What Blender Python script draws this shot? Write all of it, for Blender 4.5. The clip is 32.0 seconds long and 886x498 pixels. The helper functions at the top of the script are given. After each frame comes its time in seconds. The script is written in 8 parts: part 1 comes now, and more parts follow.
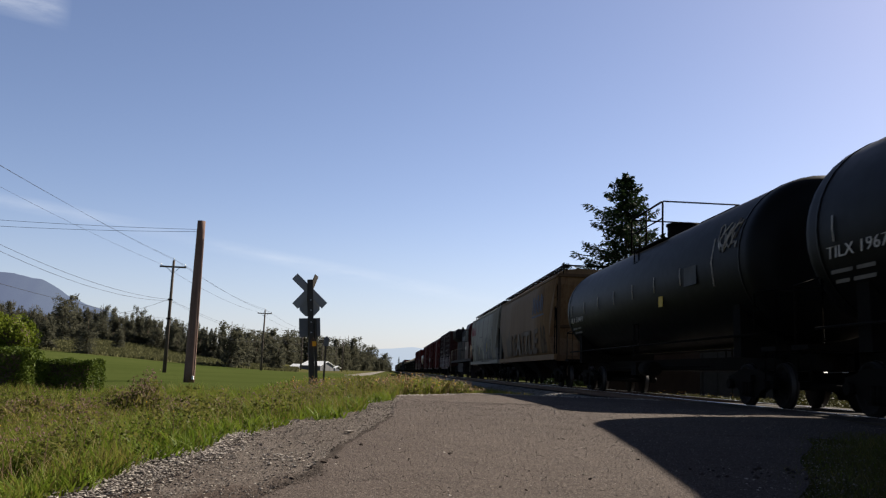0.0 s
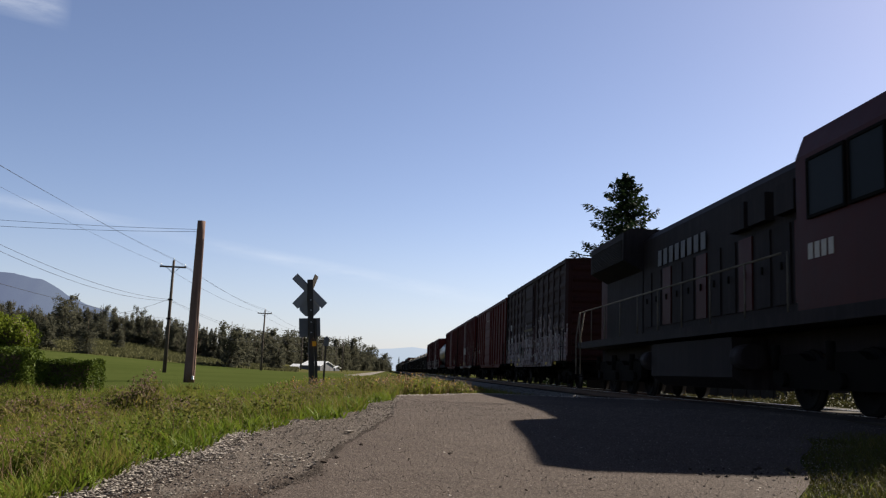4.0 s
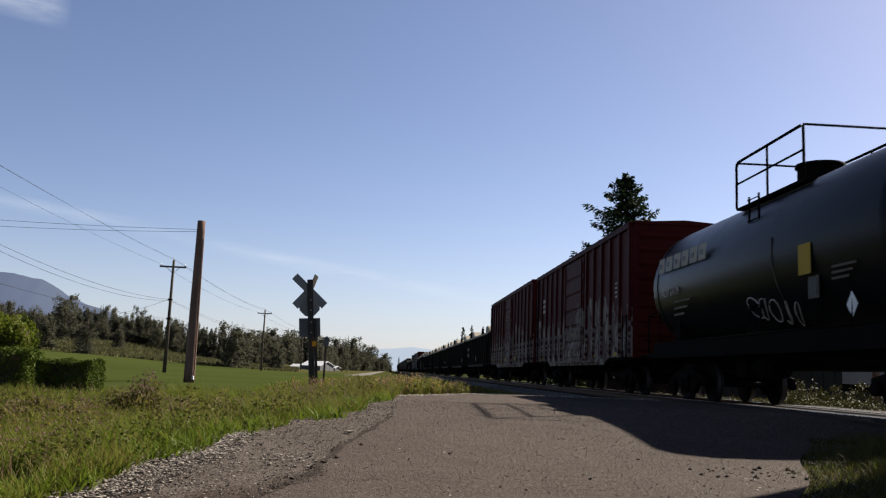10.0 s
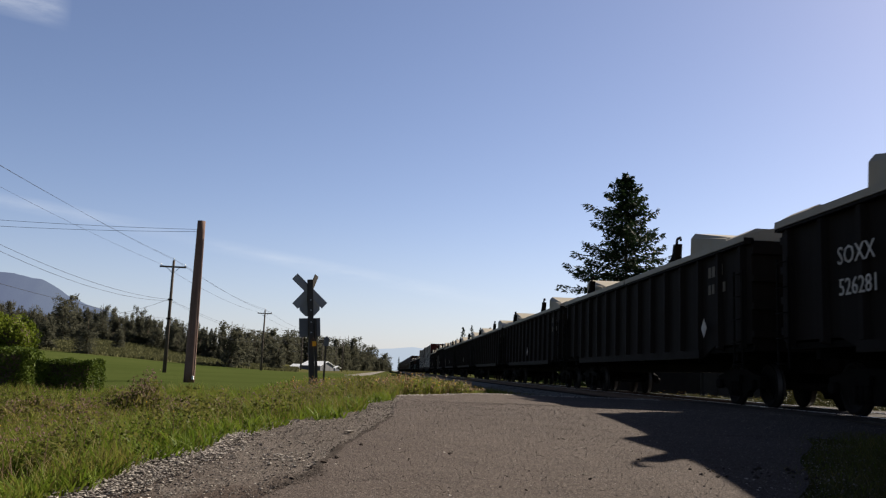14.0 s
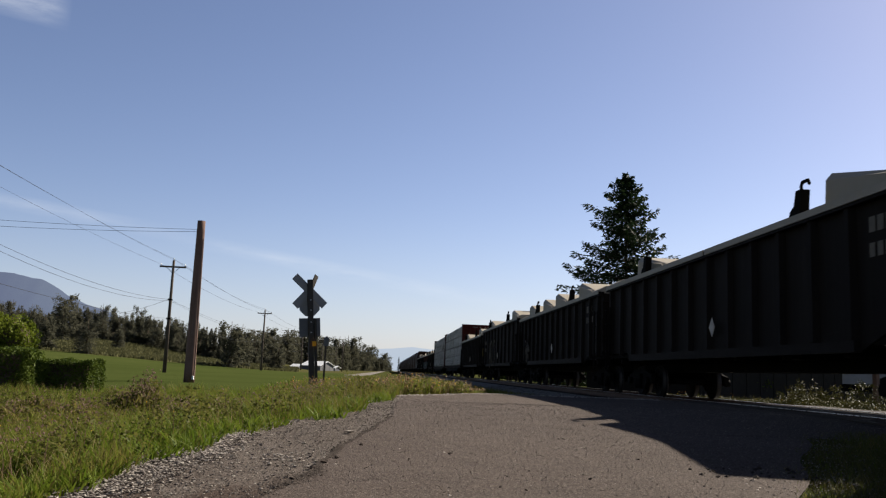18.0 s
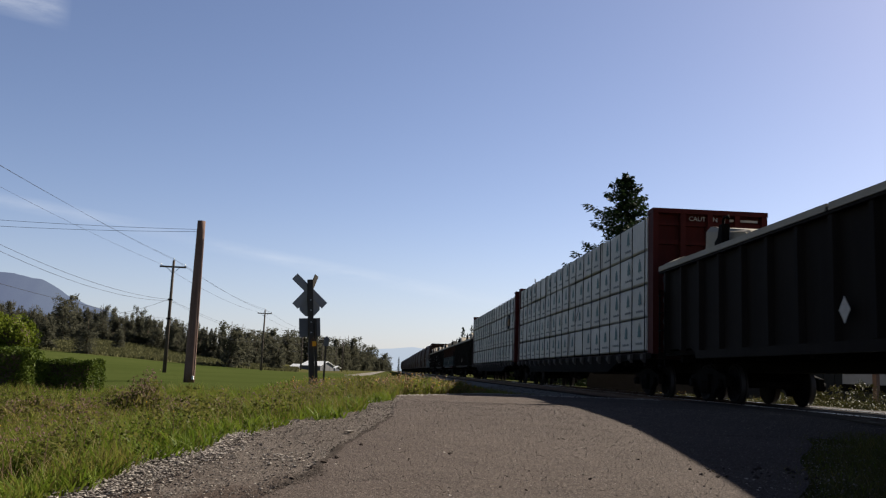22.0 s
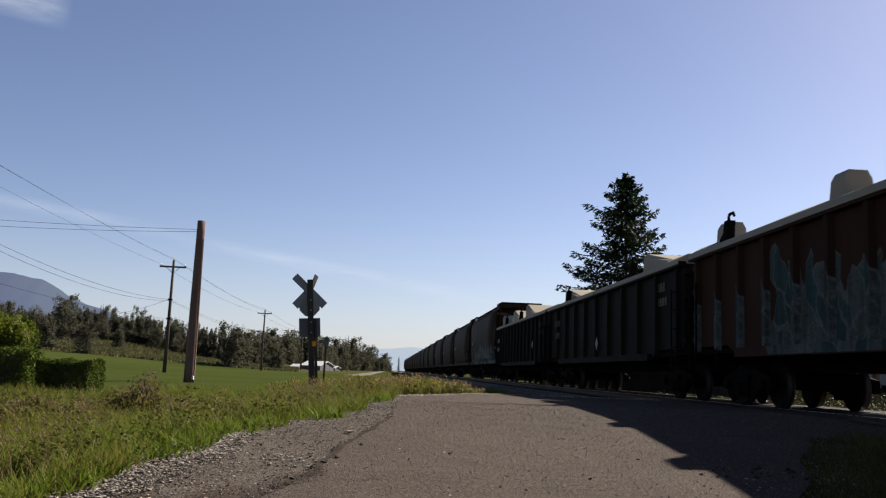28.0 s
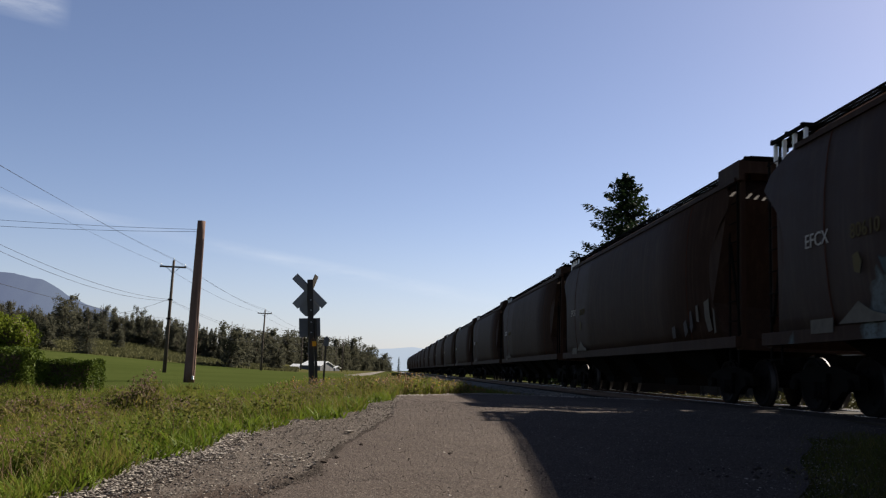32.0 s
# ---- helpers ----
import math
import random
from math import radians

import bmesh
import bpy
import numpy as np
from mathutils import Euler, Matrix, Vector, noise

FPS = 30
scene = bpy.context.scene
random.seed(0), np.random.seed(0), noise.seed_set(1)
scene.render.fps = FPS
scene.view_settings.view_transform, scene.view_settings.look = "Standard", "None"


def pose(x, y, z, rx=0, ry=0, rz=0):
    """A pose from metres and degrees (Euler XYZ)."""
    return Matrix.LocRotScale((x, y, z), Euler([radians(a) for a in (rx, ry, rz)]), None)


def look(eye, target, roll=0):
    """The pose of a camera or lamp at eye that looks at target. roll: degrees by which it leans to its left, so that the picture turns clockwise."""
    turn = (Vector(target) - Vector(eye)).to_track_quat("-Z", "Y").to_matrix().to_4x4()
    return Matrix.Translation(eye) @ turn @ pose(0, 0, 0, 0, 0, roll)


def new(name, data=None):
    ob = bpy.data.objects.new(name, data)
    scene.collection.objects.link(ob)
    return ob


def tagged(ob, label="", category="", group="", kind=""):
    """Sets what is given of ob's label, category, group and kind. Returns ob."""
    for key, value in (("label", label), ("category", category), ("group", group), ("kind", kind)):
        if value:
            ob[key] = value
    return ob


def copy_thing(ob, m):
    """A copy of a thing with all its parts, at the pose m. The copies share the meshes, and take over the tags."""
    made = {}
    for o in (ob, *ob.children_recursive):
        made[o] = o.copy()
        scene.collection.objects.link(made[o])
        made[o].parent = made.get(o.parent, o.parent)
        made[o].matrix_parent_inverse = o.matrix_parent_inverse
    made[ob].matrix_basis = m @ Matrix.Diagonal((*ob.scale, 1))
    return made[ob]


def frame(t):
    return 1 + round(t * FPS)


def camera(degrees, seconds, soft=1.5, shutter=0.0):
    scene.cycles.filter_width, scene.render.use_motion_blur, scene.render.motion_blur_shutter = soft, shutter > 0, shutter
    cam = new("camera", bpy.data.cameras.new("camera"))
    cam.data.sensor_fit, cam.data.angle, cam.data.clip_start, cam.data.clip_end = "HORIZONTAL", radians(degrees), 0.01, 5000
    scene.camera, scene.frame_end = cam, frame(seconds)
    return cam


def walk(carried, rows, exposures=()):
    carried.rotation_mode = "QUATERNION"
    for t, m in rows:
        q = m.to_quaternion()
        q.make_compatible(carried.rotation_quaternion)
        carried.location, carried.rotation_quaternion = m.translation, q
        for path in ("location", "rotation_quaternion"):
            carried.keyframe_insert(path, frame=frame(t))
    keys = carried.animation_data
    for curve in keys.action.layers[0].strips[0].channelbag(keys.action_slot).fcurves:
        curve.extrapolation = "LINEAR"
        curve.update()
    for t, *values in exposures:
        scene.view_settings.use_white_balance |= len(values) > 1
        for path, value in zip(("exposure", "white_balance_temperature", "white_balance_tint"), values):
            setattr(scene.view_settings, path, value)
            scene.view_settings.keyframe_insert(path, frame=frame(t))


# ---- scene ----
# ---- camera and its stand ----
cam = camera(53.57, 32.0, soft=1.2, shutter=0.10)
STAND = pose(0, 0, 0.436, 97.99, 0, -3.299) @ pose(0, 0, 0, 0, 0, 2.145)
walk(cam, [(0.0, STAND), (32.0, STAND)], exposures=[(0.0, 1.35), (9.0, 1.33), (12.5, 1.26), (32.0, 1.25)])

# ---- daylight ----
SUN_WAY = Vector((5.9, 4.32, 5.07)).normalized()
SUN_EL = math.asin(SUN_WAY.z)
SUN_AZ = math.atan2(SUN_WAY.x, SUN_WAY.y)

sun = new("sun", bpy.data.lights.new("sun", "SUN"))
sun.data.energy, sun.data.angle, sun.data.color = 5.0, radians(0.55), (1.0, 0.92, 0.80)
sun.matrix_world = look(SUN_WAY * 60, (0, 0, 0))


class Nodes:
    """Short hand for building a node tree."""

    def __init__(self, tree):
        self.tree = tree
        tree.nodes.clear()

    def add(self, kind, inputs=None, **props):
        n = self.tree.nodes.new(kind)
        for k, v in props.items():
            if k == "operation":
                n.operation = v
            elif k == "blend_type":
                n.blend_type = v
            elif k == "data_type":
                n.data_type = v
            elif k == "feature":
                n.feature = v
            elif k == "sky_type":
                n.sky_type = v
            elif k == "wave_type":
                n.wave_type = v
            elif k == "bands_direction":
                n.bands_direction = v
            elif k == "noise_dimensions":
                n.noise_dimensions = v
        for k, v in (inputs or {}).items():
            self.put(n.inputs[k], v)
        return n

    def put(self, socket, v):
        if isinstance(v, bpy.types.NodeSocket):
            self.tree.links.new(v, socket)
        elif isinstance(v, bpy.types.Node):
            self.tree.links.new(v.outputs[0], socket)
        else:
            socket.default_value = v

    def math(self, op, a, b=0.0, c=0.0):
        n = self.add("ShaderNodeMath", {0: a, 1: b, 2: c}, operation=op)
        return n.outputs[0]

    def ramp(self, fac, lo, hi):
        n = self.add("ShaderNodeMapRange", {0: fac, 1: lo, 2: hi, 3: 0.0, 4: 1.0})
        n.clamp = True
        return n.outputs[0]

    def mix(self, fac, a, b, mode="MIX"):
        n = self.add("ShaderNodeMix", data_type="RGBA", blend_type=mode)
        self.put(n.inputs[0], fac)
        self.put(n.inputs[6], a)
        self.put(n.inputs[7], b)
        return n.outputs[2]

    def noise(self, vec, scale, detail=4.0, rough=0.55):
        n = self.add("ShaderNodeTexNoise", {"Scale": scale, "Detail": detail, "Roughness": rough})
        if vec is not None:
            self.put(n.inputs["Vector"], vec)
        return n.outputs[0]


def rgb(*c):
    return (c[0], c[1], c[2], 1.0)


def make_sky():
    world = bpy.data.worlds.new("sky")
    world.use_nodes = True
    scene.world = world
    n = Nodes(world.node_tree)
    sky = n.add("ShaderNodeTexSky", sky_type="NISHITA")
    sky.sun_disc, sky.sun_elevation, sky.sun_rotation = False, SUN_EL, SUN_AZ
    sky.altitude, sky.air_density, sky.dust_density, sky.ozone_density = 20, 0.80, 0.45, 2.2
    # thin ice clouds: two long faint streaks and a small wisp, fixed in the sky
    way = n.add("ShaderNodeTexCoord").outputs["Generated"]
    xyz = n.add("ShaderNodeSeparateXYZ", {0: way})
    along = n.math("DIVIDE", xyz.outputs[0], xyz.outputs[1])
    high = n.math("DIVIDE", xyz.outputs[2], xyz.outputs[1])
    front = n.ramp(xyz.outputs[1], 0.0, 0.1)
    wisp = n.noise(n.add("ShaderNodeMapping", {0: way, 2: (0, 0.25, 0), 3: (9, 9, 40)}).outputs[0], 1.6, 6, 0.62)
    total = 0.0
    for x0, x1, z0, z1, width, strong in STREAKS:
        u = n.math("DIVIDE", n.math("SUBTRACT", along, x0), x1 - x0)
        mid = n.math("ADD", n.math("MULTIPLY", u, z1 - z0), z0)
        off = n.math("ABSOLUTE", n.math("SUBTRACT", high, mid))
        body = n.math("SUBTRACT", 1.0, n.ramp(off, 0.0, width))
        ends = n.math("MULTIPLY", n.ramp(u, 0.0, 0.25), n.math("SUBTRACT", 1.0, n.ramp(u, 0.7, 1.0)))
        f = n.math("MULTIPLY", n.math("MULTIPLY", body, ends), n.math("MULTIPLY", n.ramp(wisp, 0.25, 0.75), strong))
        total = n.math("ADD", total, f)
    total = n.math("MULTIPLY", total, front)
    tint = n.mix(1.0, sky.outputs[0], SKY_TINT, "MULTIPLY")
    # a deep blue zenith and a darker side away from the sun
    deep = n.math("SUBTRACT", 1.0, n.math("MULTIPLY", n.ramp(xyz.outputs[2], 0.42, 0.86), 0.68))
    tint = n.mix(1.0, tint, n.add("ShaderNodeCombineColor", {0: deep, 1: deep, 2: deep}).outputs[0], "MULTIPLY")
    # the air whitens towards the horizon
    low = n.math("SUBTRACT", 1.0, n.ramp(xyz.outputs[2], -0.02, 0.20))
    # and most on the sun's side, where the haze scatters forward
    sunward = n.math("ADD", n.math("MULTIPLY", xyz.outputs[0], math.sin(SUN_AZ)), n.math("MULTIPLY", xyz.outputs[1], math.cos(SUN_AZ)))
    low = n.math("MULTIPLY", n.math("POWER", low, 2.2), n.math("MULTIPLY_ADD", n.ramp(sunward, -0.8, 0.12), 0.65, 0.10))
    tint = n.mix(low, tint, rgb(*HAZE))
    col = n.mix(total, tint, rgb(*CLOUD))
    bg = n.add("ShaderNodeBackground", {0: col, 1: SKY_POWER})
    n.add("ShaderNodeOutputWorld", {0: bg.outputs[0]})


SKY_POWER = 0.0515
SKY_TINT = rgb(1.065, 0.935, 0.955)
CLOUD = (7.2, 7.5, 8.0)
HAZE = (4.4, 4.8, 5.55)
STREAKS = [(-0.26, 0.16, 0.142, 0.075, 0.010, 0.30), (-0.62, -0.22, 0.200, 0.140, 0.011, 0.26), (-0.50, -0.385, 0.425, 0.40, 0.028, 0.55)]
make_sky()


# ---- materials ----
def surface(name, c1, c2, rough=0.7, metal=0.0, scale=6.0, streak=0.0, dirt=None, dirt_amount=0.0, bump=0.15, fine=60.0, island=0.0, wide=0.35, tags=None, spec=0.07, piece=0.0, glow=None):
    """A weathered surface: two colours by a coarse and a fine grain, runs of dirt down the sides, fine relief.
    tags: stretches of sprayed lettering, each (low z, high z, start y, end y, pale colour, second colour, edge colour)."""
    m = bpy.data.materials.new(name)
    m.use_nodes = True
    n = Nodes(m.node_tree)
    p = n.add("ShaderNodeTexCoord").outputs["Object"]
    rnd = n.add("ShaderNodeObjectInfo").outputs["Random"]
    shift = n.add("ShaderNodeCombineXYZ", {0: n.math("MULTIPLY", rnd, 31.0), 1: n.math("MULTIPLY", rnd, 17.0), 2: n.math("MULTIPLY", rnd, 9.0)})
    q = n.add("ShaderNodeVectorMath", {0: p, 1: shift}, operation="ADD").outputs[0]
    coarse = n.noise(q, scale * 0.12 + 0.2, 5, 0.6)
    grain = n.noise(q, scale, 6, 0.65)
    f = n.math("ADD", n.math("MULTIPLY", coarse, 1.0 - wide), n.math("MULTIPLY", grain, wide))
    col = n.mix(n.ramp(f, 0.3, 0.7), rgb(*c1), rgb(*c2))
    if island:
        isl = n.add("ShaderNodeNewGeometry").outputs["Random Per Island"]
        col = n.mix(island, col, n.add("ShaderNodeHueSaturation", {"Value": n.math("MULTIPLY_ADD", isl, 1.5, 0.3), "Hue": n.math("MULTIPLY_ADD", isl, 0.05, 0.475), "Color": col}).outputs[0])
    if piece:
        col = n.mix(piece, col, n.add("ShaderNodeHueSaturation", {"Value": n.math("MULTIPLY_ADD", rnd, 1.1, 0.45), "Color": col}).outputs[0])
    for z0, z1, y0, y1, pale, second, edge, fy, fz in ((*t, 3.0, 1.45)[:9] for t in tags or ()):
        # angular sprayed letters: warped cells, each wholly there or not, with a sprayed edge round it
        warp = n.add("ShaderNodeTexNoise", {"Vector": p, "Scale": 1.4, "Detail": 2.0})
        bend = n.add("ShaderNodeVectorMath", {0: n.add("ShaderNodeVectorMath", {0: warp.outputs[1], 1: (0.5, 0.5, 0.5)}, operation="SUBTRACT").outputs[0], 1: (0.0, 0.9, 0.5)}, operation="MULTIPLY").outputs[0]
        pw = n.add("ShaderNodeVectorMath", {0: p, 1: bend}, operation="ADD").outputs[0]
        flat = n.add("ShaderNodeMapping", {0: pw, 3: (0.0, fy, fz)}).outputs[0]
        cell = n.add("ShaderNodeTexVoronoi", {"Vector": flat, "Scale": 1.0})
        rim = n.add("ShaderNodeTexVoronoi", {"Vector": flat, "Scale": 1.0}, feature="DISTANCE_TO_EDGE")
        pick = n.add("ShaderNodeSeparateColor", {0: cell.outputs["Color"]})
        spot = n.add("ShaderNodeSeparateXYZ", {0: cell.outputs["Position"]})
        xyz = n.add("ShaderNodeSeparateXYZ", {0: p})
        up = n.math("MULTIPLY", spot.outputs[2], 1 / fz)
        at = n.math("MULTIPLY", spot.outputs[1], 1 / fy)
        rise = n.math("MULTIPLY", n.math("SUBTRACT", pick.outputs[1], 0.5), (z1 - z0) * 0.38)
        here = n.math("MULTIPLY", n.math("LESS_THAN", up, n.math("ADD", z1, rise)), n.math("GREATER_THAN", xyz.outputs[2], z0))
        here = n.math("MULTIPLY", here, n.math("MULTIPLY", n.math("GREATER_THAN", at, y0), n.math("LESS_THAN", at, y1)))
        here = n.math("MULTIPLY", here, n.math("LESS_THAN", pick.outputs[2], 0.95))
        fill = n.mix(n.ramp(pick.outputs[0], 0.45, 0.60), rgb(*pale), rgb(*second))
        fill = n.mix(n.math("MULTIPLY", n.ramp(n.noise(n.add("ShaderNodeMapping", {0: q, 3: (4.0, 4.0, 0.8)}).outputs[0], 1.0, 5, 0.65), 0.45, 0.70), 0.5), fill, col)
        line = n.ramp(rim.outputs["Distance"], 0.035, 0.075)
        paint = n.mix(line, rgb(*edge), fill)
        worn = n.ramp(n.noise(q, 22, 3), 0.2, 0.5)
        col = n.mix(n.math("MULTIPLY", n.math("MULTIPLY", here, worn), 0.92), col, paint)
    if streak:
        runs = n.noise(n.add("ShaderNodeMapping", {0: q, 3: (7.0, 7.0, 0.35)}).outputs[0], 1.0, 5, 0.7)
        col = n.mix(n.math("MULTIPLY", n.ramp(runs, 0.48, 0.72), streak), col, rgb(*(dirt or (0.05, 0.04, 0.03))))
    if dirt_amount:
        spots = n.noise(q, scale * 0.5, 7, 0.7)
        col = n.mix(n.math("MULTIPLY", n.ramp(spots, 0.5, 0.7), dirt_amount), col, rgb(*(dirt or (0.05, 0.04, 0.03))))
    small = n.noise(q, fine, 3, 0.6)
    relief = n.add("ShaderNodeBump", {"Strength": bump, "Distance": 0.02, "Height": n.math("ADD", n.math("MULTIPLY", small, 0.5), grain)})
    b = n.add("ShaderNodeBsdfPrincipled", {"Base Color": col, "Metallic": metal, "Roughness": n.math("ADD", rough - 0.08, n.math("MULTIPLY", grain, 0.16)), "Normal": relief.outputs[0], "Specular IOR Level": spec})
    if glow:
        n.put(b.inputs["Emission Color"], rgb(*glow))
        n.put(b.inputs["Emission Strength"], 1.0)
    n.add("ShaderNodeOutputMaterial", {0: b.outputs[0]})
    return m


def leafy(name, c1, c2, rough=0.55, through_light=0.35, vary=0.8, spec=0.05):
    """Leaves and blades: colour varies from piece to piece, some light shines through."""
    m = bpy.data.materials.new(name)
    m.use_nodes = True
    n = Nodes(m.node_tree)
    isl = n.add("ShaderNodeNewGeometry").outputs["Random Per Island"]
    p = n.add("ShaderNodeTexCoord").outputs["Object"]
    patch = n.noise(p, 0.45, 3)
    f = n.math("ADD", n.math("MULTIPLY", isl, vary * 0.7), n.math("MULTIPLY", n.ramp(patch, 0.3, 0.7), 1.0 - vary * 0.7))
    col = n.mix(f, rgb(*c1), rgb(*c2))
    b = n.add("ShaderNodeBsdfPrincipled", {"Base Color": col, "Roughness": rough, "Specular IOR Level": spec})
    t = n.add("ShaderNodeBsdfTranslucent", {"Color": col})
    s = n.add("ShaderNodeMixShader", {0: through_light, 1: b.outputs[0], 2: t.outputs[0]})
    n.add("ShaderNodeOutputMaterial", {0: s.outputs[0]})
    return m


def ground_material():
    """Soil under grass by the line, a mown green field, and a strip of tall brownish crop far off."""
    m = bpy.data.materials.new("field_soil")
    m.use_nodes = True
    n = Nodes(m.node_tree)
    p = n.add("ShaderNodeTexCoord").outputs["Object"]
    xyz = n.add("ShaderNodeSeparateXYZ", {0: p})
    big = n.noise(p, 0.05, 5)
    mid = n.noise(p, 0.9, 6, 0.7)
    tiny = n.noise(p, 14.0, 4, 0.7)
    rough_grass = n.mix(n.ramp(mid, 0.35, 0.65), rgb(0.040, 0.052, 0.013), rgb(0.078, 0.074, 0.028))
    rough_grass = n.mix(n.ramp(tiny, 0.35, 0.7), rough_grass, rgb(0.030, 0.033, 0.012))
    row = n.noise(n.add("ShaderNodeMapping", {0: p, 3: (0.05, 0.5, 1)}).outputs[0], 1.0, 5, 0.7)
    green = n.mix(n.ramp(n.math("ADD", n.math("MULTIPLY", big, 0.6), n.math("MULTIPLY", row, 0.4)), 0.35, 0.65), rgb(0.034, 0.046, 0.012), rgb(0.050, 0.060, 0.018))
    f = n.math("MULTIPLY", n.ramp(xyz.outputs[1], 34.0, 37.0), n.ramp(n.math("MULTIPLY", xyz.outputs[0], -1.0), 3.5, 5.0))
    green = n.mix(n.ramp(xyz.outputs[1], 147.0, 152.0), green, n.mix(n.ramp(row, 0.35, 0.65), rgb(0.052, 0.054, 0.020), rgb(0.068, 0.062, 0.026)))
    col = n.mix(f, rough_grass, green)
    relief = n.add("ShaderNodeBump", {"Strength": 0.5, "Distance": 0.05, "Height": tiny})
    b = n.add("ShaderNodeBsdfPrincipled", {"Base Color": col, "Roughness": 1.0, "Normal": relief.outputs[0], "Specular IOR Level": 0.0})
    n.add("ShaderNodeOutputMaterial", {0: b.outputs[0]})
    return m


def speckled(name, c1, c2, dark, pale, grain=55.0, stain=None):
    """Chip-sealed asphalt or packed grit: single grains in light and dark, wide patches, damp or tarry stains."""
    m = bpy.data.materials.new(name)
    m.use_nodes = True
    n = Nodes(m.node_tree)
    p = n.add("ShaderNodeTexCoord").outputs["Object"]
    chips = n.add("ShaderNodeTexVoronoi", {"Vector": p, "Scale": grain})
    chip = n.add("ShaderNodeSeparateColor", {0: chips.outputs["Color"]})
    big = n.noise(p, 0.35, 5, 0.6)
    mid = n.noise(p, 3.0, 6, 0.7)
    col = n.mix(n.ramp(big, 0.35, 0.65), rgb(*c1), rgb(*c2))
    col = n.mix(n.math("MULTIPLY", n.ramp(mid, 0.5, 0.8), 0.35), col, rgb(*dark))
    grit = n.noise(p, grain * 0.8, 3, 0.75)
    col = n.mix(0.9, col, n.add("ShaderNodeHueSaturation", {"Value": n.math("MULTIPLY_ADD", n.ramp(grit, 0.32, 0.70), 1.75, 0.26), "Color": col}).outputs[0])
    dot = n.math("SUBTRACT", 1.0, n.ramp(chips.outputs["Distance"], 0.22, 0.42))
    col = n.mix(n.math("MULTIPLY", n.math("MULTIPLY", n.ramp(chip.outputs[1], 0.62, 0.72), dot), 0.8), col, rgb(*pale))
    col = n.mix(n.math("MULTIPLY", n.math("MULTIPLY", n.ramp(chip.outputs[2], 0.80, 0.86), dot), 0.8), col, rgb(*dark))
    if stain:
        col = n.mix(n.math("MULTIPLY", n.math("MULTIPLY", n.ramp(n.noise(p, 2.2, 5, 0.65), 0.36, 0.52), n.math("SUBTRACT", 1.0, n.ramp(n.add("ShaderNodeSeparateXYZ", {0: p}).outputs[1], 5.5, 6.5))), 0.9), col, rgb(*stain))
    relief = n.add("ShaderNodeBump", {"Strength": 0.8, "Distance": 0.010, "Height": n.math("ADD", n.math("MULTIPLY", chip.outputs[0], 0.6), n.math("MULTIPLY", n.noise(p, 40.0, 3), 0.8))})
    b = n.add("ShaderNodeBsdfPrincipled", {"Base Color": col, "Roughness": 0.95, "Normal": relief.outputs[0], "Specular IOR Level": 0.04})
    n.add("ShaderNodeOutputMaterial", {0: b.outputs[0]})
    return m


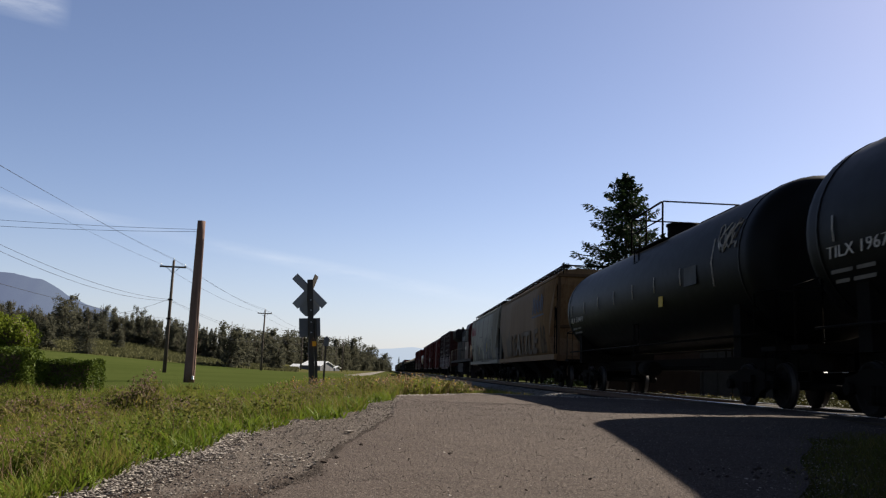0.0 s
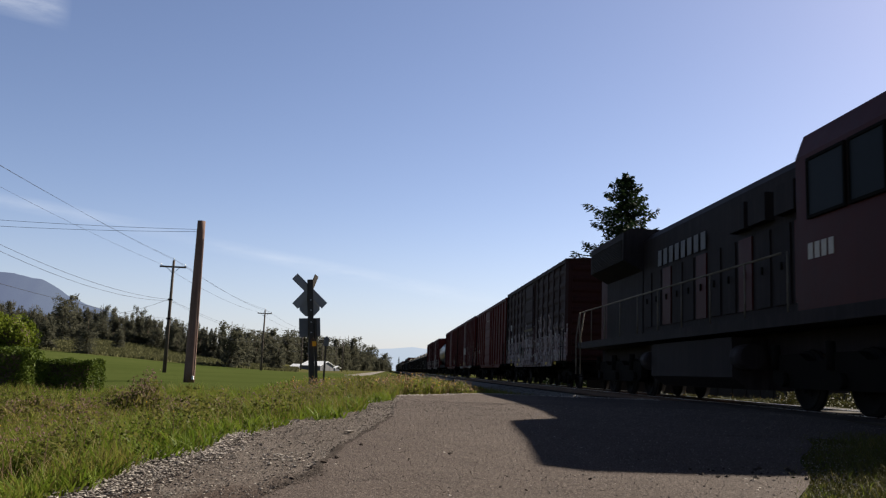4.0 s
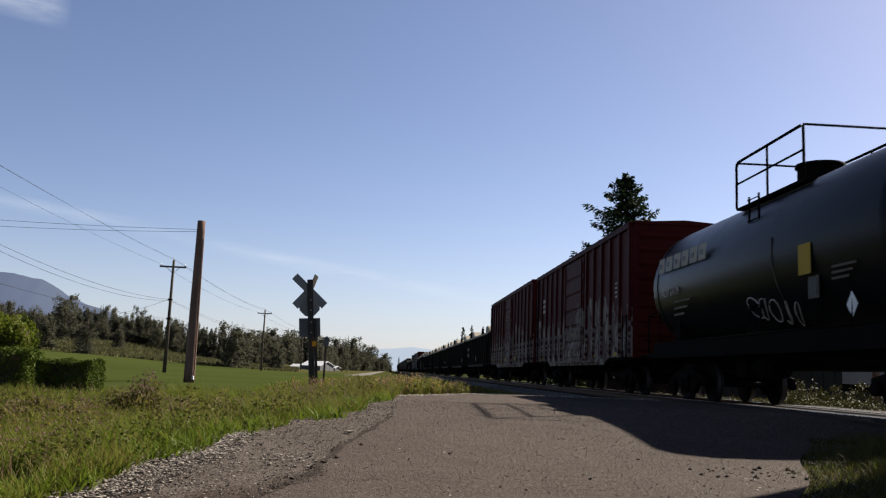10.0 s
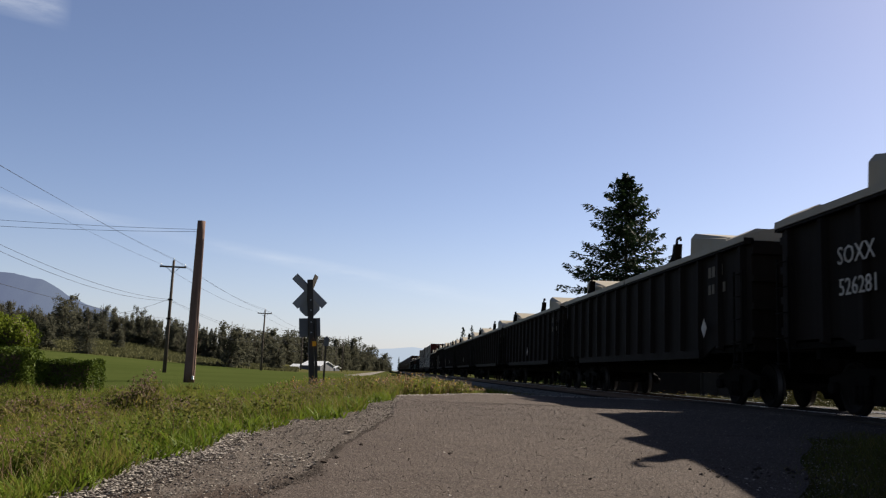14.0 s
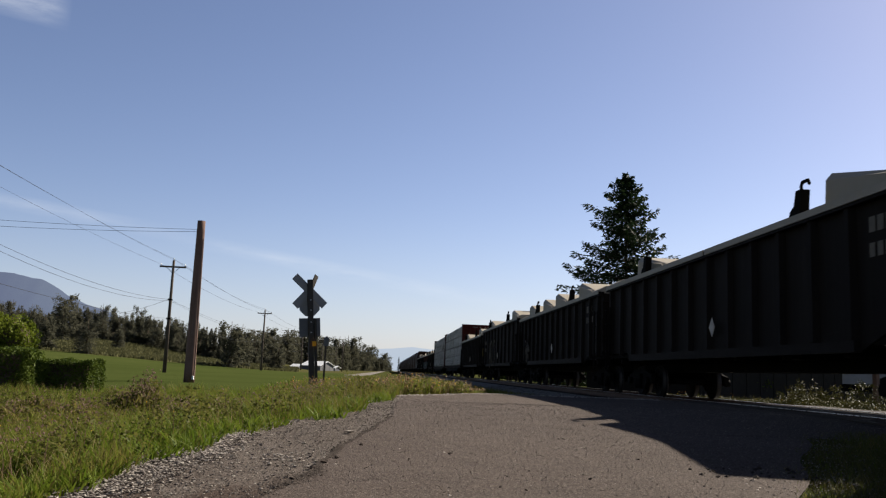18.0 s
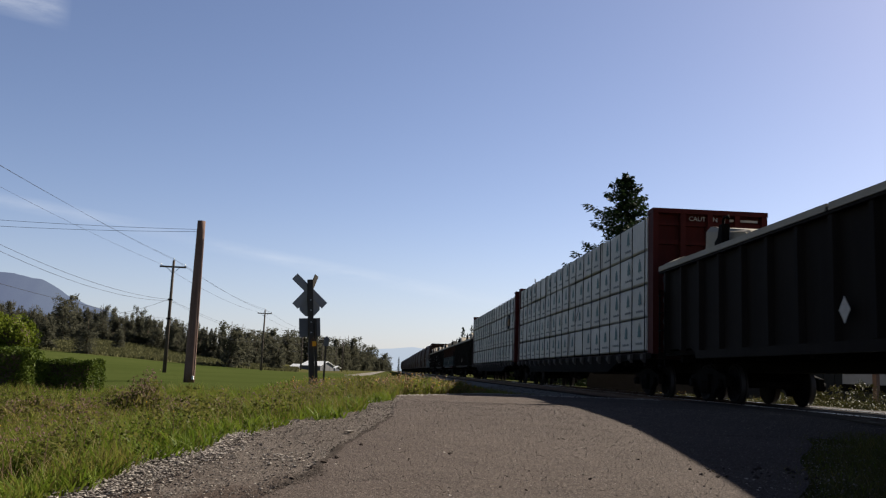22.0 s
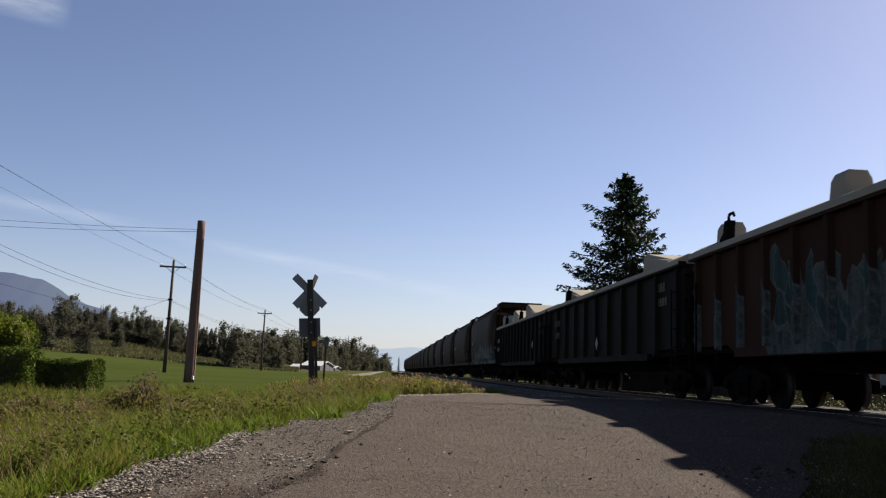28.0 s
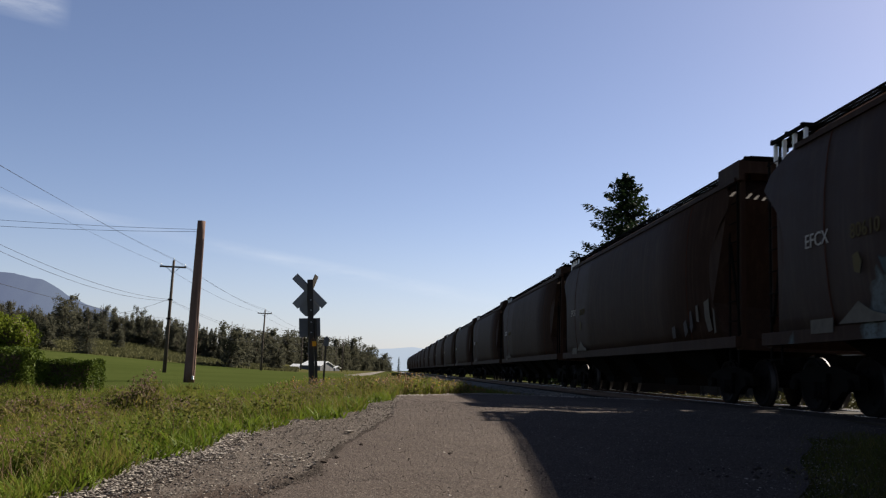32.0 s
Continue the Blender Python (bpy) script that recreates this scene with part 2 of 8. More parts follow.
M = {
    "asphalt": speckled("worn_asphalt", (0.0540, 0.0424, 0.0362), (0.0670, 0.0530, 0.0455), (0.020, 0.0165, 0.015), (0.19, 0.165, 0.146), 84.0),
    "soil": ground_material(),
    "gravel": surface("crushed_stone", (0.118, 0.102, 0.090), (0.265, 0.232, 0.208), 0.9, scale=14, island=0.9, bump=0.5),
    "shoulder": speckled("packed_grit", (0.066, 0.054, 0.046), (0.092, 0.076, 0.065), (0.036, 0.027, 0.022), (0.20, 0.175, 0.155), 96.0, (0.040, 0.027, 0.021)),
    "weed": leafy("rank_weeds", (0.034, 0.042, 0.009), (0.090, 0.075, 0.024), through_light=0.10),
    "weed_leaf": leafy("broad_weed_leaves", (0.050, 0.064, 0.011), (0.135, 0.124, 0.032), through_light=0.5),
    "straw": leafy("dry_straw", (0.17, 0.125, 0.055), (0.30, 0.235, 0.12), through_light=0.3),
    "chips": surface("asphalt_chips", (0.050, 0.042, 0.036), (0.17, 0.147, 0.128), 0.95, scale=30, island=0.95, bump=0.2),
    "ballast": surface("track_ballast", (0.0720, 0.0680, 0.0640), (0.1760, 0.1680, 0.1600), 0.95, scale=25, island=0.8, bump=0.9, fine=70),
    "clod": surface("broken_asphalt", (0.020, 0.016, 0.014), (0.050, 0.038, 0.031), 0.95, scale=40, bump=0.5, piece=0.5),
    "tar": speckled("tarry_edge", (0.0300, 0.0238, 0.0200), (0.0450, 0.0363, 0.0312), (0.0175, 0.0137, 0.0125), (0.1125, 0.0975, 0.0850), 95.0),
    "lane_gravel": surface("pale_lane_gravel", (0.1190, 0.1050, 0.0910), (0.1680, 0.1505, 0.1295), 0.95, scale=3, bump=0.2),
    "tie": surface("creosoted_tie", (0.0193, 0.0149, 0.0110), (0.0468, 0.0385, 0.0303), 0.9, scale=9, bump=0.5),
    "rail": surface("rusty_rail", (0.0500, 0.0275, 0.0175), (0.0850, 0.0500, 0.0350), 0.65, 0.4, scale=12),
    "rail_top": surface("polished_rail", (0.45, 0.44, 0.43), (0.6, 0.59, 0.58), 0.28, 1.0, scale=8, bump=0.02),
    "tread": surface("worn_wheel_tread", (0.030, 0.027, 0.025), (0.055, 0.050, 0.047), 0.6, 1.0, scale=8, bump=0.02),
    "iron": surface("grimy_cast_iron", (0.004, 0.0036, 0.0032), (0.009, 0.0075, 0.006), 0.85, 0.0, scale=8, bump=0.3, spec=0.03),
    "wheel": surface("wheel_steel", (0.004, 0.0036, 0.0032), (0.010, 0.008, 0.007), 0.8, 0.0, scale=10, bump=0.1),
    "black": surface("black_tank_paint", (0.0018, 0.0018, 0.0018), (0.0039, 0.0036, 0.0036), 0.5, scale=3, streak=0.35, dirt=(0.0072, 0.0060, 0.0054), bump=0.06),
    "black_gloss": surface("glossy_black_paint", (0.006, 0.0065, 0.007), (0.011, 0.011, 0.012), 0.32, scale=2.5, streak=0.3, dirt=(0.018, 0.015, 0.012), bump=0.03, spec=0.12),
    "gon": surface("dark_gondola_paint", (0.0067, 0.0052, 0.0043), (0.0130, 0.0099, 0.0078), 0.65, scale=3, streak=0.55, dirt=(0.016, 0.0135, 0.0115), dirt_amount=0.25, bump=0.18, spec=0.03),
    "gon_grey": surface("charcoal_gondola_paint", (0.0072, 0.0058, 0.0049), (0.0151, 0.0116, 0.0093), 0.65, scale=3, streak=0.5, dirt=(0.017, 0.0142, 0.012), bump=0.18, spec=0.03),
    "gon_rust": surface("rusty_gondola_paint", (0.026, 0.012, 0.008), (0.044, 0.020, 0.012), 0.8, scale=3, streak=0.55, dirt=(0.02, 0.010, 0.007), bump=0.25, tags=((0.95, 2.25, -2.4, 4.4, (0.070, 0.090, 0.085), (0.026, 0.066, 0.064), (0.10, 0.11, 0.105)),)),
    "fibre": surface("cream_fibreglass", (0.2285, 0.1984, 0.1498), (0.2890, 0.2560, 0.2016), 0.55, scale=3, streak=0.35, dirt=(0.2419, 0.1984, 0.1382), bump=0.08),
    "box_red": surface("oxide_red_paint", (0.046, 0.0050, 0.0040), (0.070, 0.0085, 0.0062), 0.6, scale=2.5, streak=0.4, dirt=(0.020, 0.009, 0.008), bump=0.12),
    "box_red_patch": surface("patched_red_paint", (0.046, 0.0050, 0.0040), (0.070, 0.0085, 0.0062), 0.6, scale=2.5, streak=0.4, dirt=(0.020, 0.009, 0.008), bump=0.12, tags=((0.95, 2.1, -5.2, -1.0, (0.120, 0.100, 0.090), (0.060, 0.040, 0.036), (0.030, 0.010, 0.010)), (0.95, 1.6, 3.8, 7.6, (0.100, 0.085, 0.075), (0.050, 0.030, 0.028), (0.030, 0.010, 0.010)))),
    "box_red_tag": surface("sprayed_red_paint", (0.042, 0.0050, 0.0045), (0.066, 0.0085, 0.007), 0.6, scale=2.5, streak=0.35, dirt=(0.020, 0.009, 0.008), bump=0.12, tags=((0.85, 2.75, -8.4, -1.6, (0.300, 0.275, 0.240), (0.200, 0.170, 0.145), (0.018, 0.016, 0.016)), (0.80, 2.05, 1.6, 7.9, (0.320, 0.295, 0.260), (0.180, 0.150, 0.125), (0.018, 0.016, 0.016), 3.0, 1.9))),
    "box_maroon_tag": surface("sprayed_maroon_paint", (0.036, 0.0045, 0.005), (0.058, 0.008, 0.008), 0.6, scale=2.5, streak=0.4, dirt=(0.018, 0.009, 0.008), bump=0.12, tags=((0.78, 2.5, -8.4, 8.4, (0.250, 0.220, 0.190), (0.140, 0.115, 0.100), (0.040, 0.012, 0.012)),)),
    "box_grey": surface("sprayed_weathered_paint", (0.024, 0.014, 0.013), (0.040, 0.025, 0.022), 0.7, scale=2.5, streak=0.5, dirt=(0.024, 0.015, 0.013), bump=0.15, tags=((0.70, 2.35, -8.2, 8.2, (0.210, 0.150, 0.142), (0.085, 0.052, 0.050), (0.280, 0.250, 0.235)),)),
    "box_brown": surface("brown_boxcar_paint", (0.020, 0.007, 0.006), (0.034, 0.012, 0.009), 0.65, scale=2.5, streak=0.4, dirt=(0.015, 0.008, 0.007), bump=0.12),
    "white_tag": surface("sprayed_door_paint", (0.044, 0.0090, 0.0080), (0.068, 0.0150, 0.0130), 0.6, scale=2.5, streak=0.5, dirt=(0.04, 0.012, 0.010), bump=0.1, tags=((0.9, 1.55, -8.0, 8.0, (0.120, 0.080, 0.060), (0.150, 0.120, 0.095), (0.018, 0.016, 0.016)),)),
    "bulk_red": surface("faded_red_bulkhead", (0.042, 0.0075, 0.006), (0.066, 0.013, 0.010), 0.65, scale=2.5, streak=0.5, dirt=(0.018, 0.007, 0.006), bump=0.12),
    "tan": surface("faded_tan_paint", (0.120, 0.070, 0.035), (0.165, 0.101, 0.054), 0.65, scale=2.5, streak=0.75, dirt=(0.0625, 0.0275, 0.0125), bump=0.1, tags=((1.42, 2.5, -7.1, -5.5, (0.075, 0.062, 0.048), (0.055, 0.042, 0.030), (0.022, 0.018, 0.016)), (1.42, 2.3, 4.2, 5.7, (0.075, 0.062, 0.048), (0.055, 0.042, 0.030), (0.022, 0.018, 0.016)))),
    "hopper_white": surface("chalky_white_paint", (0.185, 0.168, 0.140), (0.245, 0.224, 0.190), 0.6, scale=2.5, streak=0.5, dirt=(0.11, 0.090, 0.068), dirt_amount=0.25, bump=0.08, tags=((1.42, 2.35, 0.0, 4.9, (0.050, 0.048, 0.045), (0.085, 0.080, 0.072), (0.018, 0.016, 0.016)), (1.42, 2.7, -5.2, -1.0, (0.12, 0.115, 0.105), (0.06, 0.07, 0.10), (0.018, 0.016, 0.016)))),
    "tan_outline": surface("faint_sprayed_brown", (0.050, 0.033, 0.022), (0.090, 0.060, 0.036), 0.7, scale=4, dirt=(0.11, 0.07, 0.04), dirt_amount=0.6),
    "tan_pale": surface("chalky_sprayed_letters", (0.115, 0.092, 0.070), (0.165, 0.135, 0.105), 0.7, scale=4, dirt=(0.09, 0.06, 0.04), dirt_amount=0.6),
    "tan_spray": surface("faint_sprayed_grey", (0.075, 0.050, 0.034), (0.110, 0.078, 0.052), 0.7, scale=4, dirt=(0.05, 0.032, 0.02), dirt_amount=0.5),
    # tan darkened to put in the recessed ends' shade, with dirt runs over it
    "tan_end_shade": surface("recess_shaded_tan_paint", (0.045, 0.026, 0.014), (0.085, 0.050, 0.026), 0.7, scale=2.5, streak=0.6, dirt=(0.03, 0.017, 0.010), bump=0.1),
    "hopper_brown": surface("dusty_brown_paint", (0.022, 0.0108, 0.0066), (0.037, 0.0195, 0.0122), 0.65, scale=2.5, streak=0.5, dirt=(0.062, 0.040, 0.024), bump=0.1),
    "hopper_tag": surface("sprayed_brown_paint", (0.022, 0.0108, 0.0066), (0.037, 0.0195, 0.0122), 0.65, scale=2.5, streak=0.5, dirt=(0.062, 0.040, 0.024), bump=0.1, tags=((1.34, 1.95, -7.6, 4.7, (0.150, 0.178, 0.172), (0.045, 0.095, 0.104), (0.018, 0.016, 0.016), 3.3, 2.3), (1.34, 2.32, -6.4, 2.5, (0.150, 0.178, 0.172), (0.045, 0.095, 0.104), (0.018, 0.016, 0.016), 3.3, 2.3), (1.10, 1.34, -8.7, 7.4, (0.120, 0.150, 0.150), (0.100, 0.140, 0.145), (0.05, 0.06, 0.06), 1.2, 1.0))),
    "hopper_end": surface("orange_oxide_paint", (0.0504, 0.0144, 0.0072), (0.0792, 0.0252, 0.0120), 0.7, scale=3, streak=0.5, dirt=(0.0360, 0.0144, 0.0096), bump=0.15),
    "loco_red": surface("faded_red_engine_paint", (0.0300, 0.0048, 0.0048), (0.0480, 0.0078, 0.0072), 0.5, scale=2.5, streak=0.3, dirt=(0.0120, 0.0048, 0.0048), bump=0.05),
    "loco_grime": surface("sooty_engine_paint", (0.010, 0.0075, 0.008), (0.022, 0.017, 0.017), 0.7, scale=4, streak=0.4, dirt=(0.04, 0.032, 0.03), bump=0.15),
    "steel": surface("galvanised_steel", (0.30, 0.31, 0.32), (0.42, 0.43, 0.44), 0.45, 0.7, scale=10, bump=0.05),
    "sign_back": surface("dull_aluminium", (0.215, 0.210, 0.207), (0.290, 0.284, 0.280), 0.6, 0.3, scale=8, bump=0.04),
    "sign_dark": surface("weathered_dark_board", (0.11, 0.11, 0.115), (0.16, 0.16, 0.165), 0.7, scale=8),
    "post": surface("dark_post", (0.045, 0.04, 0.037), (0.08, 0.07, 0.06), 0.7, 0.3, scale=8),
    "pole": surface("weathered_pole_wood", (0.098, 0.060, 0.048), (0.170, 0.112, 0.092), 0.85, scale=5, streak=0.6, dirt=(0.060, 0.036, 0.028), bump=0.4),
    "pole_grey": surface("silvered_pole_wood", (0.0600, 0.0464, 0.0376), (0.0960, 0.0800, 0.0656), 0.85, scale=5, streak=0.5, dirt=(0.0640, 0.0480, 0.0400), bump=0.4),
    "wire": surface("wire_jacket", (0.02, 0.02, 0.022), (0.04, 0.04, 0.042), 0.6, scale=4),
    "white": surface("white_paint", (0.70, 0.70, 0.68), (0.80, 0.80, 0.78), 0.6, scale=4, bump=0.03),
    "letter": surface("worn_white_lettering", (0.3168, 0.2900, 0.2540), (0.4435, 0.4100, 0.3629), 0.7, scale=12, dirt=(0.1267, 0.0800, 0.0635), dirt_amount=0.4),
    "grey_spray": surface("grey_spray_paint", (0.0550, 0.0460, 0.0336), (0.1265, 0.1080, 0.0823), 0.7, scale=4, dirt=(0.0330, 0.0220, 0.0126), dirt_amount=0.6),
    "grey_spray_dark": surface("dark_spray_paint", (0.030, 0.026, 0.024), (0.062, 0.055, 0.050), 0.7, scale=4, dirt=(0.12, 0.11, 0.10), dirt_amount=0.4),
    "yellow_faded": surface("faded_yellow_paint", (0.075, 0.058, 0.026), (0.11, 0.085, 0.04), 0.7, scale=10),
    "flat_brown": surface("sooty_brown_paint", (0.013, 0.0045, 0.004), (0.024, 0.008, 0.007), 0.7, scale=2.5, streak=0.4, dirt=(0.010, 0.006, 0.005), bump=0.12),
    "letter_dim": surface("dirty_white_lettering", (0.0770, 0.0680, 0.0538), (0.1430, 0.1250, 0.1008), 0.7, scale=12, dirt=(0.0330, 0.0250, 0.0185), dirt_amount=0.5),
    "letter_dark": surface("worn_dark_lettering", (0.05, 0.05, 0.05), (0.09, 0.09, 0.09), 0.7, scale=12),
    "letter_red": surface("faded_red_lettering", (0.1732, 0.0165, 0.0275), (0.2117, 0.0330, 0.0440), 0.6, scale=6),
    "letter_blue": surface("faded_blue_lettering", (0.040, 0.045, 0.075), (0.060, 0.066, 0.100), 0.6, scale=6),
    "yellow": surface("reflective_yellow", (0.3300, 0.2160, 0.0180), (0.4080, 0.2760, 0.0300), 0.5, scale=10),
    "orange": surface("orange_plastic", (0.75, 0.30, 0.02), (0.85, 0.40, 0.04), 0.5, scale=10),
    "wrap": surface("white_lumber_wrap", (0.3710, 0.3450, 0.3060), (0.5194, 0.4850, 0.4320), 0.45, scale=4, streak=0.35, dirt=(0.3498, 0.3300, 0.2970), bump=0.25, fine=9),
    "print_green": surface("green_wrap_print", (0.055, 0.105, 0.105), (0.10, 0.165, 0.16), 0.5, scale=4),
    "print_grey": surface("grey_wrap_print", (0.10, 0.11, 0.115), (0.16, 0.17, 0.175), 0.5, scale=4),
    "lumber": surface("sawn_lumber_ends", (0.13, 0.075, 0.038), (0.21, 0.13, 0.07), 0.8, scale=10),
    "strap": surface("black_strap", (0.02, 0.02, 0.02), (0.04, 0.04, 0.04), 0.6, scale=6),
    "glass": surface("dark_cab_glass", (0.015, 0.018, 0.02), (0.02, 0.024, 0.028), 0.45, scale=2, bump=0.0, spec=0.02),
    "bark": surface("conifer_bark", (0.05, 0.035, 0.025), (0.10, 0.075, 0.055), 0.9, scale=9, bump=0.6),
    "needles": leafy("fir_needles", (0.0090, 0.0179, 0.0078), (0.0246, 0.0403, 0.0146), through_light=0.2),
    "leaf": leafy("bush_leaves", (0.055, 0.085, 0.008), (0.15, 0.175, 0.022), through_light=0.4),
    "hedge": leafy("cedar_hedge_leaves", (0.032, 0.052, 0.008), (0.080, 0.106, 0.016), through_light=0.25),
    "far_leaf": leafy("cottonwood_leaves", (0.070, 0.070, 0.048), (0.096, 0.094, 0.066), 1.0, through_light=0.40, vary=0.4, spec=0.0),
    "grass": leafy("tall_grass", (0.0607, 0.0759, 0.0113), (0.1960, 0.1543, 0.0455), through_light=0.4),
    "grass_green": leafy("fresh_grass", (0.0500, 0.0860, 0.0078), (0.1400, 0.1750, 0.0210), through_light=0.4),
    "seed": leafy("dry_seed_heads", (0.080, 0.047, 0.031), (0.190, 0.128, 0.088), through_light=0.3),
    "petal": leafy("yellow_petals", (0.38, 0.20, 0.006), (0.50, 0.32, 0.012), through_light=0.3),
    "tawny": leafy("tawny_heads", (0.13, 0.068, 0.024), (0.24, 0.15, 0.058), through_light=0.35),
    "petal_white": leafy("white_petals", (0.42, 0.42, 0.36), (0.60, 0.60, 0.54), through_light=0.3),
    "crop": leafy("ripening_crop", (0.074, 0.074, 0.031), (0.094, 0.090, 0.040), through_light=0.25, vary=0.4),
    # aerial haze over both mountains is put in as emitted colour
    "hill": surface("mountain_haze_glow", (0.02, 0.03, 0.03), (0.04, 0.05, 0.05), 1.0, scale=0.02, bump=0.0, spec=0.0, glow=(0.060, 0.071, 0.108)),
    "hill_far": surface("ridge_haze_glow", (0.02, 0.02, 0.02), (0.03, 0.03, 0.03), 1.0, scale=0.02, bump=0.0, spec=0.0, glow=(0.200, 0.232, 0.275)),
    "roof_dark": surface("tarred_roof", (0.018, 0.017, 0.016), (0.030, 0.028, 0.026), 1.0, scale=3, bump=0.1, spec=0.0),
    "roof_metal": surface("white_sheet_roof", (0.62, 0.63, 0.63), (0.74, 0.75, 0.75), 0.4, 0.2, scale=3),
}


# ---- mesh helpers ----
def part(name, bm, material, parent=None, label="", at=None):
    """One mesh object, under a thing or a part."""
    if isinstance(bm, bmesh.types.BMesh):
        me = bpy.data.meshes.new(name)
        bm.normal_update()
        bm.to_mesh(me)
        bm.free()
        me.materials.append(M[material])
    else:
        me = bm
    ob = new(name, me)
    if at is not None:
        ob.matrix_basis = at
    if parent is not None:
        ob.parent = parent
    if label:
        tagged(ob, label=label)
    return ob


def thing(name, m, label, category, group="", kind=""):
    ob = new(name)
    ob.empty_display_size = 0.3
    ob.matrix_basis = m
    return tagged(ob, label, category, group, kind)


def B():
    return bmesh.new()


def box(bm, x0, x1, y0, y1, z0, z1):
    v = [bm.verts.new(c) for c in ((x0, y0, z0), (x1, y0, z0), (x1, y1, z0), (x0, y1, z0), (x0, y0, z1), (x1, y0, z1), (x1, y1, z1), (x0, y1, z1))]
    for f in ((3, 2, 1, 0), (4, 5, 6, 7), (0, 1, 5, 4), (1, 2, 6, 5), (2, 3, 7, 6), (3, 0, 4, 7)):
        bm.faces.new([v[i] for i in f])
    return bm


def loft(bm, rings, cap=True, closed=True, smooth=False):
    rows = [[bm.verts.new(p) for p in r] for r in rings]
    k = len(rows[0])
    for a, b in zip(rows, rows[1:]):
        for i in range(k if closed else k - 1):
            j = (i + 1) % k
            f = bm.faces.new((a[i], a[j], b[j], b[i]))
            f.smooth = smooth
    if cap and closed:
        bm.faces.new(list(reversed(rows[0])))
        bm.faces.new(rows[-1])
    bmesh.ops.recalc_face_normals(bm, faces=bm.faces[:])
    return bm


def prof_y(bm, pts, y0, y1):
    """A closed outline of (x, z) drawn out along y."""
    return loft(bm, [[(x, y, z) for x, z in pts] for y in (y0, y1)])


def prof_x(bm, pts, x0, x1):
    """A closed outline of (y, z) drawn out along x."""
    return loft(bm, [[(x, y, z) for y, z in pts] for x in (x0, x1)])


def tube(bm, path, r, seg=6, r2=None):
    """A round bar along a line of points."""
    path = [Vector(p) for p in path]
    rings = []
    for i, p in enumerate(path):
        way = (path[min(i + 1, len(path) - 1)] - path[max(i - 1, 0)]).normalized()
        side = way.cross(Vector((0, 0, 1)) if abs(way.z) < 0.9 else Vector((0, 1, 0))).normalized()
        up = side.cross(way)
        rr = r if r2 is None else r + (r2 - r) * i / (len(path) - 1)
        rings.append([p + rr * (math.cos(a) * side + math.sin(a) * up) for a in (2 * math.pi * k / seg for k in range(seg))])
    return loft(bm, rings, smooth=True)


def lathe_x(bm, outline, seg=20):
    """An outline of (x, radius) turned about the x axis."""
    return loft(bm, [[(x, r * math.cos(a), r * math.sin(a)) for a in (2 * math.pi * k / seg for k in range(seg))] for x, r in outline], smooth=True)


def flat_mesh(name, verts, faces, material, smooth=False):
    me = bpy.data.meshes.new(name)
    me.from_pydata(verts, [], faces)
    me.materials.append(M[material])
    if smooth:
        me.polygons.foreach_set("use_smooth", [True] * len(me.polygons))
    me.update()
    return me


def lettering(text, size, material, deep=0.004, wide=1.0, bold=0.0):
    """A mesh of standing letters in the y-z plane that reads from the -x side: y runs against the reading."""
    cu = bpy.data.curves.new("lettering", "FONT")
    cu.body, cu.size, cu.extrude, cu.align_x, cu.resolution_u = text, size, deep, "CENTER", 2
    cu.offset = bold
    ob = bpy.data.objects.new("lettering", cu)
    me = bpy.data.meshes.new_from_object(ob)
    bpy.data.objects.remove(ob)
    me.transform(Matrix(((0, 0, -1, 0), (-wide, 0, 0, 0), (0, 1, 0, 0), (0, 0, 0, 1))))
    me.materials.clear()
    me.materials.append(M[material])
    return me


# ---- the lie of the land ----
def smooth(a, b, x):
    t = min(1.0, max(0.0, (x - a) / (b - a)))
    return t * t * (3 - 2 * t)


def lerp(a, b, t):
    return a + (b - a) * t


TRACK_X = 8.19


def road_z(y):
    """The road climbs to the level of the rails."""
    if y < 14.0:
        return -0.0047 * (14.0 - max(y, -1.0)) ** 2 - 0.02
    return -0.02 - 0.33 * smooth(20.5, 28.0, y)


def along(points, y):
    """A line through a few corner points, as (y, x)."""
    if y <= points[0][0]:
        (a, p), (b, q) = points[0], points[1]
    elif y >= points[-1][0]:
        return points[-1][1]
    else:
        k = max(i for i in range(len(points) - 1) if points[i][0] <= y)
        (a, p), (b, q) = points[k], points[k + 1]
    return p + (q - p) * (y - a) / (b - a)


GRASS_EDGE = ((-12.0, -5.0), (4.2, -2.06), (5.4, -1.88), (6.5, -1.72), (7.9, -1.37), (9.4, -.78), (11.4, -.31), (15.8, .17))
ASPHALT_EDGE = ((-12.0, -3.9), (4.2, -1.14), (5.5, -.72), (5.84, -.58), (6.27, -.49), (6.8, -.44), (7.36, -.36), (8.27, -.20), (9.9, .06), (12.0, .12), (15.8, .3))


def grass_left(y):
    """Where the grass begins beyond the gravel shoulder."""
    return along(GRASS_EDGE, y) + 0.06 * math.sin(y * 1.9 + 1) + 0.05 * math.sin(y * 4.7)


def road_left(y):
    """The worn outer edge of the asphalt."""
    return along(ASPHALT_EDGE, y) + 0.012 * math.sin(y * 3.1) + 0.012 * math.sin(y * 7.3)


def road_right(y):
    """The grassy inner edge of the bend."""
    if y > 9.3:
        return 6.45
    if y < 4.0:
        return 2.26 + 0.17 * (y - 4.0)
    return 2.85 + 0.50 * (y - 5.97)


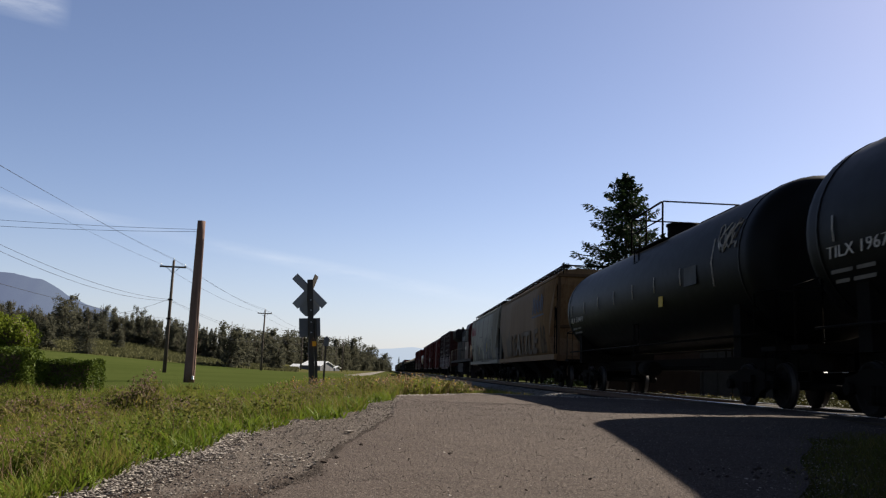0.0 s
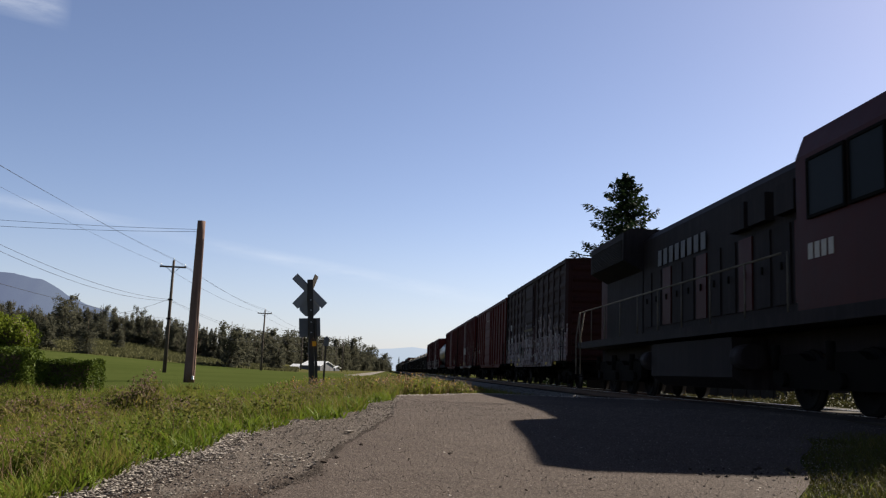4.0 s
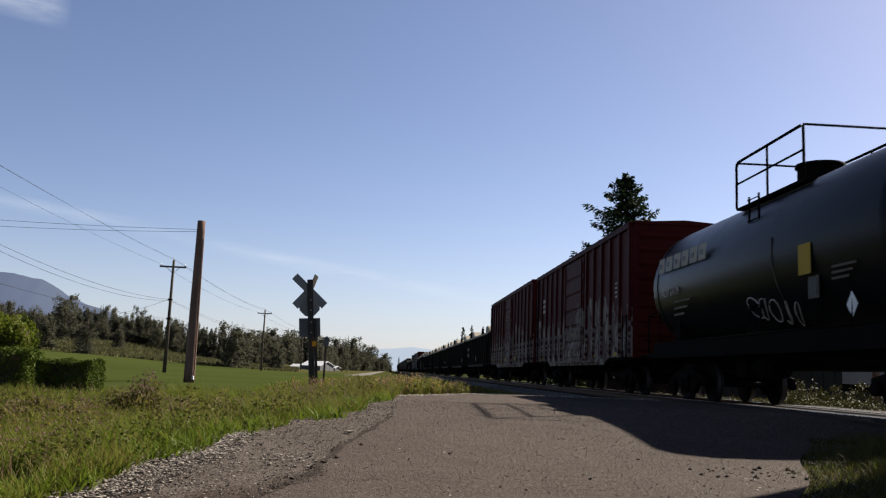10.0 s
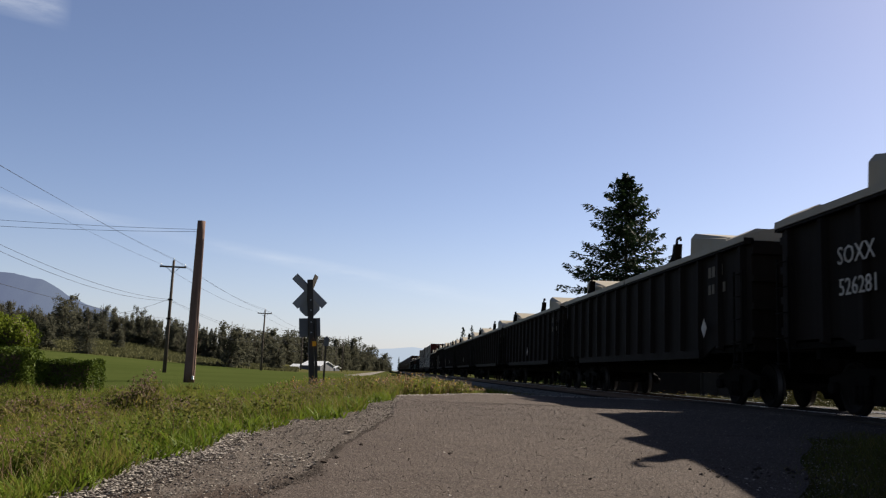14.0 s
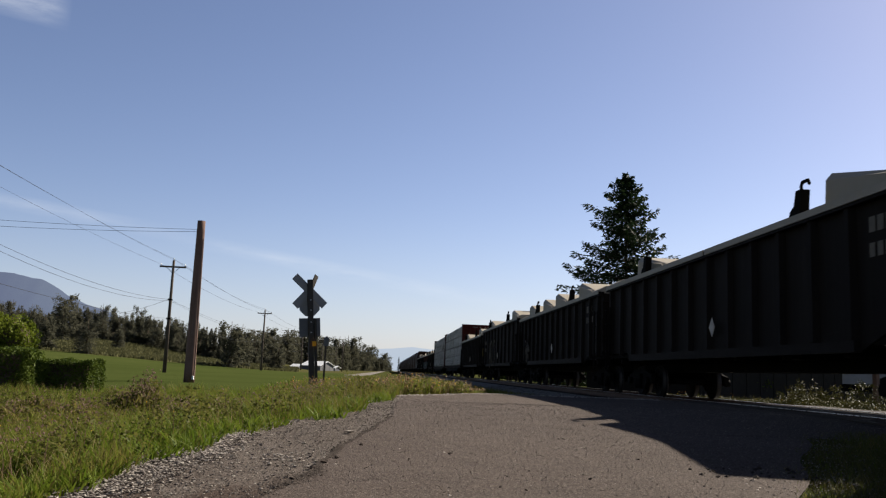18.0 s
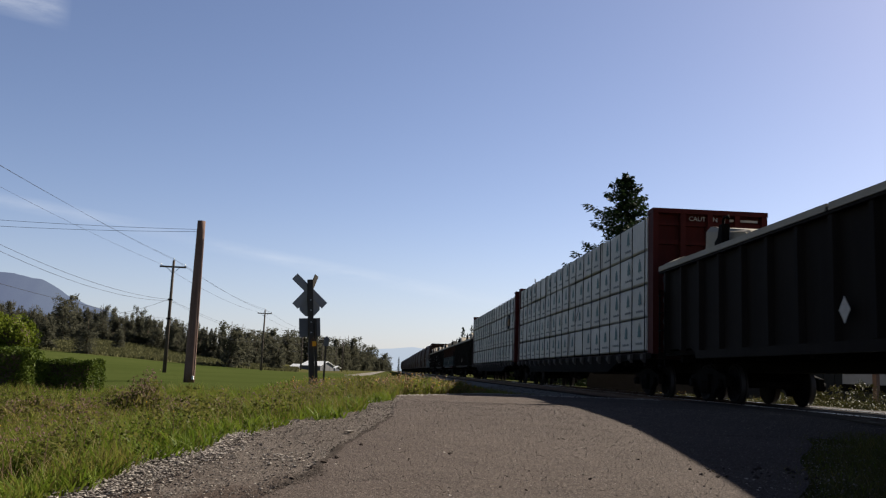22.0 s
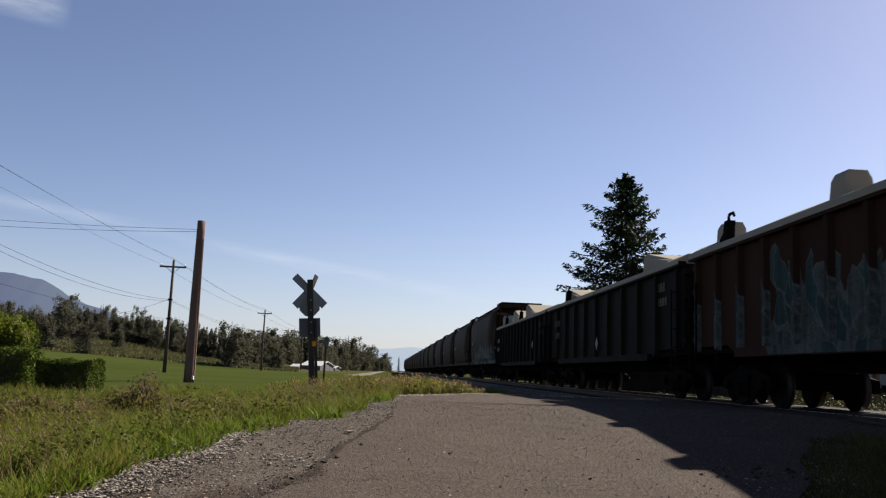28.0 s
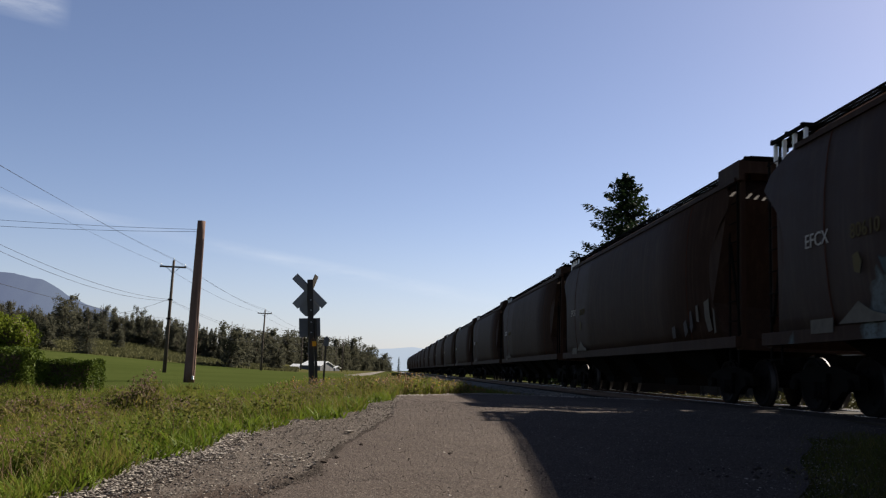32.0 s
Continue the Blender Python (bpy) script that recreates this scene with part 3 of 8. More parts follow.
def gz(x, y):
    z = road_z(y) - 0.03
    # a shallow ditch beside the shoulder, then the field, which rises a little far off
    edge = grass_left(y) if y < 16 else 0.2 - 0.08 * (y - 16)
    left = smooth(edge + 0.1, edge - 3.2, x)
    low = lerp(-0.72, -0.46, smooth(30.0, 42.0, y)) + 0.05 * noise.noise((x * .3, y * .3, 1))
    z = lerp(z, low + 0.038 * max(0.0, min(230.0, y - 70.0)) * smooth(-10.0, -82.0, x), left)
    beyond = smooth(5.3, 6.2, x)
    z = lerp(z, -0.38, beyond * (1.0 - smooth(60, 300, y)))
    return z


# ---- the ground, road and line ----
def steps(marks):
    """Grid lines: (start, end, count) stretches strung together."""
    out = []
    for a, b, k in marks:
        out += [a + (b - a) * i / k for i in range(k)]
    return out + [marks[-1][1]]


def sheet(name, xs, ys, height, material, label, category, keep=None, kind="structure"):
    verts = [(x, y, height(x, y)) for y in ys for x in xs]
    w = len(xs)
    faces = []
    for j in range(len(ys) - 1):
        for i in range(w - 1):
            if keep is None or keep((xs[i] + xs[i + 1]) / 2, (ys[j] + ys[j + 1]) / 2):
                faces.append((j * w + i, j * w + i + 1, (j + 1) * w + i + 1, (j + 1) * w + i))
    ob = new(name, flat_mesh(name, verts, faces, material, True))
    return tagged(ob, label, category, kind=kind)


XS = steps([(-4400, -600, 5), (-600, -100, 8), (-100, -20, 10), (-20, -8, 10), (-8, 12, 50), (12, 40, 10), (40, 200, 8), (200, 4400, 6)])
YS = steps([(-400, -20, 4), (-20, -1, 10), (-1, 26, 68), (26, 80, 18), (80, 600, 20), (600, 4600, 8)])
sheet("ground", XS, YS, gz, "soil", "grassy verge and flat green farm field", "ground")


def road_far(x):
    return min(20.2, 15.7 + 2.1 * max(0.0, x)) + 0.10 * math.sin(x * 2.9)


def road_near(x):
    """The near edge of the side road where it runs up to the rails."""
    return 9.65 + 0.55 * smooth(4.4, 5.4, x) + 0.08 * math.sin(x * 4.0)


RY = steps([(-12.0, -1.0, 13), (-1.0, 3.0, 14), (3.0, 16.2, 110), (16.2, 20.6, 30)])


def crown(x, y):
    return road_z(y) + 0.012 + 0.010 * noise.noise((x * 0.9, y * 0.9, 0)) + 0.004 * noise.noise((x * 4, y * 4, 3))


def road_sheet():
    """The asphalt, its columns running along its own worn edge."""
    us = steps([(0, 1, 90)])
    verts, faces = [], []
    for y in RY:
        for u in us:
            x = lerp(road_left(y), road_right(y) + .05 * math.sin(y * 3.1), u)
            verts.append((x, y, crown(x, y)))
    w = len(us)
    for j in range(len(RY) - 1):
        for i in range(w - 1):
            k = j * w + i
            if verts[k + w][1] < road_far(verts[k + w][0]) + .02:
                faces.append((k, k + 1, k + w + 1, k + w))
    tagged(new("road", flat_mesh("road", verts, faces, "asphalt", True)), "worn grey chip-sealed asphalt road up to the crossing", "road", kind="structure")


road_sheet()
def shoulder_sheet():
    """Packed grit from the grass to the asphalt, and round the far end of it."""
    verts, faces = [], []
    us = steps([(0, 1, 16)])
    w = len(us)

    def grit(x, y):
        return crown(x, y) - 0.014 + 0.012 * noise.noise((x * 5, y * 5, 1))

    rows = [y for y in RY if y < 15.9]
    for y in rows:
        for u in us:
            x = lerp(grass_left(y) - .25, road_left(y) + .35, u)
            verts.append((x, y, grit(x, y)))
    o = len(verts)
    xs = steps([(0.0, 6.4, 50)])
    for x in xs:
        for u in us:
            y = lerp(road_far(x) - .7, road_far(x) + .5, u)
            verts.append((x, y, grit(x, y)))
    for base, n in ((0, len(rows)), (o, len(xs))):
        for j in range(n - 1):
            for i in range(w - 1):
                k = base + j * w + i
                q = (k, k + 1, k + w + 1, k + w)
                faces.append(q if base == 0 else q[::-1])
    tagged(new("gravel_shoulder", flat_mesh("gravel_shoulder", verts, faces, "shoulder", True)), "dusty gravel shoulder between asphalt and grass", "shoulder", kind="structure")


shoulder_sheet()


def rough_stone(bm, x, y, z, r, rnd):
    """A chipped stone."""
    top = bm.verts.new((x + rnd.uniform(-.3, .3) * r, y + rnd.uniform(-.3, .3) * r, z + r * rnd.uniform(.5, .9)))
    k = 5
    a0 = rnd.uniform(0, 6.28)
    ring = [bm.verts.new((x + r * rnd.uniform(.7, 1.15) * math.cos(a0 + 6.283 * i / k), y + r * rnd.uniform(.7, 1.15) * math.sin(a0 + 6.283 * i / k), z + r * rnd.uniform(-.1, .45))) for i in range(k)]
    low = bm.verts.new((x, y, z - r * .5))
    for i in range(k):
        bm.faces.new((top, ring[i], ring[(i + 1) % k]))
        bm.faces.new((low, ring[(i + 1) % k], ring[i]))


def stones():
    rnd = random.Random(11)
    verts, faces = [], []

    def stone(x, y, z, r):
        k = 5
        o = len(verts)
        a0 = rnd.uniform(0, 6.28)
        verts.append((x + rnd.uniform(-.3, .3) * r, y + rnd.uniform(-.3, .3) * r, z + r * rnd.uniform(.35, .65)))
        for i in range(k):
            q = r * rnd.uniform(.7, 1.15)
            verts.append((x + q * math.cos(a0 + 6.283 * i / k), y + q * math.sin(a0 + 6.283 * i / k), z + r * rnd.uniform(-.1, .4)))
        verts.append((x, y, z - r * .5))
        for i in range(k):
            faces.append((o, o + 1 + i, o + 1 + (i + 1) % k))
            faces.append((o + k + 1, o + 1 + (i + 1) % k, o + 1 + i))

    # thick along the grass edge, thinner towards the asphalt
    for _ in range(9000):
        y = 3.5 + 12.3 * rnd.random() ** 1.9
        a, b = grass_left(y) - 0.1, road_left(y) + 0.3
        t = rnd.random() ** 2.6
        if y > 7.2 and rnd.random() < 0.35 + .35 * smooth(7.2, 9.5, y):
            continue
        if t > .3 and (noise.noise((y * 1.4, t * 3, 2)) < .2 or rnd.random() < .4):
            continue
        x = lerp(a, b, t)
        stone(x, y, crown(x, y) - 0.012, rnd.uniform(0.006, 0.020) * (1.0 - 0.55 * t) * (1.4 if rnd.random() < 0.06 else 1))
    # a thick drift of coarse rock at the foot of the grass
    for _ in range(7000):
        y = rnd.uniform(4.3, 8.2)
        x = grass_left(y) - .02 + abs(rnd.gauss(0, .24)) * smooth(10.0, 5.6, y)
        stone(x, y, crown(x, y) - 0.012 + .02 * rnd.random(), rnd.uniform(0.005, 0.014) * (1.7 if rnd.random() < .06 else 1))
    # pale pebbles strewn over the grit, in patches
    for _ in range(2600):
        y = 4.8 + 7 * rnd.random() ** 1.3
        t = rnd.random()
        x = lerp(grass_left(y), road_left(y) + .15, t)
        if noise.noise((x * 2.2, y * 1.6, 9)) < -.05 and rnd.random() < .75:
            continue
        stone(x, y, crown(x, y) - 0.010, rnd.uniform(0.004, 0.011) * (1.7 if rnd.random() < .05 else 1))
    # a loose heap of broken stone by the ravelled corner, and single larger stones
    for _ in range(90):
        x, y = rnd.gauss(-.68, .17), rnd.gauss(6.85, .18)
        stone(x, y, crown(x, y) - 0.004, rnd.uniform(0.006, 0.017) * (1.5 if rnd.random() < .1 else 1))
    for _ in range(26):
        y = 4.9 + 3.4 * rnd.random()
        x = lerp(grass_left(y), road_left(y), rnd.random())
        stone(x, y, crown(x, y) - 0.004, rnd.uniform(0.014, 0.026))
    # crumbled edge where the road bends towards the rails
    for _ in range(70):
        y = rnd.uniform(5.7, 7.0)
        x = 2.55 + 0.50 * (y - 5.97) + rnd.gauss(0, .16)
        stone(x, y, crown(x, y) - 0.004, rnd.uniform(0.006, 0.020))
    # the far crest and odd stones on the asphalt
    for _ in range(2600):
        x = rnd.uniform(-0.4, 6.2)
        y = road_far(x) + rnd.gauss(-0.25, 0.22)
        stone(x, y, crown(x, min(y, 20.5)) - 0.008, rnd.uniform(0.012, 0.035))
    for _ in range(620):
        x, y = rnd.uniform(-1.5, 6), 4.8 + 10 * rnd.random() ** 1.4
        stone(x, y, crown(x, y) - 0.002, rnd.uniform(0.004, 0.013) * (1.5 if rnd.random() < .05 else 1))
    ob = new("gravel", flat_mesh("gravel", verts, faces, "gravel"))
    tagged(ob, "loose pale crushed stone along the road edge", "gravel", kind="stuff")


stones()


def road_chips():
    """Coarse grains standing proud of the worn asphalt and the grit beside it."""
    rnd = random.Random(12)
    verts, faces = [], []
    for _ in range(52000):
        y = 4.6 + 9.4 * rnd.random() ** 1.5
        x = lerp(grass_left(y) + .1, min(6.2, 2.6 + .62 * y), rnd.random())
        r = rnd.uniform(.0025, .0062) * (1.7 if rnd.random() < .05 else 1) * (1 + .05 * y)
        o, a0, z = len(verts), rnd.uniform(0, 6.28), crown(x, y) - .001
        verts.append((x, y, z + r * rnd.uniform(.3, .95)))
        for i in range(4):
            q = r * rnd.uniform(.7, 1.2)
            verts.append((x + q * math.cos(a0 + 1.571 * i), y + q * math.sin(a0 + 1.571 * i), z - .002))
        for i in range(4):
            faces.append((o, o + 1 + i, o + 1 + (i + 1) % 4))
    tagged(new("asphalt_chips", flat_mesh("asphalt_chips", verts, faces, "chips")), "fine light and dark stone chips in the asphalt", "road surface", kind="stuff")


road_chips()


def dark_clods():
    """Broken lumps of asphalt along the crumbling edge, and the odd loose stone."""
    rnd = random.Random(4)
    for x, y, r in ((-0.43, 6.69, .034), (-0.50, 6.45, .030), (-0.60, 6.05, .026), (-0.36, 6.9, .022), (-0.19, 7.63, .022), (0.54, 7.32, .020), (0.2, 7.0, .012), (1.48, 6.35, .018), (-0.33, 8.41, .055), (0.95, 5.9, 0.012), (2.1, 7.3, 0.014)) + tuple((2.35 + .95 * rnd.random(), 6.55 + .55 * rnd.random(), rnd.uniform(.010, .030)) for _ in range(26)):
        bm = B()
        rough_stone(bm, 0, 0, 0, r, rnd)
        if r > .05:
            bmesh.ops.scale(bm, vec=(1.1, 1, .45), verts=bm.verts[:])
        pale = abs(r - .055) < .001
        ob = part("stone" if pale else "asphalt_clod", bm, "gravel" if pale else "clod", None, at=pose(x, y, crown(x, y) + 0.002, 0, 0, rnd.uniform(0, 360)))
        tagged(ob, "pale flat stone lying on the road edge" if pale else "dark broken lump of asphalt on the road edge", "stone", "loose lumps on the road")


dark_clods()


def tar_edge():
    """The dark ravelled lip of the asphalt: flat flakes of tar, thick at the broken corner and thinning away."""
    rnd = random.Random(15)
    verts, faces = [], []
    for _ in range(2600):
        y = 5.0 + 4.9 * rnd.random() ** 1.15
        wide = .010 + .05 * smooth(7.0, 5.5, y) + .008 * noise.noise((y * 1.7, 2, 0))
        if rnd.random() < smooth(7.5, 10.0, y) * .8 or rnd.random() < smooth(6.05, 5.6, y) * .92 or noise.noise((y * 2.6, 7, 1)) < -.30:
            continue
        x = road_left(y) - .012 + rnd.gauss(0, wide) - .10 * smooth(6.4, 5.2, y) * abs(rnd.gauss(0, 1))
        r, a0, z, o = rnd.uniform(.004, .012), rnd.uniform(0, 6.28), crown(x, y), len(verts)
        verts.append((x, y, z + .004 + .25 * r))
        for k in range(5):
            q = r * rnd.uniform(.6, 1.4)
            verts.append((x + q * math.cos(a0 + 1.2566 * k), y + 1.5 * q * math.sin(a0 + 1.2566 * k), z + .001))
        for k in range(5):
            faces.append((o, o + 1 + k, o + 1 + (k + 1) % 5))
    tagged(new("asphalt_edge", flat_mesh("asphalt_edge", verts, faces, "tar", True)), "dark ravelled flakes along the worn asphalt edge", "road edge", kind="stuff")


tar_edge()


# dark crumbs of tar along the broken edge
def seam():
    rnd = random.Random(9)
    verts, faces = [], []
    for _ in range(640):
        y = 5.0 + 5.5 * rnd.random() ** 1.6
        x = road_left(y) + rnd.gauss(-.015, .03 + .05 * smooth(7.5, 5.8, y))
        if rnd.random() < .25:
            y = 4.8 + 9 * rnd.random() ** 1.4
            x = rnd.uniform(road_left(y), 5.5)
        elif noise.noise((0, y * 1.8, 5)) < -.15:
            continue
        r = rnd.uniform(.003, .009) * (2.0 if rnd.random() < .05 else 1)
        z, o, a0 = crown(x, y), len(verts), rnd.uniform(0, 6.28)
        verts.append((x, y, z + r * .7))
        for i in range(4):
            q = r * rnd.uniform(.8, 1.5)
            verts.append((x + q * math.cos(a0 + 1.571 * i), y + q * math.sin(a0 + 1.571 * i), z - .003))
        for i in range(4):
            faces.append((o, o + 1 + i, o + 1 + (i + 1) % 4))
    tagged(new("tar_crumbs", flat_mesh("tar_crumbs", verts, faces, "tie")), "dark tar crumbs along the broken asphalt edge", "road edge", kind="stuff")


seam()


def railway():
    # ballast bed
    pts = [(-3.2, -0.42), (-1.75, -0.19), (1.75, -0.19), (3.2, -0.42), (3.2, -0.7), (-3.2, -0.7)]
    ys = steps([(-120, 0, 12), (0, 60, 60), (60, 900, 40)])
    verts, faces = [], []
    for y in ys:
        for x, z in pts:
            verts.append((TRACK_X + x, y, z - (0.0 if z < -0.5 else 0.03 * abs(noise.noise((x * 3, y, 2))))))
    for j in range(len(ys) - 1):
        for i in range(5):
            faces.append((j * 6 + i, j * 6 + i + 1, j * 6 + 7 + i, j * 6 + 6 + i))
    bed = tagged(new("ballast_bed", flat_mesh("ballast_bed", verts, faces, "ballast")), "grey crushed rock bed of the railway line", "ballast", kind="structure")
    rnd = random.Random(3)
    verts, faces = [], []
    for _ in range(9000):
        y = 4 + 46 * rnd.random() ** 1.3
        x = rnd.choice((rnd.uniform(-3.1, -1.5), rnd.uniform(1.3, 3.3)))
        if 9.5 < y < 20.2:
            continue
        z = -0.19 if abs(x) < 1.75 else -0.19 - 0.23 * (abs(x) - 1.75) / 1.45
        r = rnd.uniform(0.02, 0.05)
        o = len(verts)
        a0 = rnd.uniform(0, 6.28)
        verts.append((TRACK_X + x, y, z + r * .8))
        for i in range(4):
            verts.append((TRACK_X + x + r * math.cos(a0 + 1.571 * i), y + r * math.sin(a0 + 1.571 * i), z + r * rnd.uniform(-.2, .3)))
        for i in range(4):
            faces.append((o, o + 1 + i, o + 1 + (i + 1) % 4))
    tagged(new("ballast_stones", flat_mesh("ballast_stones", verts, faces, "ballast")), "loose ballast stones on the shoulder of the line", "ballast", kind="stuff")
    # rails, each with foot, web and a polished head
    for side in (-0.753, 0.753):
        rail = thing("rail", pose(TRACK_X + side, 0, 0), "rusty steel rail with a polished running surface", "rail", "rails of the line", "structure")
        bm = B()
        prof_y(bm, [(-.07, -.172), (.07, -.172), (.07, -.16), (.012, -.14), (.010, -.05), (.036, -.035), (.036, -.006), (-.036, -.006), (-.036, -.035), (-.010, -.05), (-.012, -.14), (-.07, -.16)], -120, 900)
        part("rail_web", bm, "rail", rail)
        bm = B()
        prof_y(bm, [(-.034, -.006), (.034, -.006), (.030, 0), (-.030, 0)], -120, 900)
        part("rail_head", bm, "rail_top", rail)
    # ties
    bm = B()
    box(bm, -1.3, 1.3, -.11, .11, -0.36, -.172)
    first = part("tie", bm, "tie", bed, at=pose(TRACK_X, 0, 0))
    y = 1.0
    while y < 150:
        part("tie", first.data, "tie", bed, at=pose(TRACK_X + rnd.uniform(-.03, .03), y, 0, 0, 0, rnd.uniform(-1, 1)))
        y += 0.53
    # crossing panels between and beside the rails
    crossing = thing("crossing_deck", pose(TRACK_X, 14.9, 0), "dark timber planks of the level crossing between the rails", "crossing", "", "structure")
    for x0, x1 in ((-1.75, -1.42), (-1.41, -1.1), (-1.09, -.80), (-.64, -.35), (-.34, -.02), (-.01, .31), (.32, .64), (.80, 1.09), (1.1, 1.41), (1.42, 1.75)):
        bm = B()
        box(bm, x0, x1, -5.2, 5.2, -.17, -.012)
        part("plank", bm, "tie", crossing)


railway()

# the side road goes on beyond the line
sheet("road_beyond", steps([(9.95, 30, 30)]), steps([(9.7, 17.6, 20)]), lambda x, y: lerp(-0.012, -0.36, smooth(10.2, 16, x)) + 0.004 * noise.noise((x * 3, y * 3, 0)), "asphalt", "grey asphalt of the side road beyond the rails", "road")


def far_road():
    """A pale gravel lane beside the line, seen in the distance."""
    verts, faces = [], []
    ys = steps([(105, 700, 60)])
    for y in ys:
        for x in (-5.6 + 0.004 * y, -2.7 + 0.003 * y):
            verts.append((x, y, gz(x, y) + 0.04))
    for i in range(len(ys) - 1):
        faces.append((2 * i, 2 * i + 1, 2 * i + 3, 2 * i + 2))
    tagged(new("lane", flat_mesh("lane", verts, faces, "lane_gravel")), "pale gravel lane running beside the railway", "road", kind="structure")


far_road()


# ---- mountains ----
def ridge(name, x0, x1, y, outline, material, label):
    k = 160
    verts, faces = [], []
    for i in range(k + 1):
        x = lerp(x0, x1, i / k)
        h = outline(i / k) * (1 + 0.02 * noise.noise((x * 0.02, 0, 7))) + 6 * noise.noise((x * 0.012, 1, 2))
        for f, back in ((0.0, 0), (0.35, 60), (0.7, 150), (1.0, 260)):
            verts.append((x, y + back + 40 * noise.noise((x * 0.004, f * 3, 4)), -60 + (h + 60) * f))
    for i in range(k):
        for j in range(3):
            faces.append((i * 4 + j, i * 4 + 4 + j, i * 4 + 5 + j, i * 4 + 1 + j))
    tagged(new(name, flat_mesh(name, verts, faces, material, True)), label, "mountain", kind="structure")


def left_mountain(t):
    ratio = lerp(-2600, -700, t) / 3530
    return 3530 * along(((-.75, .105), (-.435, .0945), (-.41, .0905), (-.391, .0844), (-.371, .0707), (-.349, .0622), (-.327, .0568), (-.308, .0481), (-.26, .030), (-.2, .012)), ratio)


def far_ridge(t):
    return 30 + 60 * math.exp(-((t - 0.46) / 0.16) ** 2) + 38 * math.exp(-((t - 0.54) / 0.07) ** 2) + 40 * math.exp(-((t - 0.75) / 0.12) ** 2) + 45 * math.exp(-((t - 0.22) / 0.08) ** 2)


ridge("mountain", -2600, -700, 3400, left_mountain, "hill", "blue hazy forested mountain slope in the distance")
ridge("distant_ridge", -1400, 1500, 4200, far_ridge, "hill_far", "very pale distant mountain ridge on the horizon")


# ---- trees ----
def leaf_cloud(verts, faces, c, rad, count, size, rnd, squash=1.0):
    for _ in range(count):
        while True:
            d = Vector((rnd.uniform(-1, 1), rnd.uniform(-1, 1), rnd.uniform(-1, 1)))
            if 0.25 < d.length < 1:
                break
        p = Vector(c) + Vector((d.x * rad, d.y * rad, d.z * rad * squash))
        a = Vector((rnd.gauss(0, 1), rnd.gauss(0, 1), rnd.gauss(0, .6))).normalized() * size * rnd.uniform(.6, 1.3)
        b = a.cross(Vector((rnd.gauss(0, 1), rnd.gauss(0, 1), rnd.gauss(0, 1)))).normalized() * size * rnd.uniform(.35, .7)
        o = len(verts)
        verts += [p - a, p + b, p + a, p - b]
        faces.append((o, o + 1, o + 2, o + 3))


def broad_tree(seed, height, spread, lean=0.0, size=0.35):
    """Meshes of a tall cottonwood: trunk with limbs, and a ragged upright crown of leaf clumps."""
    rnd = random.Random(seed)
    bm = B()
    tube(bm, [(0, 0, -1), (0.1, 0, height * .3), (lean, 0.2, height * .65), (lean * 1.5, 0, height * .95)], height * .016, 6, 0.04)
    verts, faces = [], []
    tops = [(rnd.uniform(-.6, .6) * spread, rnd.uniform(-.6, .6) * spread, rnd.uniform(.62, 1.0)) for _ in range(5)]
    for i in range(130):
        tx, ty, th = rnd.choice(tops)
        f = rnd.uniform(.0, 1.0) ** .85
        w = spread * (1.0 - .55 * f * f) * rnd.uniform(.1, .9)
        a = rnd.uniform(0, 6.283)
        base = Vector((lean * f, 0, height * f * th * .9))
        tip = Vector((tx * f + w * math.cos(a) + lean * f, ty * f + w * math.sin(a), height * f * th))
        if i < 12:
            tube(bm, [base - Vector((0, 0, height * .08)), tip], height * .005, 4, 0.03)
        leaf_cloud(verts, faces, tip, spread * rnd.uniform(.14, .34), 26, size * rnd.uniform(.4, .9), rnd, 1.7)
    trunk = bpy.data.meshes.new("trunk")
    bm.to_mesh(trunk)
    bm.free()
    trunk.materials.append(M["bark"])
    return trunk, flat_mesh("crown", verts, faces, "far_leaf")


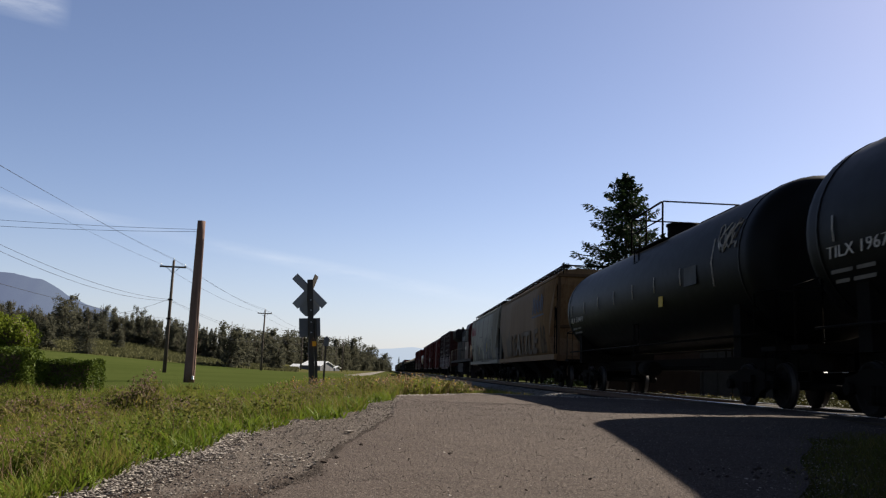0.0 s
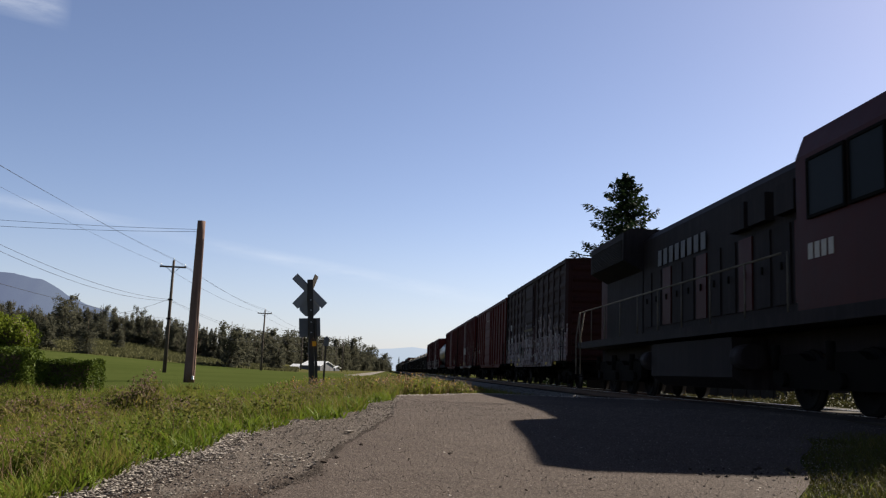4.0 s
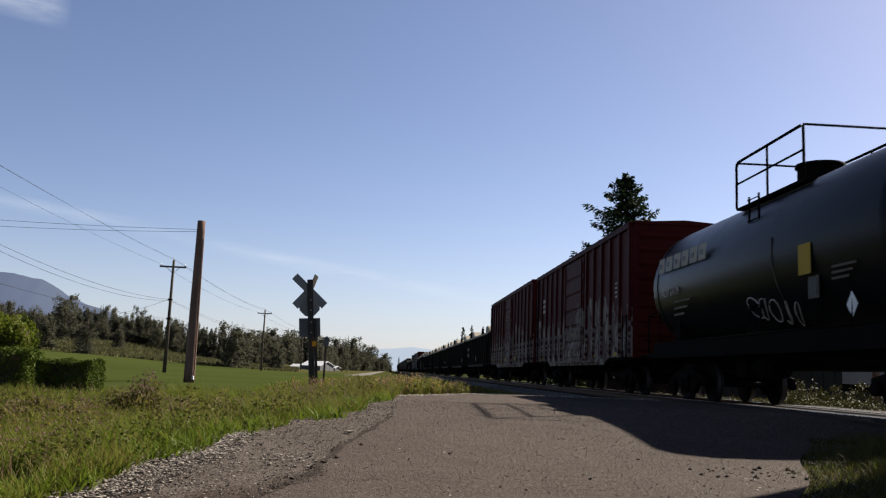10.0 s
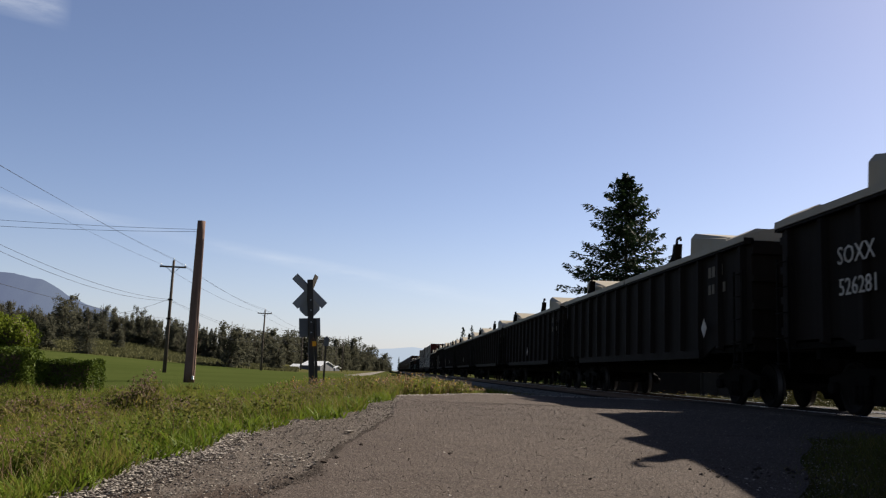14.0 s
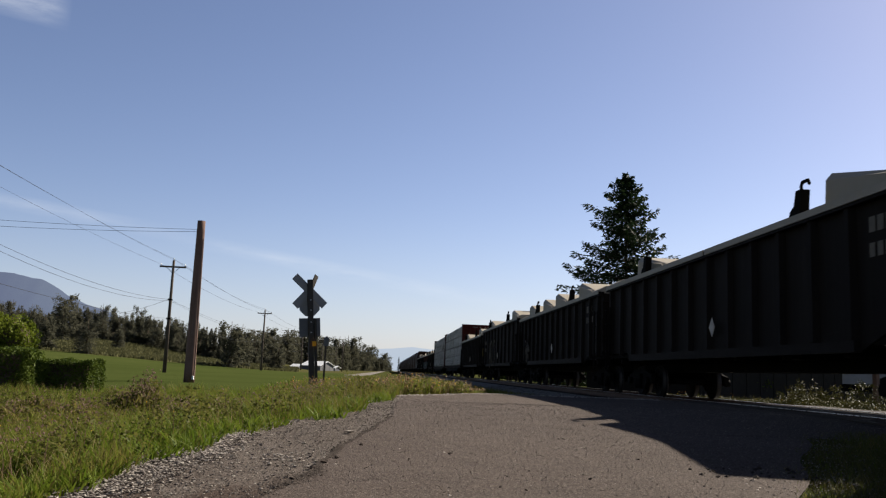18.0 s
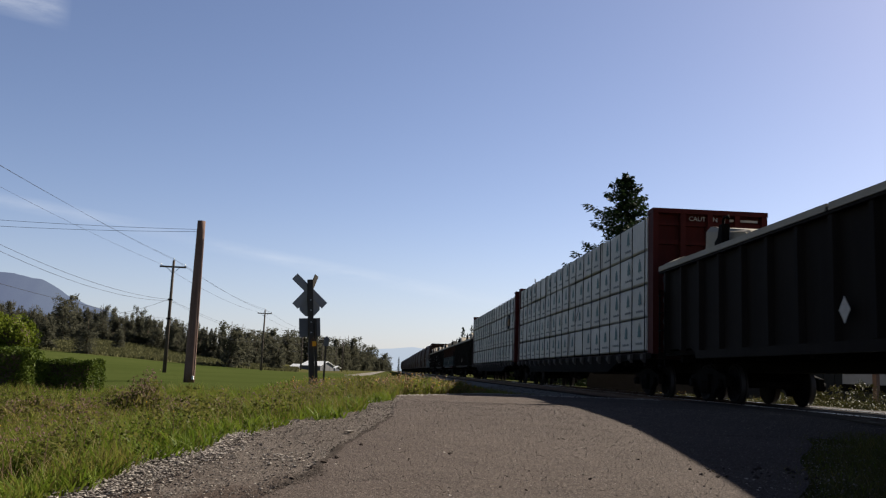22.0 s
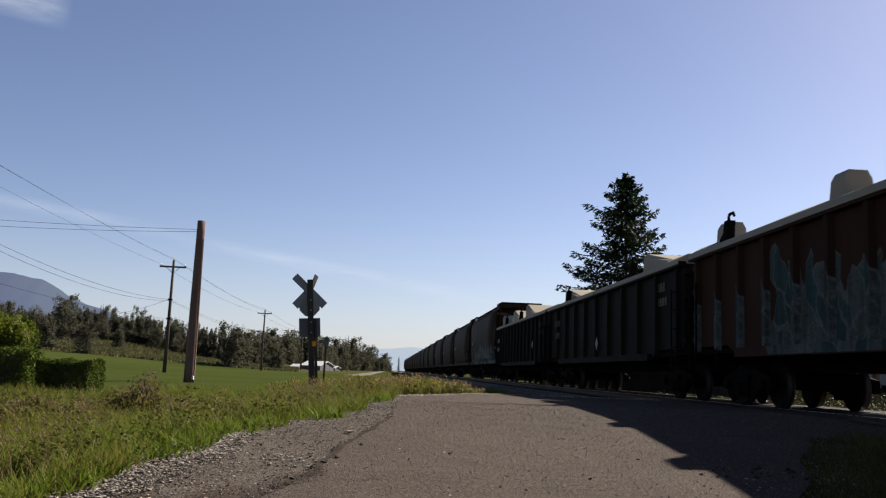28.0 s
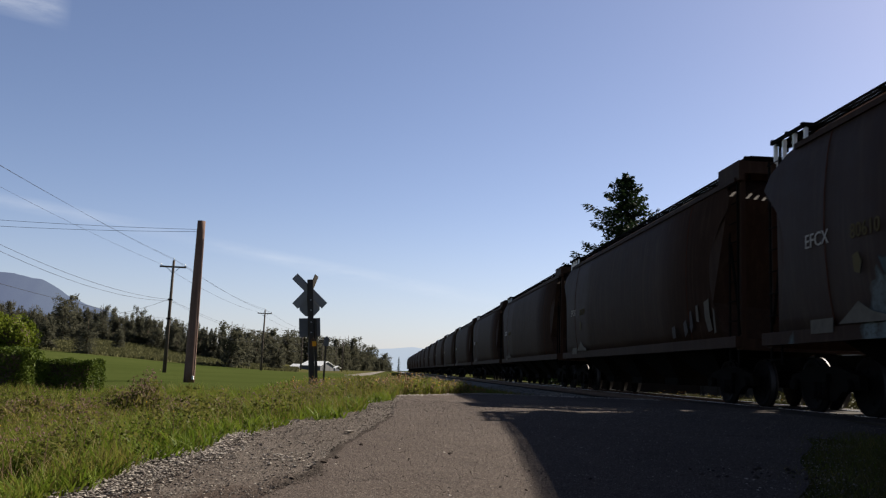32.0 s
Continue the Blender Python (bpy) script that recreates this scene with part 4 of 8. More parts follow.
def conifer(seed, height, spread, needles=9, tiers=30, size=0.16):
    """Meshes of a fir: straight trunk, whorls of drooping limbs hung with sprays."""
    rnd = random.Random(seed)
    bm = B()
    tube(bm, [(0, 0, -.5), (0.05, 0, height * .4), (0, 0.03, height * .99)], height * .017, 8, 0.015)
    verts, faces = [], []
    for t in range(tiers * 6):
        f = (t + rnd.random()) / (tiers * 6)
        zl = height * (0.08 + 0.90 * f)
        reach = spread * (1 - f) ** .78 + .10
        a = t * 2.4 + rnd.uniform(-.5, .5)
        r = reach * rnd.uniform(.45, 1.0) * (1.2 if rnd.random() < .12 else 1)
        way = Vector((math.cos(a), math.sin(a), 0))
        side = Vector((-math.sin(a), math.cos(a), 0))
        rise = rnd.uniform(-.25, .30) + .55 * f

        def limb(u):
            return Vector((0, 0, zl)) + way * r * u + Vector((0, 0, r * (rise * u - .42 * u * u + .30 * u ** 3)))

        tube(bm, [limb(u) for u in (0, .35, .7, 1.0)], .010 + .010 * r, 3, .006)
        for q in range(int(needles * (1 + r * 1.5))):
            u = rnd.uniform(.10, 1.03)
            w = r * .26 * (1.1 - u) + .08
            c = limb(u) + side * rnd.uniform(-w, w) + Vector((0, 0, rnd.uniform(-.30, .10)))
            s = size * rnd.uniform(.7, 1.5)
            fwd = (way * rnd.uniform(.2, 1) + side * rnd.uniform(-.9, .9) + Vector((0, 0, rnd.uniform(-.7, .5)))).normalized() * s
            lat = fwd.cross(Vector((rnd.gauss(0, .7), rnd.gauss(0, .7), 1))).normalized() * s * .30
            o = len(verts)
            verts += [c - fwd * .4, c + lat, c + fwd, c - lat]
            faces.append((o, o + 1, o + 2, o + 3))
    trunk = bpy.data.meshes.new("trunk")
    bm.to_mesh(trunk)
    bm.free()
    trunk.materials.append(M["bark"])
    return trunk, flat_mesh("crown", verts, faces, "needles")


def plant_tree(name, meshes, m, label, group=""):
    ob = thing(name, m, label, "tree", group)
    part("trunk", meshes[0], "bark", ob)
    part("crown", meshes[1], "needles", ob)
    return ob


plant_tree("fir_tree", conifer(5, 14.9, 7.2, 24, 34, 0.20), pose(15.6, 57.5, -0.45), "tall dark green fir standing beyond the railway line")


def tree_line():
    rnd = random.Random(21)
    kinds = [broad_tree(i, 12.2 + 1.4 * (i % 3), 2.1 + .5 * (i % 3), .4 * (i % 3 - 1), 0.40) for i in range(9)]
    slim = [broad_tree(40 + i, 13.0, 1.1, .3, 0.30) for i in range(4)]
    label = "tall dark green cottonwood in a row at the field edge"
    # the row across the field
    for i in range(130):
        u = i / 129
        y = (235 if i % 3 else 255) + 20 * math.sin(u * 5) + rnd.uniform(-14, 14)
        ratio = lerp(-0.475, -0.155, u) + rnd.uniform(-.004, .004)
        x = ratio * y
        gap = 0.165 < -ratio < 0.19
        k = rnd.choice(slim) if gap or rnd.random() < .2 else rnd.choice(kinds)
        s = rnd.uniform(.70, .92) * lerp(.70, .76, smooth(.18, .40, -ratio)) * (1 + .16 * noise.noise((ratio * 38, 0, 3)))
        ob = plant_tree("cottonwood_tree", k, pose(x, y, gz(x, y) - .3, 0, 0, rnd.uniform(0, 360)), label, "trees at the field edge")
        ob.scale = (s, s, s)
    # bushes closing the foot of the row
    for i in range(90):
        ratio = lerp(-0.475, -0.15, i / 89) + rnd.uniform(-.003, .003)
        y = 228 + 20 * math.sin(i / 89 * 5) + rnd.uniform(-6, 6)
        s = rnd.uniform(.16, .34)
        ob = plant_tree("bushy_tree", rnd.choice(kinds), pose(ratio * y, y, gz(ratio * y, y) - .3, 0, 0, rnd.uniform(0, 360)), "low dark bush at the foot of the tree row", "bushes at the field edge")
        ob.scale = (s * 2.4, s * 2.4, s)
    # lower trees standing forward in the field
    for ratio, y, s in ((-.377, 152, .48), (-.383, 158, .42), (-.333, 150, .42), (-.340, 156, .36), (-.30, 190, .4), (-.176, 150, .62), (-.166, 155, .55), (-.13, 165, .45), (-.122, 160, .38), (-.36, 200, .7)):
        ob = plant_tree("young_cottonwood_tree", rnd.choice(kinds), pose(ratio * y, y, gz(ratio * y, y) - .3, 0, 0, rnd.uniform(0, 360)), "shorter rounded tree standing in the field", "trees in the field")
        ob.scale = (s * 1.5, s * 1.5, s)
    # trees beside the lane, receding
    for i in range(52):
        u = i / 51
        y = lerp(215, 560, u) + rnd.uniform(-15, 15)
        ratio = lerp(-0.158, 0.002, u ** .75) + rnd.uniform(-.004, .004)
        s = lerp(.80, 1.35, u) * rnd.uniform(.62, 1.08) * (1 - .45 * smooth(.70, 1.0, u)) * (1 + .22 * noise.noise((u * 9, 3, 1)))
        ob = plant_tree("cottonwood_tree", rnd.choice(kinds), pose(ratio * y, y, gz(ratio * y, y) - .3, 0, 0, rnd.uniform(0, 360)), "dark green cottonwood beside the gravel lane", "trees beside the lane")
        ob.scale = (s * 1.7, s * 1.7, s)
    for i in range(46):
        u = i / 45
        y = lerp(225, 540, u) + rnd.uniform(-15, 15)
        ratio = lerp(-0.165, 0.0, u ** .75) + rnd.uniform(-.006, .006)
        s = lerp(.50, .85, u) * rnd.uniform(.6, 1.1) * (1 - .4 * smooth(.80, 1.0, u))
        ob = plant_tree("young_cottonwood_tree", rnd.choice(kinds), pose(ratio * y, y, gz(ratio * y, y) - .4, 0, 0, rnd.uniform(0, 360)), "lower bushy tree filling the row beside the lane", "trees beside the lane")
        ob.scale = (s * 1.5, s * 1.5, s)
    firs = [conifer(60 + i, 12, 2.2, 3, 16, 0.42) for i in range(3)]
    for i in range(22):
        y = lerp(150, 420, (i / 21)) + rnd.uniform(-10, 10)
        x = lerp(21, 26, i / 21) + rnd.uniform(-3, 3)
        s = rnd.uniform(.55, .80)
        ob = plant_tree("fir_tree", rnd.choice(firs), pose(x, y, -.4, 0, 0, rnd.uniform(0, 360)), "dark fir in the row beyond the railway", "trees beyond the railway")
        ob.scale = (s, s, s)
    # a taller clump of firs past the line, and one standing alone at its far end
    for ratio, rise, y in ((.0842, .0526, 235), (.0938, .0549, 240), (.1035, .047, 228), (.1152, .0539, 236), (.109, .045, 232), (.0775, .039, 250), (.0715, .034, 262), (.066, .030, 275), (.0124, .0153, 330)):
        top = rise * y + .9
        ob = plant_tree("fir_tree", rnd.choice(firs), pose(ratio * y, y, -.4, 0, 0, rnd.uniform(0, 360)), "tall dark fir standing above the row beyond the railway", "trees beyond the railway")
        ob.scale = (top / 12 * .85, top / 12 * .85, top / 12)


tree_line()


def crop_strip():
    rnd = random.Random(8)
    verts, faces = [], []
    for _ in range(26000):
        y = rnd.uniform(150, 228)
        x = rnd.uniform(-0.50, -0.10) * y
        z = gz(x, y)
        w, h = rnd.uniform(.10, .35), rnd.uniform(.30, .50)
        a = rnd.uniform(0, 3.14)
        dx, dy = w * math.cos(a), w * math.sin(a)
        o = len(verts)
        verts += [(x - dx, y - dy, z - .1), (x + dx, y + dy, z - .1), (x + dx * .3, y + dy * .3, z + h), (x - dx * .4, y - dy * .4, z + h * .8)]
        faces.append((o, o + 1, o + 2, o + 3))
    tagged(new("crop", flat_mesh("crop", verts, faces, "crop")), "strip of tall brownish ripening crop across the field", "crop", kind="stuff")


crop_strip()


def leafy_mass(name, m, boxes, count, size, material, label, category, seed, core=None):
    """A shrub or clipped hedge: a dark twiggy core and many leaves on its outside."""
    rnd = random.Random(seed)
    ob = thing(name, m, label, category)
    verts, faces = [], []
    for (x0, x1, y0, y1, z0, z1), share in boxes:
        for _ in range(int(count * share)):
            p = Vector((rnd.uniform(-1, 1), rnd.uniform(-1, 1), rnd.uniform(-1, 1)))
            k = rnd.randrange(3)
            p[k] = math.copysign(rnd.uniform(.86, 1.06), p[k])
            if core is None:
                p = p.normalized() * rnd.uniform(.72, 1.05)
            c = Vector((lerp(x0, x1, (p.x + 1) / 2), lerp(y0, y1, (p.y + 1) / 2), lerp(z0, z1, (p.z + 1) / 2)))
            c += Vector((1, 1, 1)) * .12 * noise.noise(c * 1.7)
            a = Vector((rnd.gauss(0, 1), rnd.gauss(0, 1), rnd.gauss(0, 1))).normalized() * size * rnd.uniform(.6, 1.4)
            b = a.cross(Vector((rnd.gauss(0, 1), rnd.gauss(0, 1), rnd.gauss(0, 1)))).normalized() * size * .5
            o = len(verts)
            verts += [c - a, c + b, c + a, c - b]
            faces.append((o, o + 1, o + 2, o + 3))
    part("leaves", flat_mesh("leaves", verts, faces, material), material, ob)
    bm = B()
    for (x0, x1, y0, y1, z0, z1), share in boxes:
        k = .16
        rings = []
        for j in range(6):
            f = j / 5
            w = .80 if core else .78 * math.sin(math.pi * (.1 + .8 * f))
            rings.append([((x0 + x1) / 2 + (x1 - x0) / 2 * w * math.cos(a) * (1.15 if core else 1), (y0 + y1) / 2 + (y1 - y0) / 2 * w * math.sin(a) * (1.15 if core else 1), lerp(z0 + .05, z1 - .12, f)) for a in (6.283 * q / 10 for q in range(10))])
        loft(bm, rings)
    part("twig_core", bm, "bark", ob)
    return ob


leafy_mass("hedge", pose(-14.0, 30.6, -0.72), [((-2.6, 2.15, -.7, .7, -.05, 1.36), 1.0)], 20000, .05, "hedge", "taller clipped dark green hedge below a bright shrub", "hedge", 35, core=1)
leafy_mass("hedge", pose(-10.15, 29.4, -0.72), [((-.92, .74, -.7, .7, -.05, 1.08), 1.0)], 14000, .042, "hedge", "low clipped dark green hedge in the grass", "hedge", 31, core=1)
leafy_mass("shrub", pose(-17.0, 37.5, -0.62), [((-2.6, 2.2, -1.6, 1.6, .9, 2.9), .30), ((-2.6, .6, -1.3, 1.2, 1.7, 3.45), .15), ((.2, 2.5, -1.1, 1.2, .9, 2.75), .15), ((-3.2, 2.6, -1.7, 1.5, -.2, 1.9), .40)], 26000, .07, "leaf", "bright yellow-green leafy shrub beside the hedge", "shrub", 32)


# ---- railway cars: common parts ----
def wheelset_mesh(r):
    bm = B()
    for s in (-1, 1):
        o = [(s * .665, .12), (s * .665, r + .025), (s * .70, r + .022), (s * .712, r), (s * .80, r - .004), (s * .80, r - .07), (s * .765, r - .09), (s * .755, .16), (s * .82, .14), (s * .82, .09)]
        lathe_x(bm, o, 24)
        for k in range(6):
            a = 6.283 * k / 6
            box(bm, s * .765 - .012, s * .765 + .012, math.cos(a) * .25 - .03, math.cos(a) * .25 + .03, math.sin(a) * .25 - .03, math.sin(a) * .25 + .03)
    lathe_x(bm, [(-1.0, .075), (1.0, .075)], 10)
    me = bpy.data.meshes.new("wheelset")
    bm.to_mesh(me)
    bm.free()
    me.materials.append(M["wheel"])
    # the running surface is worn bright by the rail
    me.materials.append(M["tread"])
    for f in me.polygons:
        f.material_index = 1 if math.hypot(f.center.y, f.center.z) > r - .012 and abs(f.normal.x) < .5 else 0
    return me


def sideframe_mesh(half, r):
    """The cast sides and cross bolster of a bogie, with springs and bearing caps."""
    bm = B()
    for s in (-1, 1):
        x0, x1 = (s * .94, s * 1.07) if s > 0 else (s * 1.07, s * .94)
        outer = [(-half - .25, r - .06), (-half - .22, r + .16), (-half + .1, r + .22), (-.45, r + .30), (.45, r + .30), (half - .1, r + .22), (half + .22, r + .16), (half + .25, r - .06), (half - .18, r - .05), (half - .38, r - .16), (.42, r - .24), (-.42, r - .24), (-half + .38, r - .16), (-half + .18, r - .05)]
        prof_x(bm, outer, x0, x1)
        for y in (-half, half):
            tube(bm, [(s * 1.05, y, r), (s * 1.17, y, r)], .10, 10)
        for y in (-.16, 0, .16):
            tube(bm, [(s * 1.10, y, r - .22), (s * 1.10, y, r + .05)], .06, 8)
        box(bm, min(s * 1.03, s * 1.16), max(s * 1.03, s * 1.16), -.28, .28, r + .05, r + .19)
    box(bm, -1.02, 1.02, -.2, .2, r - .05, r + .28)
    me = bpy.data.meshes.new("truck")
    bm.to_mesh(me)
    bm.free()
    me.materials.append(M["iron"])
    return me


WHEEL = {.42: wheelset_mesh(.42), .457: wheelset_mesh(.457), .53: wheelset_mesh(.53)}
SIDE = {.42: sideframe_mesh(.84, .42), .457: sideframe_mesh(.89, .457)}
ROLLERS = []
CARS = []


def bogies(car, centre, r=.42, sign=(-1, 1)):
    for s in sign:
        t = part("bogie", SIDE[r], "iron", car, "grimy cast-iron bogie", at=pose(0, s * centre, 0))
        half = .84 if r < .45 else .89
        for y in (-half, half):
            w = part("wheelset", WHEEL[r], "wheel", t, at=pose(0, y, r))
            ROLLERS.append((w, r, y))


def couplers(car, half, z=.88):
    for s in (-1, 1):
        bm = B()
        box(bm, -.09, .09, min(s * (half - .9), s * half), max(s * (half - .9), s * half), z - .09, z + .09)
        prof_y(bm, [(-.16, z - .15), (.12, z - .15), (.17, z), (.12, z + .15), (-.16, z + .15)], min(s * (half - .05), s * (half + .13)), max(s * (half - .05), s * (half + .13)))
        part("coupler", bm, "iron", car)
        bm = B()
        tube(bm, [(.35, s * (half - .5), z - .05), (.36, s * (half - .1), z - .25), (.34, s * (half + .05), z - .40), (.2, s * (half + .1), z - .42)], .022, 6)
        part("brake_hose", bm, "strap", car)


def ladder(car, x, y, z0, z1, wide=.42, material="iron", out=-1, rungs=None):
    bm = B()
    k = rungs or max(3, int((z1 - z0) / .36))
    for yy in (y - wide / 2, y + wide / 2):
        box(bm, x - .015, x + .015, yy - .02, yy + .02, z0, z1)
    for i in range(k):
        z = lerp(z0 + .08, z1 - .08, i / (k - 1))
        tube(bm, [(x + out * .035, y - wide / 2, z), (x + out * .035, y + wide / 2, z)], .012, 5)
    return part("ladder", bm, material, car)


def bar(car, name, path, r=.016, material="iron", label=""):
    bm = B()
    tube(bm, path, r, 6)
    return part(name, bm, material, car, label)


def words(car, text, size, x, y, z, material="letter", wide=1.0):
    return part("lettering", lettering(text, size, material, wide=wide), material, car, at=pose(x, y, z))


def marks(car, name, x, y, z, sizes, material="letter", gap=.05, slant=0.0):
    """Plain bars and blocks in the place of marks that are not spelled out."""
    bm = B()
    yy = y
    for w, h in sizes:
        prof_x(bm, [(yy, z), (yy - w, z), (yy - w - slant * h, z + h), (yy - slant * h, z + h)], x - .004, x)
        yy -= w + gap
    return part(name, bm, material, car)


def placard(car, x, y, z, w, h, material="white"):
    bm = B()
    box(bm, x - .006, x, y - w / 2, y + w / 2, z - h / 2, z + h / 2)
    return part("placard", bm, material, car)


def diamond(car, x, y, z, r=.15, material="white"):
    bm = B()
    prof_x(bm, [(y - r, z), (y, z + r * 1.25), (y + r, z), (y, z - r * 1.25)], x - .006, x)
    return part("placard", bm, material, car, "pale diamond placard")


def reflectors(car, x, z, places, w=.42, h=.10):
    """Worn reflective strips along the lower edge of a car."""
    for k, y in enumerate(places):
        bm = B()
        box(bm, x - .006, x, y - w / 2, y + w / 2, z, z + h)
        part("reflector", bm, "yellow", car)


def stencils(car, x, y, z, rows, seed, material="letter"):
    """Small stencilled lines of data, too fine to read, one bar a line."""
    rnd = random.Random(seed)
    for k in range(rows):
        marks(car, "stencil_bar", x, y + rnd.uniform(-.05, .05), z - k * .13, [(rnd.uniform(.25, .6), .055)], material)


def brake_gear(car, y, z=.75):
    bm = B()
    tube(bm, [(-.75, y - .5, z), (-.75, y + .5, z)], .2, 12)
    part("air_tank", bm, "iron", car)
    bm = B()
    box(bm, -.9, -.45, y + .9, y + 1.4, z - .18, z + .2)
    part("brake_valve", bm, "iron", car)
    bar(car, "brake_pipe", [(-.6, y - 4.2, z + .05), (-.6, y + 4.2, z + .05)], .022)


def spray(car, x, pts, material, label=""):
    """A sprayed shape on a side, through points (y, z)."""
    bm = B()
    prof_x(bm, list(pts), x - .004, x)
    return part("sprayed_shape", bm, material, car, label)


# ---- boxcar ----
def boxcar(s, label, paint, length=16.25, doors=((-.2, 3.1),), ribs=14, roof_z=4.72, end_paint="box_red", door_paint=None, rows=False, plug=True, deep=.07):
    """A 50-foot boxcar, built about the middle of its length on the rails; s: its place along the train."""
    car = thing("boxcar", pose(TRACK_X, s, 0), label, "boxcar", "cars of the train")
    h = length / 2
    hw, z0, z1 = 1.53, 1.02, roof_z - .16
    for sd in (-1, 1):
        # the side sheet, deeper between the bogies
        bm = B()
        x0, x1 = sorted((sd * (hw - .05), sd * hw))
        prof_x(bm, [(-h, z0 + .04), (-h + 2.55, z0 + .04), (-h + 3.1, z0 - .17), (h - 3.1, z0 - .17), (h - 2.55, z0 + .04), (h, z0 + .04), (h, z1), (-h, z1)], x0, x1)
        part("side_wall", bm, paint, car)
        # posts
        spans = [(a - w / 2, a + w / 2) for a, w in doors]
        bm = B()
        xa, xb = sorted((sd * hw, sd * (hw + deep)))
        prof_x(bm, [(-.085, z0 + .04), (-.05, z0 + .02), (.05, z0 + .02), (.085, z0 + .04), (.085, z1 - .02), (-.085, z1 - .02)], xa, xb)
        post_mesh = bpy.data.meshes.new("post")
        bm.to_mesh(post_mesh)
        bm.free()
        post_mesh.materials.append(M[paint])
        for i in range(ribs + 1):
            y = -h + .09 + (length - .18) * i / ribs
            if any(a - .05 < y < b + .05 for a, b in spans):
                continue
            part("post", post_mesh, paint, car, at=pose(0, y, 0))
            if rows and i < ribs:
                y2 = y + (length - .18) / ribs
                if any(a - .3 < y2 < b + .3 for a, b in spans):
                    continue
                bm = B()
                outline = [(sd * (hw - .02), z1 - .12), (sd * (hw - .02), z0 + .2)]
                for q in range(7):
                    z = lerp(z0 + .35, z1 - .3, q / 6)
                    outline += [(sd * (hw + .004), z - .15), (sd * (hw + .038), z - .06), (sd * (hw + .038), z + .06), (sd * (hw + .004), z + .15)]
                prof_y(bm, outline, y + .10, y2 - .10)
                part("pressed_panel", bm, paint, car)
        for a, b in spans:
            door = None
            bm = B()
            xa, xb = sorted((sd * (hw - .01), sd * (hw + .055)))
            box(bm, xa, xb, a, b, z0 - .02, z1 - .1)
            door = part("door", bm, door_paint or paint, car, "sliding door" if not plug else "plug door")
            nrow = 6
            for q in range(nrow):
                bm = B()
                zz0 = lerp(z0 + .05, z1 - .2, q / nrow) + .04
                zz1 = lerp(z0 + .05, z1 - .2, (q + 1) / nrow) - .04
                xs = sd * (hw + .055)
                loft(bm, [[(xs, a + .1, zz0), (xs, b - .1, zz0), (xs, b - .1, zz1), (xs, a + .1, zz1)], [(xs + sd * .03, a + .16, zz0 + .05), (xs + sd * .03, b - .16, zz0 + .05), (xs + sd * .03, b - .16, zz1 - .05), (xs + sd * .03, a + .16, zz1 - .05)]])
                part("door_panel", bm, door_paint or paint, door)
            for y in (lerp(a, b, .05), lerp(a, b, .95)):
                bm = B()
                tube(bm, [(sd * (hw + .08), y, z0), (sd * (hw + .10), y, z1 - .15)], .022, 6)
                part("lock_rod", bm, door_paint or paint, door)
            bm = B()
            xa, xb = sorted((sd * hw, sd * (hw + .11)))
            box(bm, xa, xb, a - 1.6 if a > -2.5 else a, b + 1.4, z0 - .09, z0 - .03)
            part("door_rail", bm, paint, car)
        bm = B()
        xa, xb = sorted((sd * (hw - .02), sd * (hw + .085)))
        box(bm, xa, xb, -h, h, z1 - .03, z1 + .10)
        part("top_plate", bm, paint, car)
        ye = h - .32
        for y in (-ye, ye):
            ladder(car, sd * (hw + deep + .03), y, z0 - .1, z1 - .1 if sd * y < 0 else z0 + 1.2, .40, "iron", sd)
    # roof sheets with raised seams
    bm = B()
    prof_y(bm, [(-hw - .09, z1 + .10), (hw + .09, z1 + .10), (hw + .06, z1 + .14), (0, z1 + .24), (-hw - .06, z1 + .14)], -h - .06, h + .06)
    roof = part("roof", bm, end_paint, car)
    bm = B()
    for i in range(14):
        y = lerp(-h + .1, h - .1, i / 13)
        prof_y(bm, [(-hw - .085, z1 + .12), (0, z1 + .225), (hw + .085, z1 + .12), (hw + .085, z1 + .145), (0, z1 + .26), (-hw - .085, z1 + .145)], y - .045, y + .045)
    part("roof_seam", bm, end_paint, roof)
    for sg in (-1, 1):
        bm = B()
        y0, y1 = sorted((sg * (h - .05), sg * h))
        box(bm, -hw + .05, hw - .05, y0, y1, z0, z1 + .1)
        end = part("end_wall", bm, end_paint, car)
        for q in range(9):
            bm = B()
            z = lerp(z0 + .3, z1 - .2, q / 8)
            prof_x(bm, [(sg * h, z - .13), (sg * (h + .07), z - .04), (sg * (h + .07), z + .04), (sg * h, z + .13)], -hw + .2, hw - .2)
            part("end_corrugation", bm, end_paint, end)
        bm = B()
        y0, y1 = sorted((sg * (h + .02), sg * (h + .5)))
        box(bm, -1.3, 1.3, y0, y1, z0 + .02, z0 + .07)
        part("end_platform", bm, "iron", car)
        bar(car, "grab_iron", [(-1.2, sg * (h + .1), z0 + .5), (-1.2, sg * (h + .16), z0 + .5), (-.5, sg * (h + .16), z0 + .5), (-.5, sg * (h + .1), z0 + .5)])
    bm = B()
    box(bm, -1.45, 1.45, -h + .1, h - .1, z0 - .04, z0 + .06)
    box(bm, -.3, .3, -h + .3, h - .3, .66, z0)
    for i in range(9):
        y = lerp(-h + 1, h - 1, i / 8)
        box(bm, -1.4, 1.4, y - .06, y + .06, z0 - .2, z0)
    part("underframe", bm, "iron", car)
    brake_gear(car, 1.5)
    bogies(car, h - 2.15)
    couplers(car, h + .62)
    CARS.append((car, s))
    return car


NEAR = -1.53


